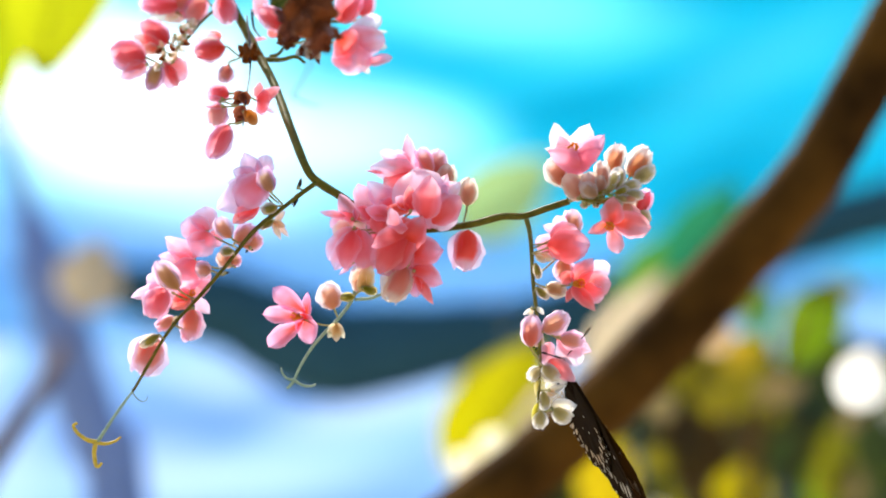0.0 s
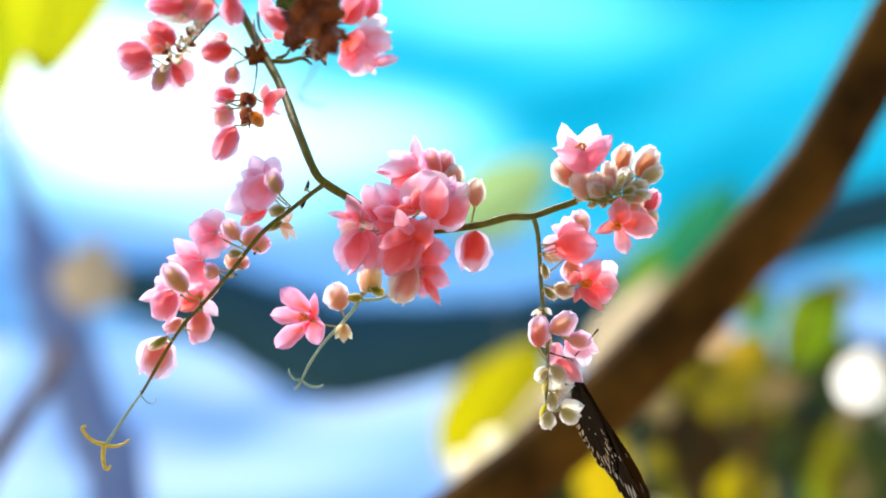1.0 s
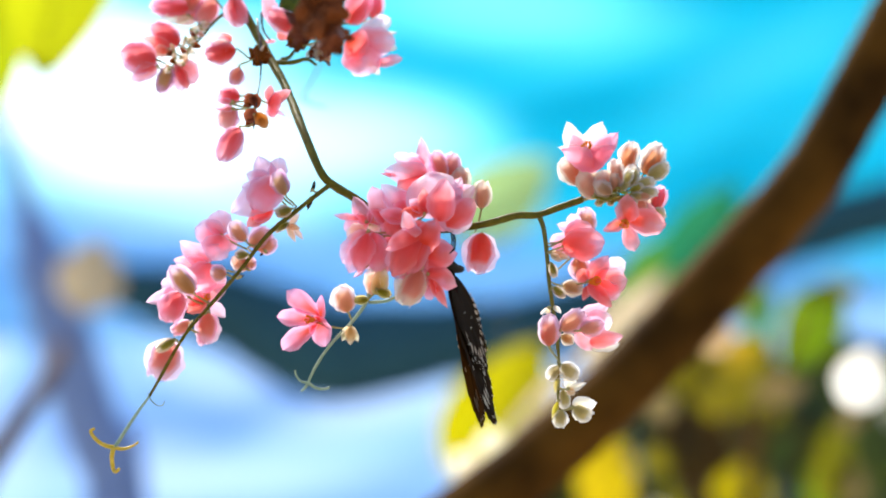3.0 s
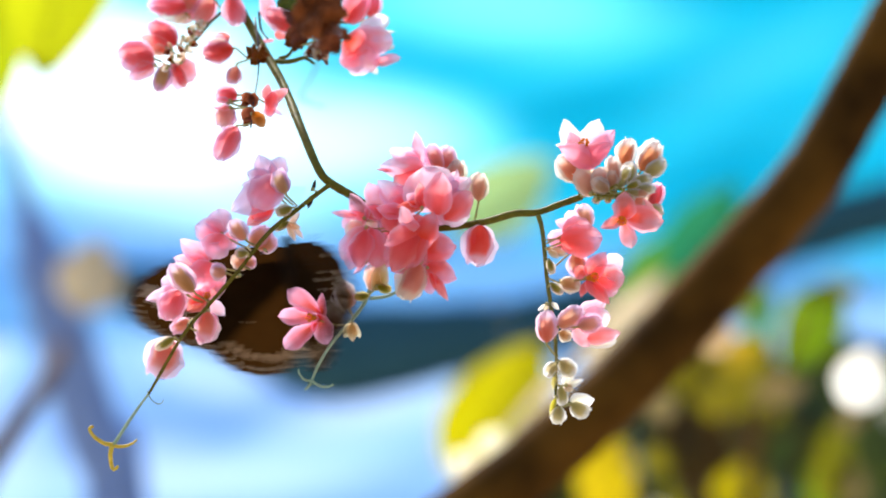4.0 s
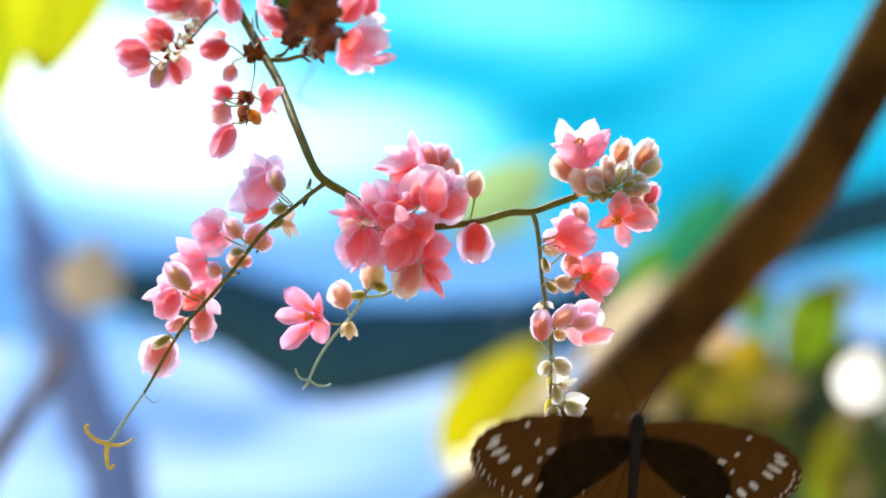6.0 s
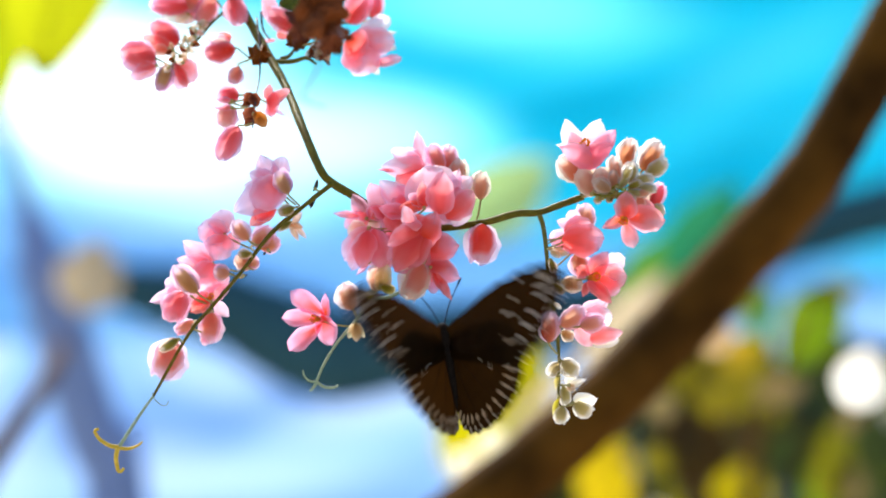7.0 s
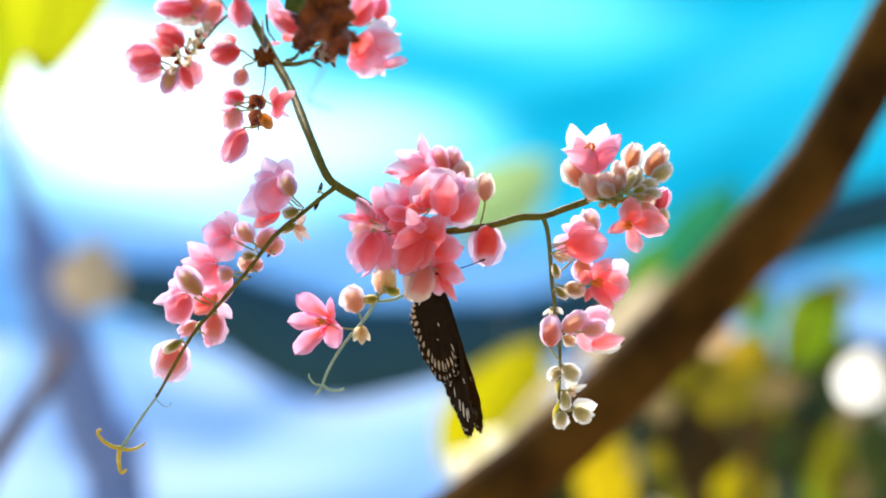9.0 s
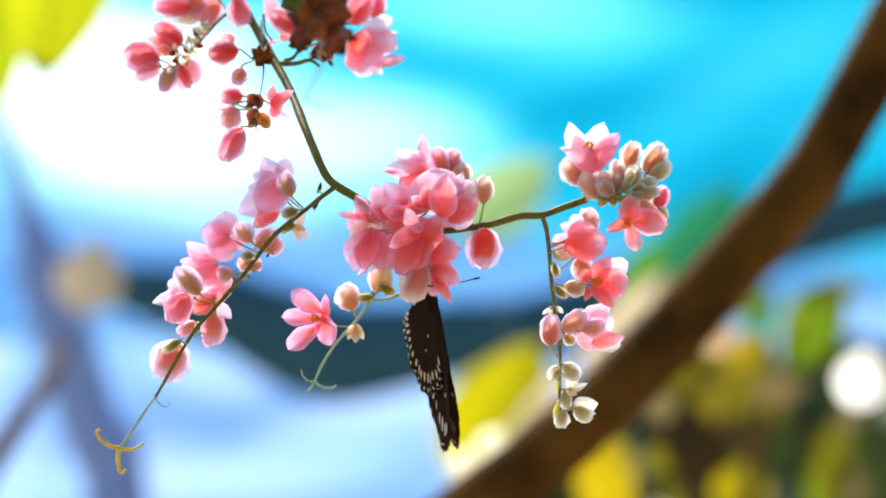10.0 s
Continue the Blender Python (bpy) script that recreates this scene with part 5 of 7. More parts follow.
pulled = bloom(hanging, mm(35.27, -2, -18.72), root=mm(30.67, 0.0, -20.29))
petal(pulled, mm(35.29, -1, -19.35), mm(43.96, -1, -14.4), 5.58, "heart", "pink")
petal(pulled, mm(36.81, -2, -19.95), mm(44.86, -2, -18.72), 7.13, "round", "pinkwhite", 0)
petal(pulled, mm(38.61, -4, -24.56), mm(47.53, -5, -22.99), 4.96, "heart", "coralrim", 0)
petal(pulled, mm(37.74, -2, -24.9), mm(46.56, -2, -24.9), 4.96, "round", "white")
petal(pulled, mm(34.93, -3, -21.48), mm(38.95, -3, -26.58), 4.34, "round", "pink")
pulled_bud = closed_flower(hanging, mm(36.03, -8, -21.09), mm(42.49, -8, -19.25), 5.89, "pale", "dusty", front="dusty_pale", root=mm(30.67, 0.0, -20.29))
pulled_low = closed_flower(hanging, mm(30.98, 0, -22.77), mm(34.39, 0, -24.32), 4.03, "cream", "tan", front="tan_cream", root=mm(30.36, 0.0, -22.31))
closed_flower(hanging, mm(29.96, -4, -31.04), mm(27.34, -4, -34.75), 4.65, "white", "olive", front="olive_white")
closed_flower(hanging, mm(30.86, -5, -30.71), mm(35.49, -5, -34.11), 5.89, "white", "olive", front="olive_white", root=mm(30.05, 0.0, -29.9))
f = bloom(hanging, mm(32.72, -5, -37.19), root=mm(30.36, 0.0, -36.72))
petal(f, mm(32.41, -5, -37.5), mm(37.47, -6, -35.47), 2.17, "lance", "white")
petal(f, mm(32.41, -5, -37.19), mm(34.54, -6, -38.71), 2.48, "lance", "tan")
petal(f, mm(32.12, -4, -36.91), mm(34.6, -4, -34.13), 3.1, "round", "white")
closed_flower(hanging, mm(31.22, -3, -37.56), mm(32.15, -3, -42.81), 4.34, "white", "olive", front="olive_white")
f = bloom(hanging, mm(33.64, -5, -42.44), root=mm(30.67, 0.0, -42.6))
petal(f, mm(33.64, -5, -42.13), mm(40.25, -6, -40.86), 4.96, "heart", "white", 0)
closed_flower(hanging, mm(34.26, -5, -42.13), mm(38.89, -5, -45.22), 6.2, "white", "olive", front="olive_white", root=mm(30.67, 0.0, -42.6))
closed_flower(hanging, mm(30.86, -5, -43.06), mm(30.09, -5, -47.84), 4.96, "white", "olive", front="olive_white")
f = bloom(hanging, mm(29.96, -4, -40.46))
petal(f, mm(29.96, -4, -40.46), mm(28.26, -4, -45.41), 1.7, "lance", "green")
f = bloom(hanging, mm(29.65, -4, -34.44))
petal(f, mm(29.81, -4, -34.13), mm(29.19, -4, -38.46), 1.55, "lance", "green")

topleft = raceme([mm(-57.49, 62.0, 68.04), mm(-62.46, 64.0, 69.29), mm(-67.01, 64.0, 66.04), mm(-71.06, 57.5, 60.86), mm(-76.2, 48.2, 54.82), mm(-79.82, 41.6, 50.56)], 0.54, 0.31, "sunlit raceme of coral pink flowers with withered bits", STALK)
closed_flower(topleft, mm(-82.79, 46.2, 54.71), mm(-92.73, 46.2, 57.28), 9.61, "pinklilac", "coral", front="coralrim")
f = bloom(topleft, mm(-82.27, 43.0, 52.66))
petal(f, mm(-82.65, 44.0, 52.7), mm(-90.02, 44.0, 48.69), 5.27, "heart", "pinklilac")
petal(f, mm(-82.39, 45.0, 53.7), mm(-92.01, 45.0, 53.06), 5.27, "round", "lilac")
closed_flower(topleft, mm(-76.87, 55.0, 59.26), mm(-84.3, 55.0, 65.41), 7.75, "pink", "coral", front="coralrim")
f = bloom(topleft, mm(-79.53, 50.9, 57.8))
petal(f, mm(-79.21, 50.9, 57.48), mm(-86.68, 51.9, 61.07), 4.96, "heart", "coral")
petal(f, mm(-79.47, 49.9, 57.11), mm(-83.92, 48.9, 57.39), 3.72, "round", "peach")
closed_flower(topleft, mm(-78.95, 41.0, 52.58), mm(-81.51, 41.0, 45.07), 5.89, "lilac", "tan", front="tan_lilac")
f = bloom(topleft, mm(-76.81, 42.6, 53.6))
petal(f, mm(-76.81, 42.6, 53.92), mm(-72.01, 42.6, 47.84), 7.44, "round", "coralrim", 0)
petal(f, mm(-76.54, 43.6, 52.68), mm(-75.58, 43.6, 45.47), 4.65, "round", "pinklilac")
petal(f, mm(-76.75, 41.6, 52.92), mm(-73.87, 41.6, 46.21), 3.1, "round", "coral")
closed_flower(topleft, mm(-73.26, 66.0, 70.5), mm(-85.64, 66.0, 70.82), 7.13, "pale", "pink", front="pinkish")
f = bloom(topleft, mm(-74.51, 65.0, 68.16))
petal(f, mm(-74.19, 65.0, 68.16), mm(-82.64, 65.0, 66.86), 3.72, "round", "white")
petal(f, mm(-73.8, 64.0, 67.46), mm(-78.36, 64.0, 65.84), 2.17, "round", "white")
petal(f, mm(-70.65, 66.0, 68.86), mm(-77.99, 66.0, 66.26), 4.03, "round", "peach")
closed_flower(topleft, mm(-66.98, 64.0, 72.35), mm(-71.53, 64.0, 65.51), 7.44, "pink", "coral", front="peachpink")
closed_flower(topleft, mm(-75.6, 67.0, 73.48), mm(-70.7, 67.0, 69.9), 9.3, "pink", "peach", front="peach_pink")
closed_flower(topleft, mm(-61.54, 59.0, 72.73), mm(-58.96, 59.0, 64.62), 7.75, "pinkish", "pink", front="pinkish", root=mm(-57.79, 62.0, 67.69))
closed_flower(topleft, mm(-60.42, 48.4, 57.37), mm(-69.1, 48.4, 56.08), 7.75, "pink", "coral", front="coralrim", root=mm(-55.14, 45.1, 54.03))
f = bloom(topleft, mm(-62.1, 50.0, 59.04), root=mm(-60.19, 50.4, 57.46))
petal(f, mm(-62.1, 50.0, 58.73), mm(-68.86, 50.0, 61.3), 4.03, "heart", "pale")
petal(f, mm(-62.15, 51.0, 59.09), mm(-64.73, 51.0, 62.15), 4.03, "heart", "coral")
petal(f, mm(-62.34, 48.0, 59.29), mm(-67.16, 48.0, 59.6), 2.48, "round", "white")
f = bloom(topleft, mm(-74.83, 53.2, 61.12))
petal(f, mm(-74.83, 53.2, 61.12), mm(-71.87, 52.2, 60.11), 1.86, "heart", "white")
petal(f, mm(-74.83, 53.2, 61.12), mm(-75.85, 54.2, 58.26), 1.39, "lance", "tan")
f = bloom(topleft, mm(-73.58, 47.9, 57.67))
petal(f, mm(-73.58, 47.9, 57.67), mm(-71.59, 46.9, 56.02), 1.86, "heart", "white")
petal(f, mm(-73.58, 47.9, 57.67), mm(-75.24, 48.9, 55.78), 1.39, "lance", "tan")
f = bloom(topleft, mm(-77.69, 46.9, 56.98))
petal(f, mm(-77.69, 46.9, 56.98), mm(-80.2, 45.9, 55.98), 1.86, "heart", "dry")
petal(f, mm(-77.69, 46.9, 56.98), mm(-78.71, 47.9, 59.6), 1.39, "lance", "tan")
f = bloom(topleft, mm(-78.67, 38.9, 51.86))
petal(f, mm(-78.67, 38.9, 51.86), mm(-79.89, 37.9, 50.55), 1.86, "heart", "white")
petal(f, mm(-78.67, 38.9, 51.86), mm(-80.01, 39.9, 53.18), 1.39, "lance", "tan")
f = bloom(topleft, mm(-70.92, 58.5, 64.6))
petal(f, mm(-70.92, 58.5, 64.6), mm(-69.24, 57.5, 66.17), 1.86, "heart", "white")
petal(f, mm(-70.92, 58.5, 64.6), mm(-69.34, 59.5, 63.03), 1.39, "lance", "tan")
f = bloom(topleft, mm(-75.78, 44.2, 55.27))
petal(f, mm(-75.78, 44.2, 55.27), mm(-73.48, 43.2, 55.87), 1.86, "heart", "cream")
petal(f, mm(-75.78, 44.2, 55.27), mm(-75.2, 45.2, 53.07), 1.39, "lance", "tan")
f = bloom(topleft, mm(-71.92, 53.2, 61.12))
petal(f, mm(-71.92, 53.2, 61.12), mm(-74.13, 52.2, 59.47), 1.86, "heart", "tan")
petal(f, mm(-71.92, 53.2, 61.12), mm(-73.59, 54.2, 63.43), 1.39, "lance", "dry")
f = bloom(topleft, mm(-74.79, 41.1, 53.22))
petal(f, mm(-74.79, 41.1, 53.22), mm(-76.98, 40.1, 54.45), 1.86, "heart", "white")
petal(f, mm(-74.79, 41.1, 53.22), mm(-73.57, 42.1, 55.5), 1.39, "lance", "tan")
f = bloom(topleft, mm(-72.72, 50.0, 59.04))
petal(f, mm(-72.72, 50.0, 59.04), mm(-70.1, 49.0, 58.36), 1.86, "heart", "dry")
petal(f, mm(-72.72, 50.0, 59.04), mm(-73.42, 51.0, 56.51), 1.39, "lance", "tan")
f = bloom(topleft, mm(-69.97, 59.0, 65.92))
petal(f, mm(-69.97, 59.0, 65.92), mm(-68.62, 58.0, 63.92), 1.86, "heart", "tan")
petal(f, mm(-69.97, 59.0, 65.92), mm(-71.97, 60.0, 64.67), 1.39, "lance", "dry")
f = bloom(topleft, mm(-73.42, 56.9, 63.55))
petal(f, mm(-73.42, 56.9, 63.55), mm(-70.78, 55.9, 64.47), 1.86, "heart", "cream")
petal(f, mm(-73.42, 56.9, 63.55), mm(-72.5, 57.9, 61.01), 1.39, "lance", "tan")
f = bloom(topleft, mm(-77.16, 43.2, 54.59))
petal(f, mm(-77.16, 43.2, 54.59), mm(-79.01, 42.2, 53.91), 1.86, "heart", "dry")
petal(f, mm(-77.16, 43.2, 54.59), mm(-77.86, 44.2, 56.55), 1.39, "lance", "tan")
f = bloom(topleft, mm(-74.07, 45.3, 55.95))
petal(f, mm(-74.07, 45.3, 55.95), mm(-76.25, 44.3, 53.99), 1.86, "heart", "tan")
petal(f, mm(-74.07, 45.3, 55.95), mm(-76.05, 46.3, 58.24), 1.39, "lance", "dry")
f = bloom(topleft, mm(-71.75, 55.8, 62.85))
petal(f, mm(-71.75, 55.8, 62.85), mm(-69.43, 54.8, 61.52), 1.86, "heart", "peach")
petal(f, mm(-71.75, 55.8, 62.85), mm(-73.1, 56.8, 60.65), 1.39, "lance", "tan")
strand = raceme([mm(-54.49, 60.0, 66.66), mm(-53.23, 48.5, 58.05), mm(-52.86, 35.3, 49.51), mm(-53.54, 24.7, 42.81), mm(-54.06, 10.2, 33.74)], 0.34, 0.19, "withered hanging strand with coral flowers", DARKSTALK)
closed_flower(strand, mm(-59.08, 39.9, 51.9), mm(-60.68, 39.9, 46.95), 5.27, "pale", "peach", front="peach_pale", root=mm(-53.58, 46.2, 54.71))
closed_flower(strand, mm(-58.5, 26.8, 43.48), mm(-64.51, 26.8, 43.8), 6.51, "pinkish", "coral", front="pinkish")
f = bloom(strand, mm(-60.28, 24.1, 41.82))
petal(f, mm(-60.28, 24.1, 41.82), mm(-65.02, 24.1, 42.45), 1.86, "lance", "lilac")
petal(f, mm(-60.32, 25.1, 45.01), mm(-64.43, 25.1, 45.64), 2.79, "heart", "pale")
closed_flower(strand, mm(-60.82, 22.0, 40.49), mm(-62.7, 22.0, 34.19), 7.13, "pinklilac", "dusty", front="dustypink")
f = bloom(strand, mm(-60.09, 19.9, 39.79))
petal(f, mm(-59.77, 19.9, 39.64), mm(-65.91, 19.9, 40.11), 2.17, "lance", "pale")
closed_flower(strand, mm(-58.16, 12.0, 34.25), mm(-63.48, 12.0, 25.02), 8.06, "lilac", "coral", front="pinkish", root=mm(-53.86, 14.0, 34.3))
f = bloom(strand, mm(-50.06, 21.1, 41.09), root=mm(-53.1, 26.1, 41.88))
petal(f, mm(-50.38, 21.1, 40.78), mm(-43.9, 20.1, 44.68), 3.72, "heart", "coralrim")
petal(f, mm(-50.06, 21.1, 41.72), mm(-49.59, 21.1, 46.29), 3.1, "heart", "coral")
petal(f, mm(-50.34, 20.1, 41.38), mm(-46.88, 20.1, 40.43), 6.82, "round", "coralrim", 0)
petal(f, mm(-49.43, 21.1, 40.14), mm(-48.81, 21.1, 36.99), 3.72, "heart", "pink")
petal(f, mm(-49.12, 21.1, 39.51), mm(-45.34, 21.1, 37.47), 1.39, "lance", "lilac")
f = bloom(strand, mm(-54.85, 22.7, 42.72))
petal(f, mm(-54.54, 22.7, 43.98), mm(-56.43, 22.7, 40.19), 4.03, "heart", "dry")
petal(f, mm(-54.49, 21.7, 43.63), mm(-53.24, 21.7, 39.85), 3.41, "heart", "dry")
petal(f, mm(-54.85, 22.7, 41.14), mm(-57.69, 22.7, 40.19), 1.86, "lance", "dry")
f = bloom(strand, mm(-53.9, 14.8, 37.76))
petal(f, mm(-54.22, 14.8, 39.64), mm(-55.47, 14.8, 35.57), 4.03, "round", "dry")
petal(f, mm(-53.55, 13.8, 38.36), mm(-50.41, 13.8, 34.29), 3.72, "round", "rust")
petal(f, mm(-54.22, 14.8, 36.83), mm(-56.41, 14.8, 34.32), 2.48, "lance", "dry")
petal(f, mm(-53.94, 15.8, 37.79), mm(-52.05, 15.8, 35.28), 3.72, "round", "rust")

topright = raceme([mm(-43.37, 52.2, 57.41), mm(-39.54, 58.8, 61.74), mm(-33.18, 64.0, 65.22), mm(-26.68, 64.0, 65.22)], 0.62, 0.46, "coral flowers beside a withered brown leaf", STALK)
f = bloom(topright, mm(-28.67, 51.6, 59.44))
petal(f, mm(-28.02, 51.6, 58.8), mm(-20.92, 50.6, 50.71), 11.77, "round", "pinkish", 0)
petal(f, mm(-27.73, 52.6, 59.8), mm(-15.14, 51.6, 59.12), 9.61, "round", "pinkish", 0)
petal(f, mm(-23.19, 51.6, 52.67), mm(-13.05, 51.6, 54.77), 3.41, "spoon", "pink")
petal(f, mm(-24.87, 54.6, 61.51), mm(-16.48, 55.6, 66.4), 6.2, "round", "whitepink")
petal(f, mm(-20.0, 53.6, 58.89), mm(-14.52, 53.6, 57.59), 3.1, "round", "white")
petal(f, mm(-28.63, 49.6, 60.32), mm(-23.16, 49.6, 56.46), 9.3, "round", "coralrim", 0)
petal(f, mm(-23.21, 52.6, 54.33), mm(-19.35, 52.6, 50.13), 2.79, "round", "white")
petal(f, mm(-20.0, 53.6, 61.46), mm(-14.19, 53.6, 62.1), 1.55, "lance", "white")
petal(f, mm(-28.37, 52.6, 56.58), mm(-26.12, 52.6, 51.74), 6.2, "round", "pink")
closed_flower(topright, mm(-28.25, 62.0, 65.09), mm(-23.05, 62.0, 74.18), 9.3, "pinkish", "pink", front="pinkish")
closed_flower(topright, mm(-21.8, 65.0, 66.86), mm(-19.52, 65.0, 73.69), 6.2, "pinkwhite", "pink")
closed_flower(topright, mm(-43.33, 56.8, 62.9), mm(-51.1, 56.8, 68.73), 7.13, "pale", "coral", front="coralrim", root=mm(-39.45, 56.7, 61.6))
f = bloom(topright, mm(-50.33, 62.0, 66.06), root=mm(-46.01, 59.4, 63.34))
petal(f, mm(-50.33, 62.0, 65.74), mm(-52.26, 62.0, 74.51), 4.96, "heart", "pink")
petal(f, mm(-49.03, 62.0, 61.84), mm(-44.48, 62.0, 61.52), 3.1, "heart", "coral")
petal(f, mm(-49.03, 62.0, 60.23), mm(-54.21, 62.0, 59.9), 1.39, "lance", "pink")
f = bloom(topright, mm(-35.83, 42.3, 55.83), root=mm(-38.35, 46.2, 54.71))
petal(f, mm(-36.48, 42.3, 57.43), mm(-40.31, 42.3, 54.87), 2.79, "heart", "cream")
petal(f, mm(-35.8, 41.3, 57.07), mm(-37.09, 41.3, 53.55), 2.79, "heart", "cream")
petal(f, mm(-34.88, 42.3, 56.79), mm(-33.27, 42.3, 53.59), 2.79, "heart", "tan")
petal(f, mm(-35.83, 42.3, 57.75), mm(-39.04, 42.3, 57.43), 2.48, "lance", "white")
closed_flower(topright, mm(-37.72, 41.1, 59.94), mm(-40.28, 41.1, 62.17), 2.48, "peach", "orange", front="orange_peach")


def withered_leaf(r, at, size, mat, seed, name="withered_leaf", label="crumpled dark brown dead leaf"):
    bm = bmesh.new()
    bmesh.ops.create_grid(bm, x_segments=22, y_segments=22, size=0.5)
    for v in bm.verts:
        p = v.co * 5 + Vector((3 + seed * 7.3, 1, 7))
        v.co.z = 0.40 * noise.noise(p * 0.55) + 0.22 * noise.noise(p) + 0.10 * noise.noise(p * 2.3)
        rr = v.co.xy.length
        v.co.xy = v.co.xy * (1 - 0.35 * rr + 0.38 * noise.noise(p * 0.9 + Vector((9, 0, 0))))
    m = Matrix.Translation(at - r[0].location) @ Matrix.Rotation(radians(80 + seed * 9), 4, "X") @ Matrix.Rotation(seed * 1.9, 4, "Z") @ Matrix.Scale(size * 0.001, 4)
    part(name, bm, mat, r[0], label, m)


withered_leaf(topright, mm(-31.8, -110, 60.5), 15.5, WITHERED, 0)
withered_leaf(topright, mm(-36.3, -100, 57.3), 10.0, WITHERED, 1)
withered_leaf(topright, mm(-29.5, -100, 54.2), 10.0, WITHERED, 2)
withered_leaf(topright, mm(-42.71, 46.6, 59.25), 6.2, WITHERED, 3)
withered_leaf(topright, mm(-35.84, 41.9, 56.16), 7.13, WITHERED, 4)
withered_leaf(topright, mm(-42.75, 58.0, 72.71), 12.4, DARKLEAF, 5, "leaf", "dark green crumpled leaf")
withered_leaf(strand, mm(-53.1, 41.3, 55.18), 7.13, WITHERED, 6)
twig(topright, "tendril", [mm(-41.7, 260, 61.9), mm(-43.9, 260, 56.7), mm(-48.0, 260, 50.0)], 0.45, 0.4, PALETENDRIL)
twig(topright, "tendril", [mm(-48.4, 260, 50.4), mm(-44.4, 260, 47.8), mm(-39.4, 260, 46.5)], 0.5, 0.3, PALETENDRIL)
twig(topright, "tendril", [mm(-53.59, 66.0, 68.58), mm(-53.0, 63.4, 63.57), mm(-50.87, 58.7, 60.43)], 0.4, 0.28, DARKSTALK)


# ---- butterflies ----
def outline(pts, steps=5):
    """A closed rounded outline in the wing's plane."""
    n, out = len(pts), []
    v = [Vector((x, y, 0)) for x, y in pts]
    for i in range(n):
        a, b, c, d = v[i - 1], v[i], v[(i + 1) % n], v[(i + 2) % n]
        for k in range(steps):
            t = k / steps
            out.append(0.5 * ((2 * b) + (c - a) * t + (2 * a - 5 * b + 4 * c - d) * t * t + (3 * b - a - 3 * c + d) * t ** 3))
    return out


FORE = [(0, 4.5), (10, 6.5), (24, 6.8), (36, 4.4), (43.2, 0.6), (46.2, -4.6), (45.4, -9.2), (42, -12.8), (36, -16.4), (29, -19.4), (23, -20.2), (12, -12.5), (1, -3)]
HIND = [(0, 1.2), (9, 2.4), (19, 0.0), (26, -6), (27.5, -13.5), (25.5, -21), (20.5, -26.2), (13, -29.2), (6.5, -29.2), (1.8, -26), (0.3, -19), (0.3, -9)]


def wing_mesh(pts, side, z, scallop, centre_xy):
    bm = bmesh.new()
    rim = outline(pts)
    c = Vector((*centre_xy, 0))
    n = len(rim)
    for i, p in enumerate(rim):
        far = max(0.0, min(1.0, (p.length - 20) / 6))
        p += (p - c).normalized() * scallop * far * math.sin(i * 2.1)
    rings = []
    for s in (0.25, 0.5, 0.75, 1.0):
        ring = []
        for i, p in enumerate(rim):
            q = c.lerp(p, s)
            bow = 0.0006 * q.x * q.x * 0.5 + 0.25 * math.sin(math.atan2(q.y - 2, q.x + 3) * 22) * s
            ring.append(bm.verts.new((q.x * side, q.y, z - bow)))
        rings.append(ring)
    hub = bm.verts.new((c.x * side, c.y, z))
    for i in range(n):
        j = (i + 1) % n
        bm.faces.new((hub, rings[0][i], rings[0][j]))
        for a, b in zip(rings, rings[1:]):
            bm.faces.new((a[i], b[i], b[j], a[j]))
    for v in bm.verts:
        v.co *= 0.001
    bmesh.ops.recalc_face_normals(bm, faces=bm.faces)
    return bm


def spot_mesh(x, y, a, b, turn, side, z):
    """One pale patch of scales, a hair proud of both faces of the wing."""
    bm = bmesh.new()
    for lift in (0.32, -0.32):
        ring = []
        for k in range(10):
            t = 2 * math.pi * k / 10
            p = Matrix.Rotation(radians(turn), 2) @ Vector((a * math.cos(t), b * math.sin(t)))
            q = Vector((x + p.x, y + p.y))
            bow = 0.0003 * q.x * q.x + 0.2 * math.sin(math.atan2(q.y - 2, q.x + 3) * 22)
            ring.append(bm.verts.new(Vector((q.x * side, q.y, z - bow + lift)) * 0.001))
        bm.faces.new(ring)
    return bm


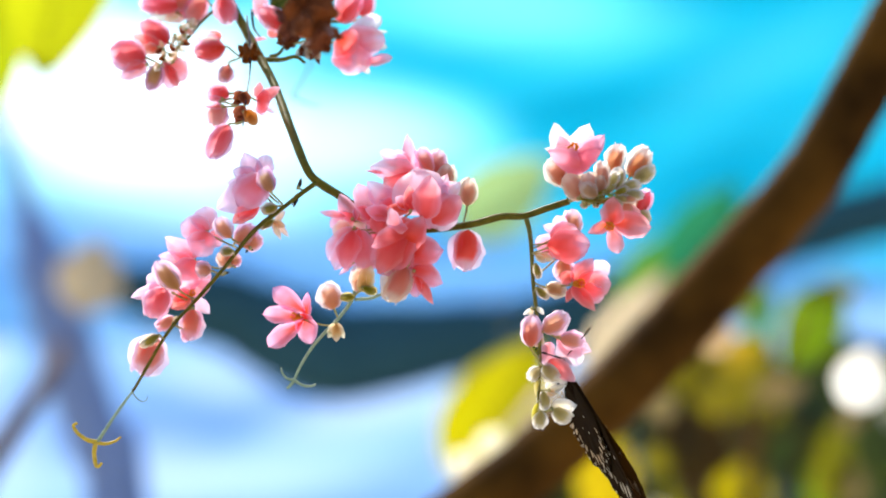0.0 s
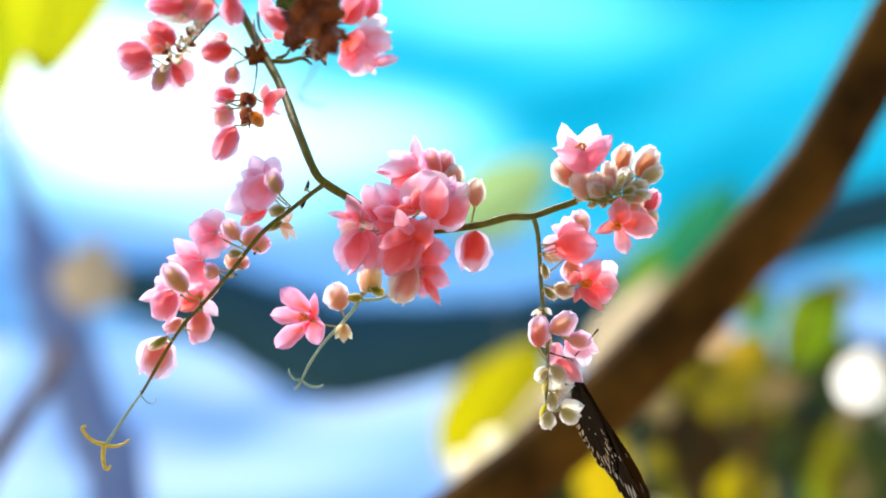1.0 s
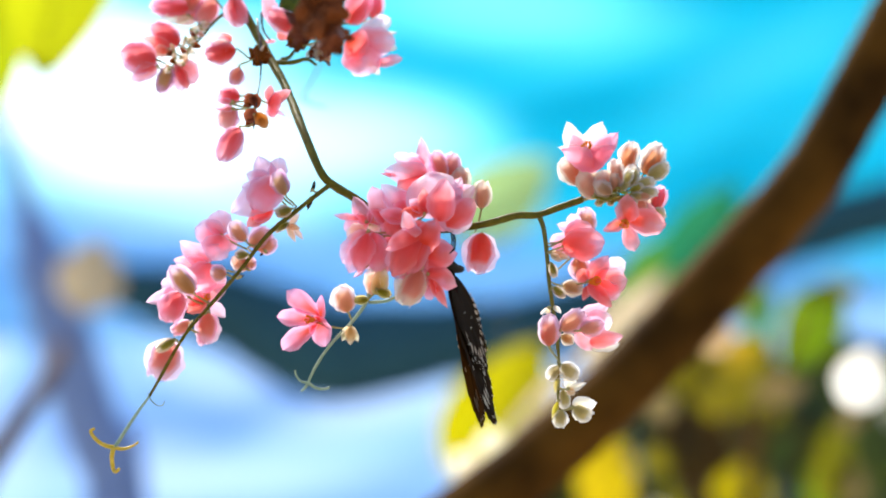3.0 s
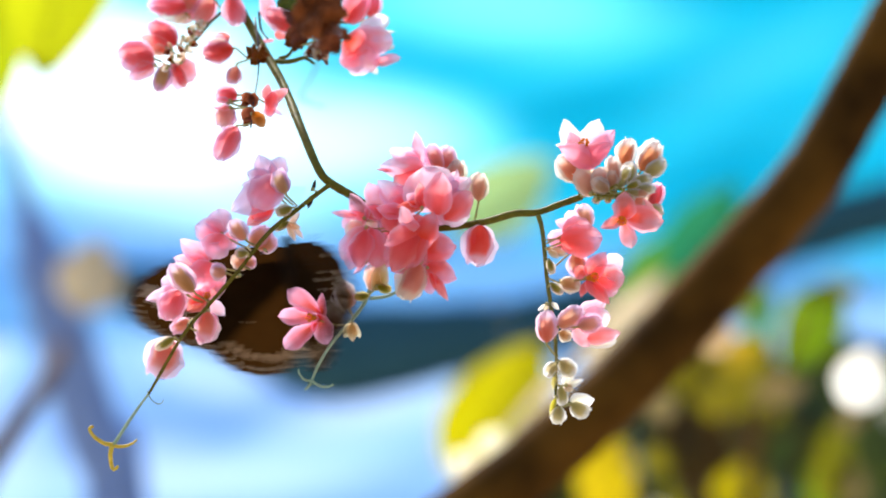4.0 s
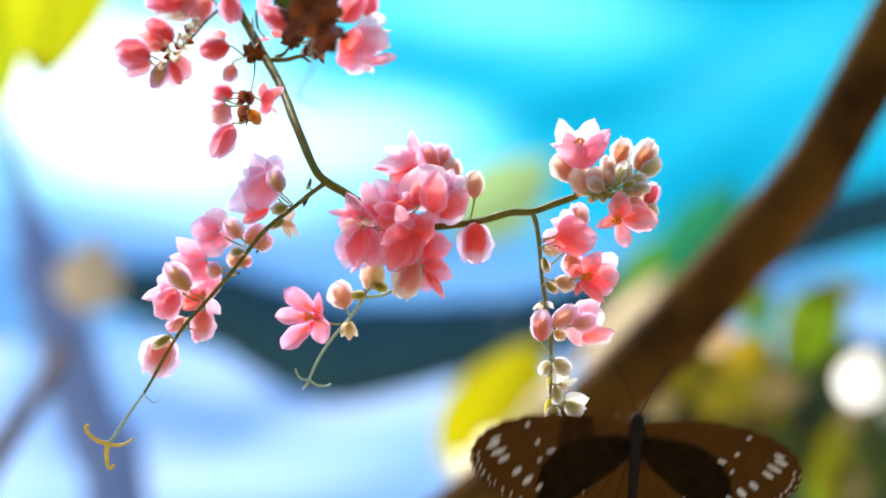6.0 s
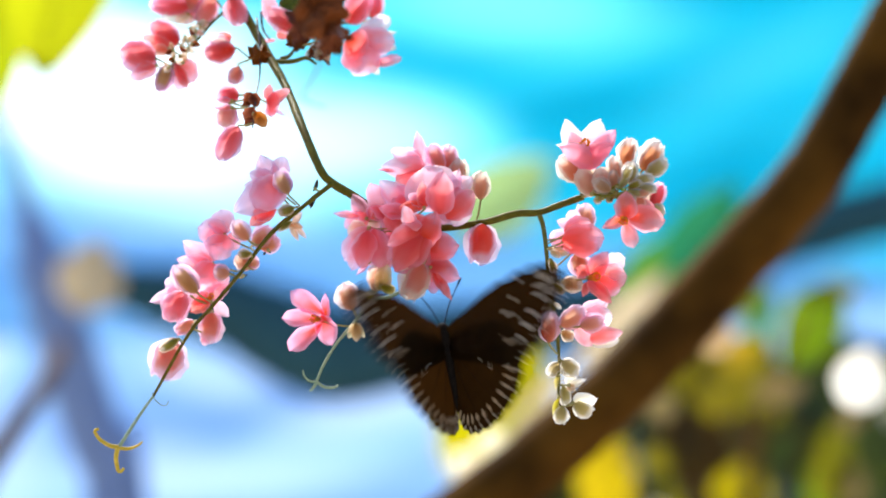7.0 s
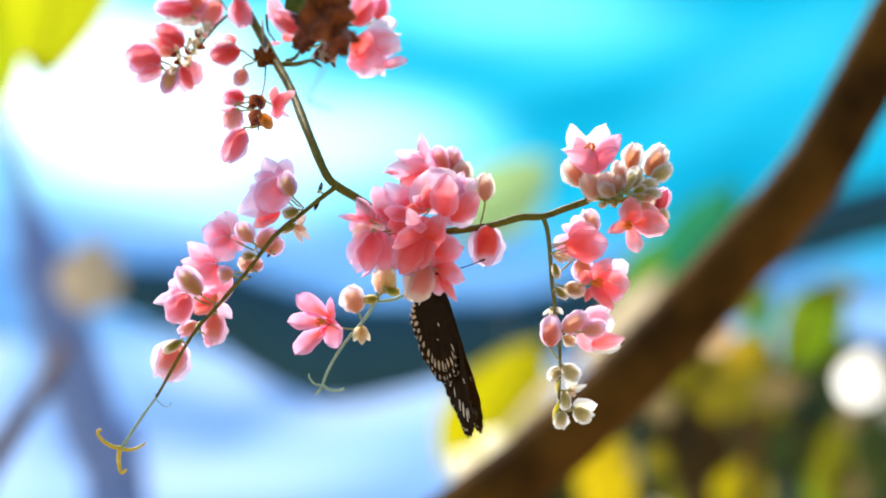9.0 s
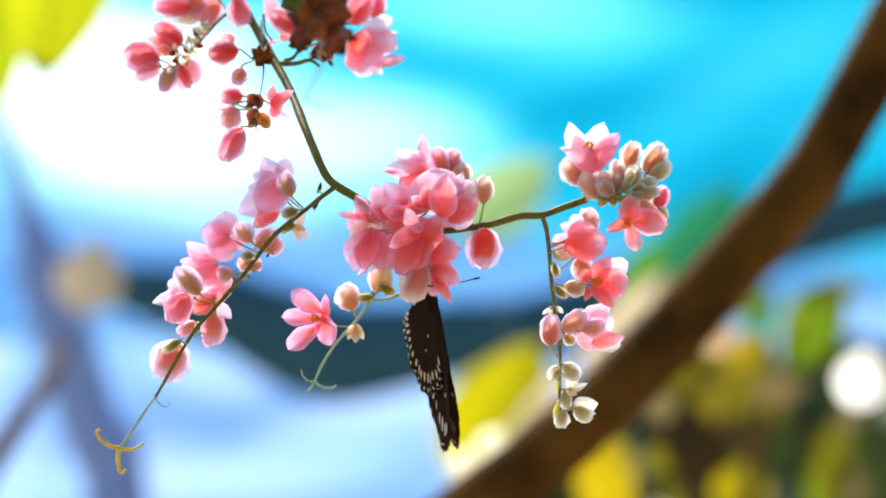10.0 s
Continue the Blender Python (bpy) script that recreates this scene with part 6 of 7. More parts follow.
def wing_spots():
    """Pale patches of a forewing and a hindwing: place, half length, half width, turn."""
    rnd = random.Random(3)
    fore = [(40.3, -2.6, 2.1, 0.62, -22), (38.6, -4.4, 2.4, 0.62, -24), (37.0, -6.2, 1.9, 0.6, -28), (39.8, -0.9, 1.7, 0.5, -18),
            (31.0, 3.4, 0.75, 0.55, -10), (28.0, -1.2, 0.7, 0.55, 0), (24.0, -3.4, 1.3, 0.5, -15), (27.0, -6.0, 0.65, 0.5, 0),
            (33.2, -9.4, 1.6, 0.75, -35), (30.0, -11.6, 1.7, 0.8, -40), (26.6, -13.4, 1.1, 0.6, -45)]
    edge = [p for p in outline(FORE) if p.x > 23 and p.y < -5]
    for k, p in enumerate(edge[::2]):
        q = p * 0.955
        fore.append((q.x, q.y, 0.5 + rnd.uniform(-0.08, 0.12), 0.36, -60))
    hind = [(12, -9, 0.45, 0.4, 0), (15, -13, 0.35, 0.3, 0)]
    rim = [p for p in outline(HIND) if p.y < -3 and p.x > 1.2]
    rim.sort(key=lambda p: math.atan2(p.y + 9, p.x - 8))
    for k, p in enumerate(rim[::2]):
        a = math.degrees(math.atan2(p.y + 9, p.x - 8))
        q, q2 = p * 0.945, p * (0.84 + rnd.uniform(-0.012, 0.012))
        hind.append((q.x, q.y, 0.62, 0.40, a))
        hind.append((q2.x, q2.y, 1.45 + rnd.uniform(-0.2, 0.2), 0.55, a))
    # pale fringe in the hollows of the margin
    for spots, pts in ((fore, FORE), (hind, HIND)):
        for k, p in enumerate(outline(pts)):
            if p.length > 19 and p.y < -4 and k % 3 == 0:
                q = p * 0.988
                spots.append((q.x, q.y, 0.42, 0.16, math.degrees(math.atan2(p.y, p.x)) + 90))
    return fore, hind


def butterfly(label):
    ob = thing("butterfly", (0, 0, EYE), label, "butterfly", "dark brown butterflies at the vine")
    bm = bmesh.new()
    for y, r, ln in ((6.5, 2.0, 2.0), (2.5, 2.5, 4.2)):
        bmesh.ops.create_uvsphere(bm, u_segments=12, v_segments=8, radius=1, matrix=Matrix.Translation((0, y, 0)) @ Matrix.Diagonal((r, ln, r, 1)))
    tube(bm, smooth_line([Vector((0, 0, 0)), Vector((0, -6, 0.3)), Vector((0, -13, 0)), Vector((0, -19, -0.8))], 4), 1.9, 0.9, 10, 0.0)
    for v in bm.verts:
        v.co *= 0.001
    part("body", bm, BODY, ob)
    for s in (-1, 1):
        bm = bmesh.new()
        tube(bm, [v * 0.001 for v in smooth_line([Vector((s * 0.6, 8, 0.6)), Vector((s * 3, 14, 1.2)), Vector((s * 7, 21, 1))], 4)], 0.00016, 0.00016, 5)
        tube(bm, [v * 0.001 for v in smooth_line([Vector((s * 6.3, 19.8, 1)), Vector((s * 7.4, 21.8, 1))], 2)], 0.0003, 0.0003, 6)
        part("antenna", bm, BODY, ob)
        for y0 in (4, 2, 0):
            bm = tube(bmesh.new(), [v * 0.001 for v in smooth_line([Vector((s, y0, -1.5)), Vector((s * 4, y0 + 2, -4)), Vector((s * 4.5, y0 + 3.5, -8))], 3)], 0.00025, 0.00015, 5)
            part("leg", bm, BODY, ob)
    fore_spots, hind_spots = wing_spots()
    wings = []
    for s in (-1, 1):
        for name, pts, z, c, spots in (("forewing", FORE, 0.5, (22, -4), fore_spots), ("hindwing", HIND, 0.0, (11, -12), hind_spots)):
            w = part(name, wing_mesh(pts, s, z, 0.45, c), WING, ob)
            for k, spot in enumerate(spots):
                me = shared(("spot", name, s, k), lambda: mesh_of(spot_mesh(*spot, s, z), "spot", TANSPOT if name == "hindwing" and spot[2] > 1 else SPOT))
                part("spot", me, None, w)
            rim = outline(pts)
            for k in range(8, len(rim) - 10, 6):
                end = rim[k] * 0.97
                bm = tube(bmesh.new(), [Vector((q.x * s, q.y, z + 0.1 - 0.0003 * q.x * q.x)) * 0.001 for q in (Vector((1, 0, 0)), end * 0.5 + Vector((0, 0.6, 0)), end)], 0.00010, 0.00006, 4)
                part("vein", bm, VEIN, w)
            wings.append((w, s))
    return ob, wings


first = butterfly("dark brown butterfly with white-spotted wings hanging from a flower")
second = butterfly("dark brown butterfly with white-spotted wings among the flowers")


# ---- what moves ----
def at_turn(at, roll, yaw, pitch):
    """A butterfly's place and attitude: with no turns its head is up and its back faces the viewer; pitch 90 lets it hang, wings down."""
    return Matrix.Translation(at) @ pose(0, 0, 0, 0, roll, 0) @ pose(0, 0, 0, 0, 0, yaw) @ pose(0, 0, 0, pitch, 0, 0) @ pose(0, 0, 0, 90, 0, 0)


def fly(who, rows):
    """Rows: seconds, place, roll, yaw, pitch, how far the wings are raised, how far they are swept back and the forewings twisted."""
    ob, wings = who
    rows = [(*r, 0, 0)[:8] for r in rows]
    walk(ob, [(t, at_turn(p, roll, yaw, pitch)) for t, p, roll, yaw, pitch, up, back, twist in rows])
    for w, s in wings:
        fore = w.name.startswith("forewing")
        # at rest the hindwing is drawn up a little against the forewing
        walk(w, [(t, pose(0, 0, 0, 0, -s * up, 0) @ pose(0, 0, 0, 0, 0, -s * (back if fore else (0.55 * max(0, back) + 1 - 16 * (pitch > 60)))) @ pose(0, 0, 0, s * twist * fore, 0, 0))
                 for t, p, roll, yaw, pitch, up, back, twist in rows])


def sway(who, rows):
    """Rows: seconds, shift to the right and up in mm, turn in degrees, about the thing's root."""
    ob = who[0]
    home = ob.location.copy()
    walk(ob, [(t, Matrix.Translation(home + Vector((dx, 0, dz)) * 0.001) @ pose(0, 0, 0, 0, turn, 0)) for t, dx, dz, turn in rows])


def droop(ob, pivot, most):
    """A flower weighed down by the butterfly on it, until it leaves."""
    home = ob.matrix_basis.copy()
    size = home.to_scale()
    p = pivot - hanging[0].location
    walk(ob, [(t, Matrix.Translation(p) @ pose(0, 0, 0, 0, most * share, 0) @ Matrix.Translation(-p) @ home)
              for t, share in ((0, 1.0), (1.4, 1.0), (1.5, 0.7), (1.6, -0.05), (1.75, 0.06), (1.9, 0.0), (10, 0.0))])
    ob.scale = size


def motions():
    droop(pulled, mm(31.08, -3, -20.26), 50)
    droop(pulled_low, mm(31.08, -3, -20.26), 50)
    droop(pulled_bud, mm(31.08, -3, -20.26), 22)
    sway((vine, None), [(0, -2.66, 0.05, 1.08), (0.1, -2.69, -0.06, 1.08), (0.2, -1.91, -0.22, 1.08), (0.3, -0.52, -0.53, 1.07), (0.4, -0.52, -0.37, 1.07), (0.5, -1.53, -0.37, 1.07), (0.7, -2.69, -0.22, 0.96), (0.8, -1.45, -0.22, 0.9), (1, -0.63, -0.34, 0.79), (1.2, -2.84, -0.22, 0.83), (1.3, -2.38, -0.22, 0.84), (1.5, -0.64, -0.35, 0.88), (1.6, -0.06, 0.86, 0.73), (1.7, -0.83, 0.71, 0.58), (1.8, -1.14, 0.71, 0.43), (1.9, -2.07, -0.22, 0.28), (2, -0.98, 0.26, 0.13), (2.1, 1.18, -0.53, 0.31), (2.2, 3.04, -0.22, 0.49), (2.3, 0.71, -0.22, 0.67), (2.4, -2.08, -0.22, 0.85), (2.5, -3.65, 0.01, 1.02), (2.6, -1.15, 0.24, 0.65), (2.7, 1.45, -0.57, 0.28), (3.8, -0.55, 0.13, 0.04), (3.9, 0.88, 0.24, -0.04), (4, 0.71, -0.2, -0.13), (4.1, -0.52, 0.4, -0.1), (4.2, -0.52, 0.25, -0.08), (4.3, -1.13, 0.25, -0.05), (4.4, -0.36, 0.25, -0.03), (4.5, 0, 0, 0), (4.7, -0.82, 0.4, 0.12), (4.8, -0.05, 0.09, 0.18), (5, -1.21, 0.22, 0.31), (5.1, -1.14, 0.4, 0.28), (5.2, -0.05, 0.4, 0.25), (5.3, -0.05, 0.24, 0.21), (5.4, -0.21, 0.4, 0.18), (5.5, -0.9, 0.02, 0.15), (5.6, -1.14, 0.24, 0.13), (5.7, -0.36, 0.24, 0.12), (6.8, -1.29, 0.24, -0.09), (6.9, 0.26, 0.24, -0.11), (7, 1.18, -0.2, -0.12), (7.1, 0.88, -0.22, -0.13), (7.2, -0.52, 0.4, -0.14), (7.3, 0.1, -0.22, -0.15), (7.4, 0.41, -0.22, -0.15), (7.5, 0.71, -0.1, -0.16), (7.6, 0.57, -0.53, 0), (7.7, 0.72, 0.4, 0.16), (7.8, 1.65, -0.38, 0.33), (7.9, 1.65, -0.38, 0.49), (8, 0.44, -0.89, 0.65), (8.1, 0.72, -0.06, 0.51), (8.2, 0.41, 0.4, 0.37), (8.3, 1.81, -0.06, 0.22), (8.4, 1.66, 0.4, 0.08), (8.5, 1.27, -0.42, -0.06), (8.6, 0.73, -0.37, -0.02), (8.7, 0.57, -0.37, 0.03), (8.8, 1.5, -0.53, 0.08), (9, 2.43, -0.96, 0.17), (9.2, -0.98, -0.53, 0.03), (9.5, 3.1, -0.78, -0.17), (10, 2.14, -0.81, -0.04)])
    sway(left, [(0, -3.21, 0.15, 0.39), (0.1, -3.22, 0.02, 0.39), (0.2, -2.44, -0.14, 0.38), (0.3, -1.03, -0.46, 0.38), (0.4, -1.02, -0.32, 0.38), (0.5, -2.02, -0.32, 0.38), (0.7, -3.16, -0.18, 0.3), (0.8, -1.91, -0.19, 0.26), (1, -1.08, -0.32, 0.17), (1.2, -3.29, -0.2, 0.17), (1.3, -2.82, -0.2, 0.17), (1.5, -1.08, -0.32, 0.17), (1.6, -0.5, 0.89, 0.09), (1.7, -1.29, 0.72, 0.01), (1.8, -1.61, 0.72, -0.08), (1.9, -2.54, -0.22, -0.16), (2, -1.46, 0.25, -0.25), (2.1, 0.69, -0.52, -0.06), (2.2, 2.53, -0.19, 0.13), (2.3, 0.2, -0.17, 0.32), (2.4, -2.61, -0.15, 0.51), (2.5, -4.2, 0.1, 0.7), (2.6, -1.75, 0.27, 0.14), (2.7, 0.8, -0.61, -0.43), (3.8, -0.43, 0.31, -0.12), (3.9, 0.93, 0.31, -0.06), (4, 0.71, -0.24, -0.01), (4.1, -0.52, 0.37, 0), (4.2, -0.52, 0.22, 0), (4.3, -1.14, 0.23, 0), (4.4, -0.36, 0.24, 0), (4.5, 0, 0, 0), (4.7, -0.82, 0.41, 0.08), (4.8, -0.04, 0.11, 0.12), (5, -1.19, 0.25, 0.19), (5.1, -1.13, 0.42, 0.18), (5.2, -0.06, 0.41, 0.17), (5.3, -0.07, 0.25, 0.16), (5.4, -0.24, 0.39, 0.15), (5.5, -0.95, 0, 0.14), (5.6, -1.17, 0.23, 0.08), (5.7, -0.38, 0.24, 0.03), (6.8, -1.19, 0.34, -0.63), (6.9, 0.37, 0.35, -0.69), (7, 1.3, -0.08, -0.75), (7.1, 1, -0.08, -0.75), (7.2, -0.39, 0.57, -0.75), (7.3, 0.23, -0.02, -0.75), (7.4, 0.54, 0.01, -0.75), (7.5, 0.84, 0.15, -0.75), (7.6, 0.7, -0.31, -0.57), (7.7, 0.85, 0.59, -0.38), (7.8, 1.79, -0.22, -0.2), (7.9, 1.79, -0.25, -0.01), (8, 0.58, -0.8, 0.17), (8.1, 0.86, 0.04, 0.01), (8.2, 0.54, 0.52, -0.16), (8.3, 1.92, 0.08, -0.33), (8.4, 1.76, 0.56, -0.49), (8.5, 1.36, -0.24, -0.66), (8.6, 0.82, -0.19, -0.6), (8.7, 0.66, -0.19, -0.53), (8.8, 1.59, -0.34, -0.47), (9, 2.51, -0.77, -0.34), (9.2, -0.9, -0.44, -0.38), (9.5, 3.17, -0.84, -0.43), (10, 2.28, -0.77, -0.34)])
    sway(centre, [(0, -2.48, -0.45, 2.14), (0.1, -2.54, -0.55, 2.19), (0.2, -1.79, -0.69, 2.25), (0.3, -0.43, -0.98, 2.3), (0.4, -0.46, -0.8, 2.36), (0.5, -1.51, -0.77, 2.41), (0.7, -2.59, -0.6, 2.31), (0.8, -1.32, -0.59, 2.26), (1, -0.43, -0.69, 2.16), (1.2, -2.69, -0.56, 2.25), (1.3, -2.26, -0.56, 2.29), (1.5, -0.56, -0.69, 2.37), (1.6, -0.01, 0.54, 2.36), (1.7, -0.82, 0.41, 2.34), (1.8, -1.15, 0.43, 2.32), (1.9, -2.11, -0.48, 2.31), (2, -1.05, 0.02, 2.29), (2.1, 1.08, -0.82, 2.52), (2.2, 2.91, -0.57, 2.76), (2.3, 0.56, -0.62, 2.99), (2.4, -2.26, -0.67, 3.22), (2.5, -3.86, -0.49, 3.46), (2.6, -1.17, -0.36, 3.26), (2.7, 1.62, -1.28, 3.05), (3.8, 0.25, -0.26, 0.03), (3.9, 1.28, 0.11, 0.06), (4, 0.72, -0.08, 0.09), (4.1, -0.51, 0.5, 0.08), (4.2, -0.51, 0.32, 0.06), (4.3, -1.13, 0.29, 0.04), (4.4, -0.36, 0.27, 0.02), (4.5, 0, 0, 0), (4.7, -0.8, 0.32, -0.2), (4.8, -0.02, -0.04, -0.3), (5, -1.15, 0.01, -0.49), (5.1, -1.08, 0.23, -0.45), (5.2, 0.01, 0.27, -0.4), (5.3, 0.02, 0.15, -0.36), (5.4, -0.13, 0.35, -0.31), (5.5, -0.82, 0.01, -0.27), (5.6, -1.05, 0.24, -0.3), (5.7, -0.26, 0.24, -0.33), (6.8, -1.14, 0.29, -0.69), (6.9, 0.42, 0.29, -0.72), (7, 1.35, -0.14, -0.75), (7.1, 1.03, -0.2, -0.74), (7.2, -0.38, 0.38, -0.73), (7.3, 0.23, -0.27, -0.71), (7.4, 0.52, -0.31, -0.7), (7.5, 0.81, -0.22, -0.69), (7.6, 0.66, -0.64, -0.53), (7.7, 0.8, 0.3, -0.37), (7.8, 1.72, -0.46, -0.22), (7.9, 1.71, -0.45, -0.06), (8, 0.48, -0.95, 0.1), (8.1, 0.8, -0.13, -0.22), (8.2, 0.51, 0.32, -0.53), (8.3, 1.94, -0.15, -0.84), (8.4, 1.81, 0.31, -1.16), (8.5, 1.44, -0.52, -1.47), (8.6, 0.9, -0.43, -1.42), (8.7, 0.74, -0.38, -1.37), (8.8, 1.66, -0.49, -1.31), (9, 2.58, -0.84, -1.2), (9.2, -0.91, -0.43, -0.88), (9.5, 3.05, -0.7, -0.4), (10, 2.05, -0.57, 0.78)])
    sway(upper, [(0, -2.55, -1.17, 1.39), (0.1, -2.57, -1.27, 1.51), (0.2, -1.79, -1.41, 1.63), (0.3, -0.39, -1.7, 1.75), (0.4, -0.38, -1.53, 1.87), (0.5, -1.39, -1.51, 1.99), (0.7, -2.55, -1.23, 1.82), (0.8, -1.31, -1.17, 1.73), (1, -0.5, -1.16, 1.56), (1.2, -2.68, -1.08, 1.75), (1.3, -2.2, -1.1, 1.84), (1.5, -0.43, -1.27, 2.04), (1.6, 0.2, 0.12, 1.65), (1.7, -0.52, 0.13, 1.26), (1.8, -0.77, 0.3, 0.88), (1.9, -1.65, -0.46, 0.49), (2, -0.5, 0.18, 0.11), (2.1, 1.63, -0.83, 0.28), (2.2, 3.47, -0.74, 0.46), (2.3, 1.12, -0.96, 0.64), (2.4, -1.69, -1.18, 0.82), (2.5, -3.29, -1.17, 1), (2.6, -0.75, -0.46, 0.62), (2.7, 1.88, -0.79, 0.25), (3.8, -0.58, 0.11, 0.24), (3.9, 0.86, 0.32, 0.11), (4, 0.7, -0.01, -0.02), (4.1, -0.52, 0.55, -0.01), (4.2, -0.52, 0.36, -0.01), (4.3, -1.14, 0.32, -0.01), (4.4, -0.36, 0.28, 0), (4.5, 0, 0, 0), (4.7, -0.85, 0.25, 0.12), (4.8, -0.09, -0.14, 0.17), (5, -1.28, -0.16, 0.29), (5.1, -1.21, 0.06, 0.27), (5.2, -0.12, 0.1, 0.26), (5.3, -0.12, -0.01, 0.24), (5.4, -0.27, 0.18, 0.22), (5.5, -0.96, -0.16, 0.21), (5.6, -1.2, 0.09, 0.17), (5.7, -0.43, 0.11, 0.14), (6.8, -1.37, 0.37, -0.21), (6.9, 0.18, 0.39, -0.24), (7, 1.1, -0.02, -0.28), (7.1, 0.81, -0.05, -0.26), (7.2, -0.57, 0.57, -0.24), (7.3, 0.07, -0.06, -0.22), (7.4, 0.39, -0.06, -0.21), (7.5, 0.71, 0.06, -0.19), (7.6, 0.53, -0.57, -0.09), (7.7, 0.66, 0.16, 0.01), (7.8, 1.57, -0.82, 0.12), (7.9, 1.54, -1.02, 0.22), (8, 0.3, -1.74, 0.32), (8.1, 0.59, -0.72, 0.17), (8.2, 0.28, -0.06, 0.03), (8.3, 1.68, -0.33, -0.11), (8.4, 1.53, 0.33, -0.26), (8.5, 1.15, -0.3, -0.4), (8.6, 0.62, -0.33, -0.3), (8.7, 0.48, -0.41, -0.21), (8.8, 1.43, -0.65, -0.11), (9, 2.39, -1.24, 0.09), (9.2, -1.03, -0.69, -0.07), (9.5, 3.03, -0.77, -0.32), (10, 2.06, -0.9, -0.24)])
    sway(hanging, [(0, -2.38, -1.25, 1.72), (0.1, -2.4, -1.36, 1.82), (0.2, -1.62, -1.5, 1.92), (0.3, -0.21, -1.79, 2.01), (0.4, -0.2, -1.62, 2.11), (0.5, -1.2, -1.6, 2.21), (0.7, -2.33, -1.37, 2.02), (0.8, -1.08, -1.33, 1.93), (1, -0.24, -1.38, 1.74), (1.2, -2.45, -1.26, 1.55), (1.3, -1.98, -1.26, 1.46), (1.5, -0.23, -1.39, 1.27), (1.6, 0.37, -0.05, 0.97), (1.7, -0.39, -0.08, 0.67), (1.8, -0.68, 0.05, 0.38), (1.9, -1.59, -0.75, 0.08), (2, -0.48, -0.15, -0.21), (2.1, 1.65, -1.14, 0.08), (2.2, 3.47, -1.03, 0.37), (2.3, 1.11, -1.23, 0.66), (2.4, -1.72, -1.43, 0.96), (2.5, -3.33, -1.39, 1.25), (2.6, -0.76, -0.77, 0.65), (2.7, 1.9, -1.2, 0.04), (3.8, -0.65, 0.2, -0.21), (3.9, 0.87, 0.32, -0.17), (4, 0.8, -0.11, -0.13), (4.1, -0.44, 0.47, -0.11), (4.2, -0.46, 0.3, -0.08), (4.3, -1.1, 0.28, -0.05), (4.4, -0.34, 0.27, -0.03), (4.5, 0, 0, 0), (4.7, -0.9, 0.29, 0.11), (4.8, -0.16, -0.08, 0.17), (5, -1.4, -0.06, 0.28), (5.1, -1.29, 0.16, 0.28), (5.2, -0.18, 0.2, 0.29), (5.3, -0.14, 0.09, 0.29), (5.4, -0.26, 0.28, 0.29), (5.5, -0.92, -0.06, 0.29), (5.6, -1.15, 0.18, 0.24), (5.7, -0.38, 0.19, 0.18), (6.8, -1.27, 0.33, -0.42), (6.9, 0.29, 0.34, -0.48), (7, 1.22, -0.09, -0.53), (7.1, 0.93, -0.11, -0.37), (7.2, -0.46, 0.51, -0.21), (7.3, 0.18, -0.1, -0.05), (7.4, 0.5, -0.1, 0.11), (7.5, 0.81, 0.02, 0.27), (7.6, 0.61, -0.61, 0.42), (7.7, 0.7, 0.12, 0.56), (7.8, 1.57, -0.86, 0.71), (7.9, 1.51, -1.07, 0.86), (8, 0.24, -1.79, 1), (8.1, 0.57, -0.77, 0.92), (8.2, 0.31, -0.12, 0.83), (8.3, 1.75, -0.39, 0.75), (8.4, 1.64, 0.26, 0.66), (8.5, 1.29, -0.37, 0.58), (8.6, 0.76, -0.4, 0.63), (8.7, 0.61, -0.48, 0.67), (8.8, 1.54, -0.71, 0.72), (9, 2.48, -1.31, 0.81), (9.2, -0.92, -0.83, 0.64), (9.5, 3.18, -1.03, 0.39), (10, 2.2, -1.09, 0.33)])
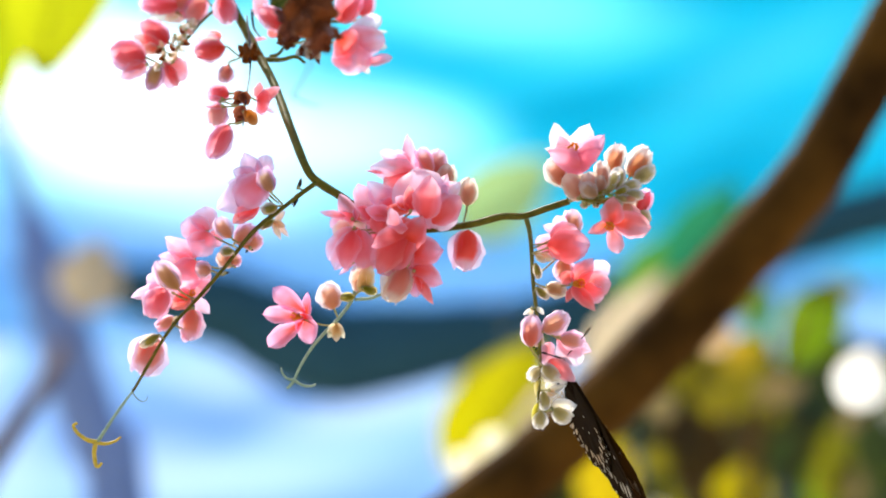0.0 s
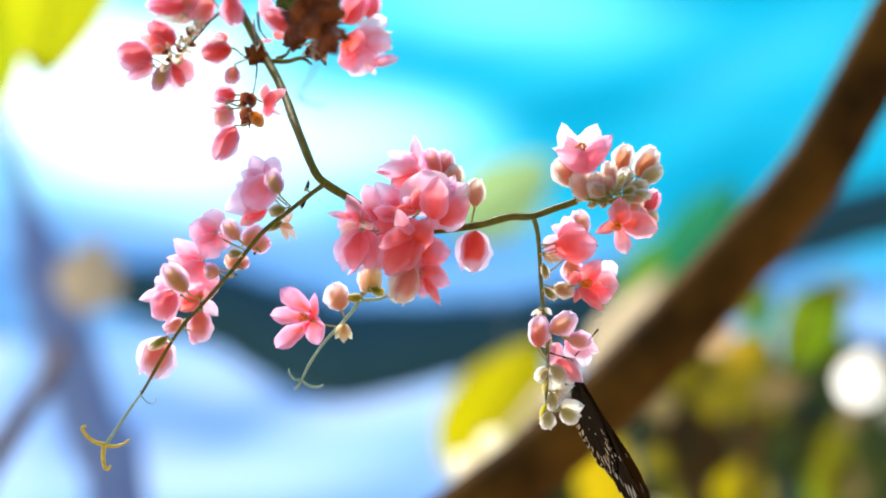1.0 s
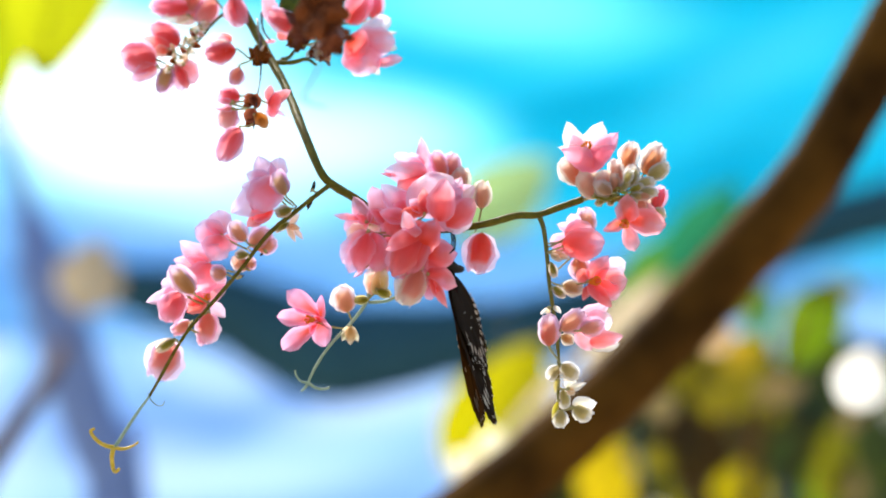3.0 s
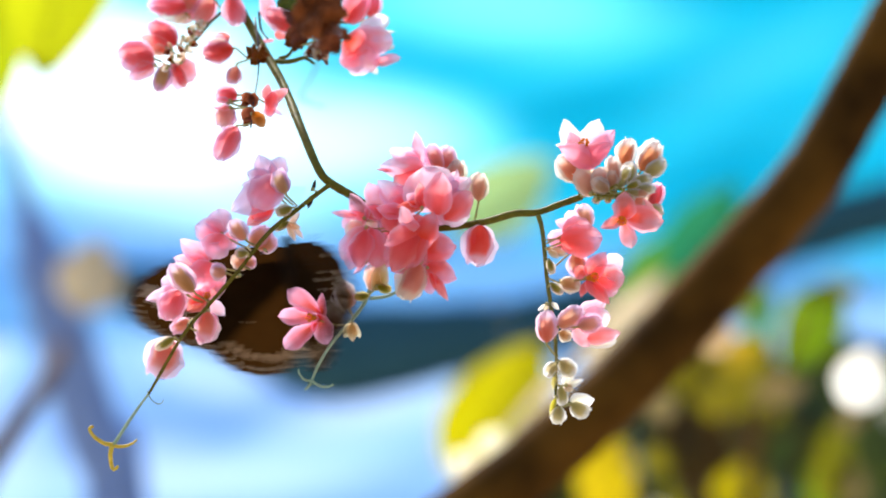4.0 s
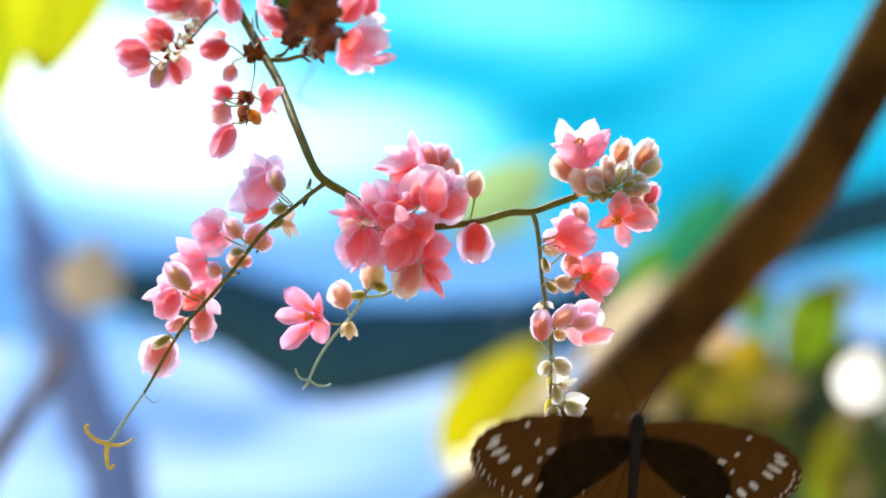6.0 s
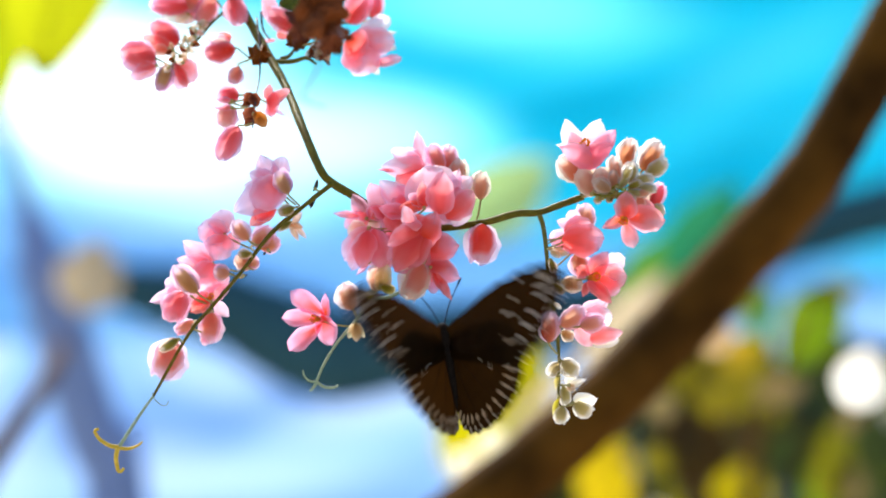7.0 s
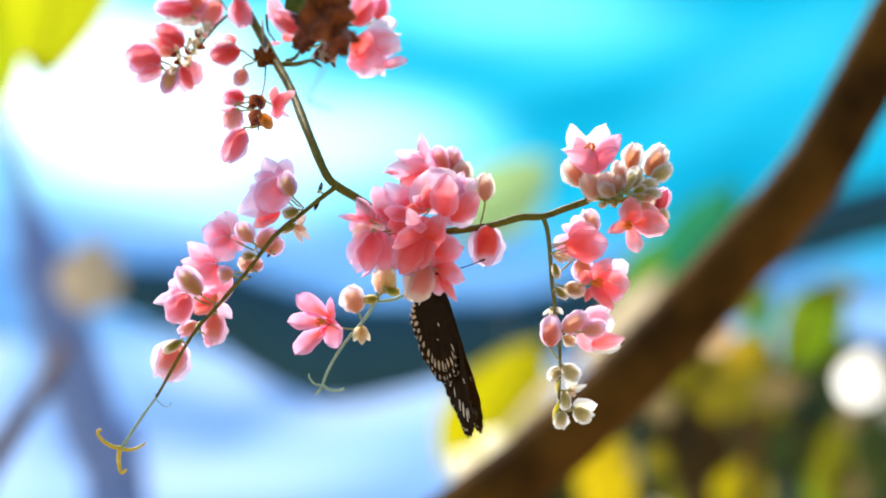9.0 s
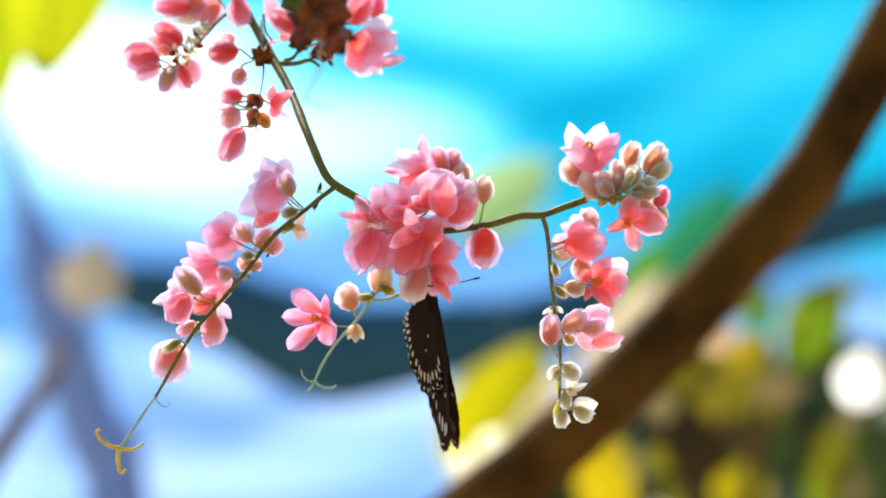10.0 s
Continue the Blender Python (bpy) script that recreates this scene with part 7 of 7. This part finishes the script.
    sway(topleft, [(0, -1.88, 0.07, -1.1), (0.1, -1.86, -0.03, -0.96), (0.2, -1.04, -0.17, -0.82), (0.3, 0.39, -0.46, -0.68), (0.4, 0.44, -0.28, -0.54), (0.5, -0.53, -0.26, -0.41), (0.7, -1.81, -0.17, -0.51), (0.8, -0.63, -0.21, -0.57), (1, 0.07, -0.39, -0.67), (1.2, -2.14, -0.27, -0.67), (1.3, -1.67, -0.26, -0.67), (1.5, 0.07, -0.39, -0.67), (1.6, 0.53, 0.83, -0.55), (1.7, -0.36, 0.68, -0.43), (1.8, -0.79, 0.68, -0.3), (1.9, -1.84, -0.25, -0.18), (2, -0.86, 0.23, -0.06), (2.1, 1.44, -0.51, -0.05), (2.2, 3.43, -0.15, -0.03), (2.3, 1.24, -0.1, -0.02), (2.4, -1.41, -0.05, -0.01), (2.5, -2.85, 0.23, 0), (2.6, -0.7, 0.2, -0.57), (2.7, 1.55, -0.88, -1.13), (3.8, -0.26, 0.26, 0.53), (3.9, 0.94, 0.21, -0.07), (4, 0.55, -0.39, -0.67), (4.1, -0.64, 0.24, -0.54), (4.2, -0.61, 0.13, -0.4), (4.3, -1.2, 0.17, -0.27), (4.4, -0.39, 0.21, -0.13), (4.5, 0, 0, 0), (4.7, -0.76, 0.36, -0.09), (4.8, 0.05, 0.02, -0.13), (5, -1.05, 0.11, -0.22), (5.1, -0.96, 0.32, -0.21), (5.2, 0.14, 0.37, -0.2), (5.3, 0.15, 0.25, -0.19), (5.4, 0.01, 0.45, -0.18), (5.5, -0.67, 0.11, -0.17), (5.6, -0.93, 0.32, -0.2), (5.7, -0.18, 0.3, -0.23), (6.8, -1.39, 0.09, -0.58), (6.9, 0.14, 0.07, -0.61), (7, 1.04, -0.39, -0.64), (7.1, 0.73, -0.44, -0.65), (7.2, -0.67, 0.17, -0.65), (7.3, -0.05, -0.47, -0.66), (7.4, 0.25, -0.49, -0.67), (7.5, 0.55, -0.39, -0.67), (7.6, 0.51, -0.72, -0.84), (7.7, 0.77, 0.32, -1), (7.8, 1.81, -0.36, -1.17), (7.9, 1.91, -0.25, -1.33), (8, 0.8, -0.66, -1.49), (8.1, 1, 0.07, -1.41), (8.2, 0.61, 0.45, -1.33), (8.3, 1.92, -0.11, -1.25), (8.4, 1.68, 0.27, -1.18), (8.5, 1.21, -0.65, -1.1), (8.6, 0.69, -0.56, -1.05), (8.7, 0.56, -0.52, -1), (8.8, 1.51, -0.64, -0.95), (9, 2.49, -0.99, -0.86), (9.2, -1.04, -0.59, -0.95), (9.5, 2.87, -0.88, -1.1), (10, 2.08, -0.73, -0.42)])
    sway(strand, [(0, -1.85, 0.12, -1.1), (0.1, -1.84, 0.02, -0.96), (0.2, -1.03, -0.13, -0.82), (0.3, 0.41, -0.42, -0.68), (0.4, 0.45, -0.26, -0.54), (0.5, -0.52, -0.24, -0.41), (0.7, -1.8, -0.15, -0.51), (0.8, -0.61, -0.18, -0.57), (1, 0.09, -0.36, -0.67), (1.2, -2.12, -0.23, -0.67), (1.3, -1.66, -0.23, -0.67), (1.5, 0.09, -0.36, -0.67), (1.6, 0.55, 0.85, -0.55), (1.7, -0.35, 0.7, -0.43), (1.8, -0.78, 0.69, -0.3), (1.9, -1.83, -0.24, -0.18), (2, -0.86, 0.23, -0.06), (2.1, 1.44, -0.5, -0.05), (2.2, 3.43, -0.15, -0.03), (2.3, 1.24, -0.1, -0.02), (2.4, -1.41, -0.05, -0.01), (2.5, -2.85, 0.23, 0), (2.6, -0.69, 0.23, -0.57), (2.7, 1.57, -0.82, -1.13), (3.8, -0.27, 0.23, 0.53), (3.9, 0.94, 0.21, -0.07), (4, 0.57, -0.36, -0.67), (4.1, -0.63, 0.27, -0.54), (4.2, -0.6, 0.15, -0.4), (4.3, -1.19, 0.18, -0.27), (4.4, -0.39, 0.21, -0.13), (4.5, 0, 0, 0), (4.7, -0.76, 0.36, -0.09), (4.8, 0.05, 0.03, -0.13), (5, -1.04, 0.12, -0.22), (5.1, -0.96, 0.34, -0.21), (5.2, 0.14, 0.38, -0.2), (5.3, 0.16, 0.26, -0.19), (5.4, 0.02, 0.46, -0.18), (5.5, -0.66, 0.12, -0.17), (5.6, -0.92, 0.33, -0.2), (5.7, -0.17, 0.31, -0.23), (6.8, -1.37, 0.12, -0.58), (6.9, 0.15, 0.1, -0.61), (7, 1.05, -0.36, -0.64), (7.1, 0.74, -0.4, -0.65), (7.2, -0.65, 0.2, -0.65), (7.3, -0.04, -0.44, -0.66), (7.4, 0.27, -0.46, -0.67), (7.5, 0.57, -0.36, -0.67), (7.6, 0.53, -0.68, -0.84), (7.7, 0.79, 0.36, -1), (7.8, 1.83, -0.3, -1.17), (7.9, 1.94, -0.19, -1.33), (8, 0.83, -0.59, -1.49), (8.1, 1.03, 0.14, -1.41), (8.2, 0.64, 0.51, -1.33), (8.3, 1.95, -0.05, -1.25), (8.4, 1.71, 0.32, -1.18), (8.5, 1.23, -0.59, -1.1), (8.6, 0.71, -0.51, -1.05), (8.7, 0.58, -0.47, -1), (8.8, 1.53, -0.59, -0.95), (9, 2.51, -0.95, -0.86), (9.2, -1.02, -0.54, -0.95), (9.5, 2.89, -0.82, -1.1), (10, 2.09, -0.71, -0.42)])
    sway(topright, [(0, -1.52, 0.2, 0.39), (0.1, -1.59, 0.07, 0.39), (0.2, -0.85, -0.09, 0.4), (0.3, 0.51, -0.41, 0.4), (0.4, 0.47, -0.27, 0.4), (0.5, -0.58, -0.27, 0.4), (0.7, -1.77, -0.12, 0.23), (0.8, -0.55, -0.12, 0.14), (1, 0.23, -0.25, -0.03), (1.2, -1.98, -0.12, -0.03), (1.3, -1.51, -0.12, -0.03), (1.5, 0.23, -0.25, -0.03), (1.6, 0.66, 1, -0.2), (1.7, -0.27, 0.88, -0.36), (1.8, -0.73, 0.91, -0.53), (1.9, -1.81, 0.02, -0.7), (2, -0.87, 0.53, -0.87), (2.1, 1.41, -0.28, -0.61), (2.2, 3.39, 0.02, -0.35), (2.3, 1.18, 0, -0.09), (2.4, -1.49, -0.01, 0.17), (2.5, -2.95, 0.21, 0.42), (2.6, -0.7, 0.41, 0), (2.7, 1.65, -0.45, -0.42), (3.8, -0.36, 0, -0.01), (3.9, 0.96, 0.17, -0.22), (4, 0.69, -0.22, -0.44), (4.1, -0.53, 0.38, -0.35), (4.2, -0.53, 0.23, -0.26), (4.3, -1.14, 0.24, -0.17), (4.4, -0.36, 0.24, -0.09), (4.5, 0, 0, 0), (4.7, -0.67, 0.39, 0.16), (4.8, 0.19, 0.08, 0.24), (5, -0.81, 0.2, 0.39), (5.1, -0.76, 0.38, 0.31), (5.2, 0.31, 0.38, 0.23), (5.3, 0.29, 0.22, 0.15), (5.4, 0.12, 0.38, 0.07), (5.5, -0.6, 0, -0.01), (5.6, -0.85, 0.22, -0.01), (5.7, -0.1, 0.22, -0.01), (6.8, -1.25, 0.2, -0.02), (6.9, 0.28, 0.2, -0.03), (7, 1.18, -0.25, -0.03), (7.1, 0.9, -0.29, -0.03), (7.2, -0.47, 0.31, -0.03), (7.3, 0.17, -0.33, -0.03), (7.4, 0.5, -0.35, -0.04), (7.5, 0.83, -0.25, -0.04), (7.6, 0.79, -0.62, 0.05), (7.7, 1.05, 0.37, 0.13), (7.8, 2.08, -0.35, 0.22), (7.9, 2.19, -0.29, 0.31), (8, 1.08, -0.74, 0.39), (8.1, 1.31, 0.04, 0.31), (8.2, 0.96, 0.46, 0.22), (8.3, 2.3, -0.04, 0.13), (8.4, 2.1, 0.38, 0.04), (8.5, 1.66, -0.48, -0.05), (8.6, 1.12, -0.42, -0.13), (8.7, 0.96, -0.4, -0.21), (8.8, 1.89, -0.54, -0.29), (9, 2.82, -0.94, -0.45), (9.2, -0.76, -0.47, -0.45), (9.5, 3.06, -0.68, -0.44), (10, 1.98, -0.65, -0.84)])
    fly(first, [
        (0.0, mm(32.54, 6, -32.54), -27, 12, 70, 88), (0.5, mm(33.48, 6, -32.86), -27, 12, 70, 88), (1.0, mm(34.57, 6, -32.7), -26, 12, 70, 88), (1.4, mm(34.88, 6, -32.7), -25, 13, 70, 86),
        (1.5, mm(40.3, 10, -34.99), -24, 30, 60, 36, 30), (1.6, mm(38.54, 14, -29.3), 0, -32, 0, 40), (1.7, mm(32.37, 18, -18.7), 4, 24, -5, 24), (1.8, mm(19.04, 20, 1.73), 4, -5, 10, 25),
        (1.9, mm(0.16, 14, -5.33), 0, 0, 12, 20, 56), (1.933, mm(0.31, 12, -4.22), -5, -5, 50, 60, 30), (2.0, mm(1.25, 10, -2.8), -14, -9, 80, 87.2), (2.1, mm(0.31, 10, -2.6), -14, -10, 80, 88), (2.5, mm(-3.75, 10, -3.6), -15, -11, 79, 88), (2.7, mm(1.09, 10, -4.2), -15, -11, 79, 88),
        (3.5, mm(-1.41, 10, -2.9), -15, -11, 78, 86), (3.65, mm(-5.33, 14, -6.11), -5, 0, 45, 30), (3.8, mm(-12.41, 18, -10.53), 3, 5, 10, 62), (3.9, mm(-18.73, 20, 0.16), 0, 0, 5, 8), (4.0, mm(-42.4, 20, -4.6), -5, -36, 5, 32),
        (4.1, mm(-67.42, 18, -4.56), 15, -18, 5, 32), (4.2, mm(-80.97, 16, -23.07), 4, 0, -38, 3), (4.3, mm(-61.82, 16, -39.86), 0, 0, -12, 70), (4.4, mm(-70.91, 10, -99.81), 0, 0, 10, 10),
        (4.7, mm(-98.27, 0, -125.39), 10, 10, 10, 40), (4.9, mm(-115.32, 0, -106.8), 20, 10, 10, 10), (5.0, mm(-137.79, 0, -66.19), 4, 10, -15, 8), (5.1, mm(-126.17, 0, -45.57), 40, 30, 0, 40), (5.2, mm(-46.99, 18, -3.3), 28, 15, 10, 75), (5.3, mm(-71.35, 18, 26.09), -15, -10, 20, 76),
        (5.4, mm(-91.22, 10, 120.43), -20, -20, 10, 30), (5.5, mm(-99.03, 10, 134.48), 0, 0, 0, 10), (7.5, mm(-115.68, 40, 137.57), 0, 0, 0, 40), (10.0, mm(-136.87, 60, 139.63), 0, 0, 0, 20)])
    fly(second, [
        (0.0, mm(183.65, 80, 154.85), 0, 0, 0, 20), (4.5, mm(162.34, 40, 134.38), -20, 0, 10, 10), (5.0, mm(112.69, 20, 100.89), -30, 10, 10, 30), (5.1, mm(96.28, -10, 78.59), -50, 50, -30, 62), (5.2, mm(25.93, 10, 90.75), -70, 20, -20, 20), (5.3, mm(26.71, 10, 57.95), -75, 50, -10, 45),
        (5.4, mm(68.36, 0, 87.73), -20, 20, -20, 10), (5.5, mm(81.53, 0, 97.8), 0, 0, -30, 20), (5.567, mm(78.78, -12, 26.26), 0, 8, -66, 50), (5.6, mm(77.89, -14, 17.79), 0, 8, -60, 46), (5.633, mm(76.24, -16, 8.57), 0, 0, -50, 42), (5.7, mm(61.86, -22, -20.87), 0, -45, -5, 44),
        (5.8, mm(58.14, -20, -31.9), 4, -15, -10, 5), (5.9, mm(56.07, -15, -41.98), 8, 5, -20, 55), (6.0, mm(52.61, -6, -53.07), 4, 10, 0, 4), (6.1, mm(47.58, 4, -61.26), -4, 5, -25, 50), (6.2, mm(41.61, 12, -66.8), -8, 0, 0, 6), (6.3, mm(36.19, 14, -68.47), -4, -8, -25, 55), (6.4, mm(31.49, 14, -67.53), 3, -10, -5, 5), (6.5, mm(28.36, 14, -65.96), 6, -4, -25, 52), (6.6, mm(25.69, 14, -61.73), 2, 0, -5, 3), (6.7, mm(23.66, 14, -57.19), -3, 0, -28, 48),
        (6.8, mm(21.93, 14, -51.86), -6, 0, -30, 12), (6.9, mm(10.65, 14, -32.74), -6, 0, 0, 8), (6.965, mm(3.4, 16, -27.6), -5, 6, -27, 66, -6), (7.0, mm(0.9, 16, -28.0), -6, 8, -30, 50, -6), (7.035, mm(2.2, 16, -33.5), -5, 7, -24, 34, -4), (7.1, mm(9.09, 14, -59.69), 0, 0, 0, 0), (7.2, mm(13.79, 14, -56.56), -7, 0, -35, 26), (7.3, mm(3.45, 14, -29.61), 0, 0, 0, 10),
        (7.4, mm(9.09, 14, -13.63), -10, 0, 0, 15), (7.5, mm(3.75, 12, -6.73), -3, 5, 0, 67, 13), (7.567, mm(2.5, 10, -10.78), 10, -30, 55, 75), (7.633, mm(0.16, 10, -12.34), 16, -36, 90, 80), (7.7, mm(1.87, 10, -11.56), 19, -40, 90, 89), (7.8, mm(2.03, 10, -10.15), 7, -12, 88, 88.5), (7.9, mm(-0.94, 10, -11.09), 13, -15, 88, 88.5), (8.0, mm(-0.3, 10, -10.2), 5, -2, 86, 88.2),
        (8.067, mm(-2.19, 11, -11.1), 6, -3, 55, 55, 25), (8.133, mm(-4.54, 12, -11.58), 9, 0, 28, 24, 45), (8.2, mm(-36.72, 16, -26.52), 5, -24, 5, 28), (8.3, mm(-18.36, 16, -33.58), 0, 0, 5, 15), (8.4, mm(1.26, 16, -23.07), 0, 0, 0, 2), (8.5, mm(-2.6, 20, -2.4), 0, 0, 0, 2, -5),
        (8.6, mm(0.63, 14, -13.16), -20, 5, 40, 60, 50), (8.667, mm(0.16, 12, -11.11), -18, 12, 88, 80), (8.8, mm(-4.06, 10, -9.53), -18, 17, 88, 88, 0, 8), (9.0, mm(-2.81, 10, -6.7), -16, 21, 88, 88, 0, 5), (9.5, mm(-2.19, 10, -9.84), -14, 25, 88, 88, 0, 5), (9.8, mm(-2.81, 10, -9.84), -12, 23, 88, 88, 0, 5), (10.0, mm(-4.06, 10, -9.84), -9, 19, 88, 88, 0, 5)])


motions()
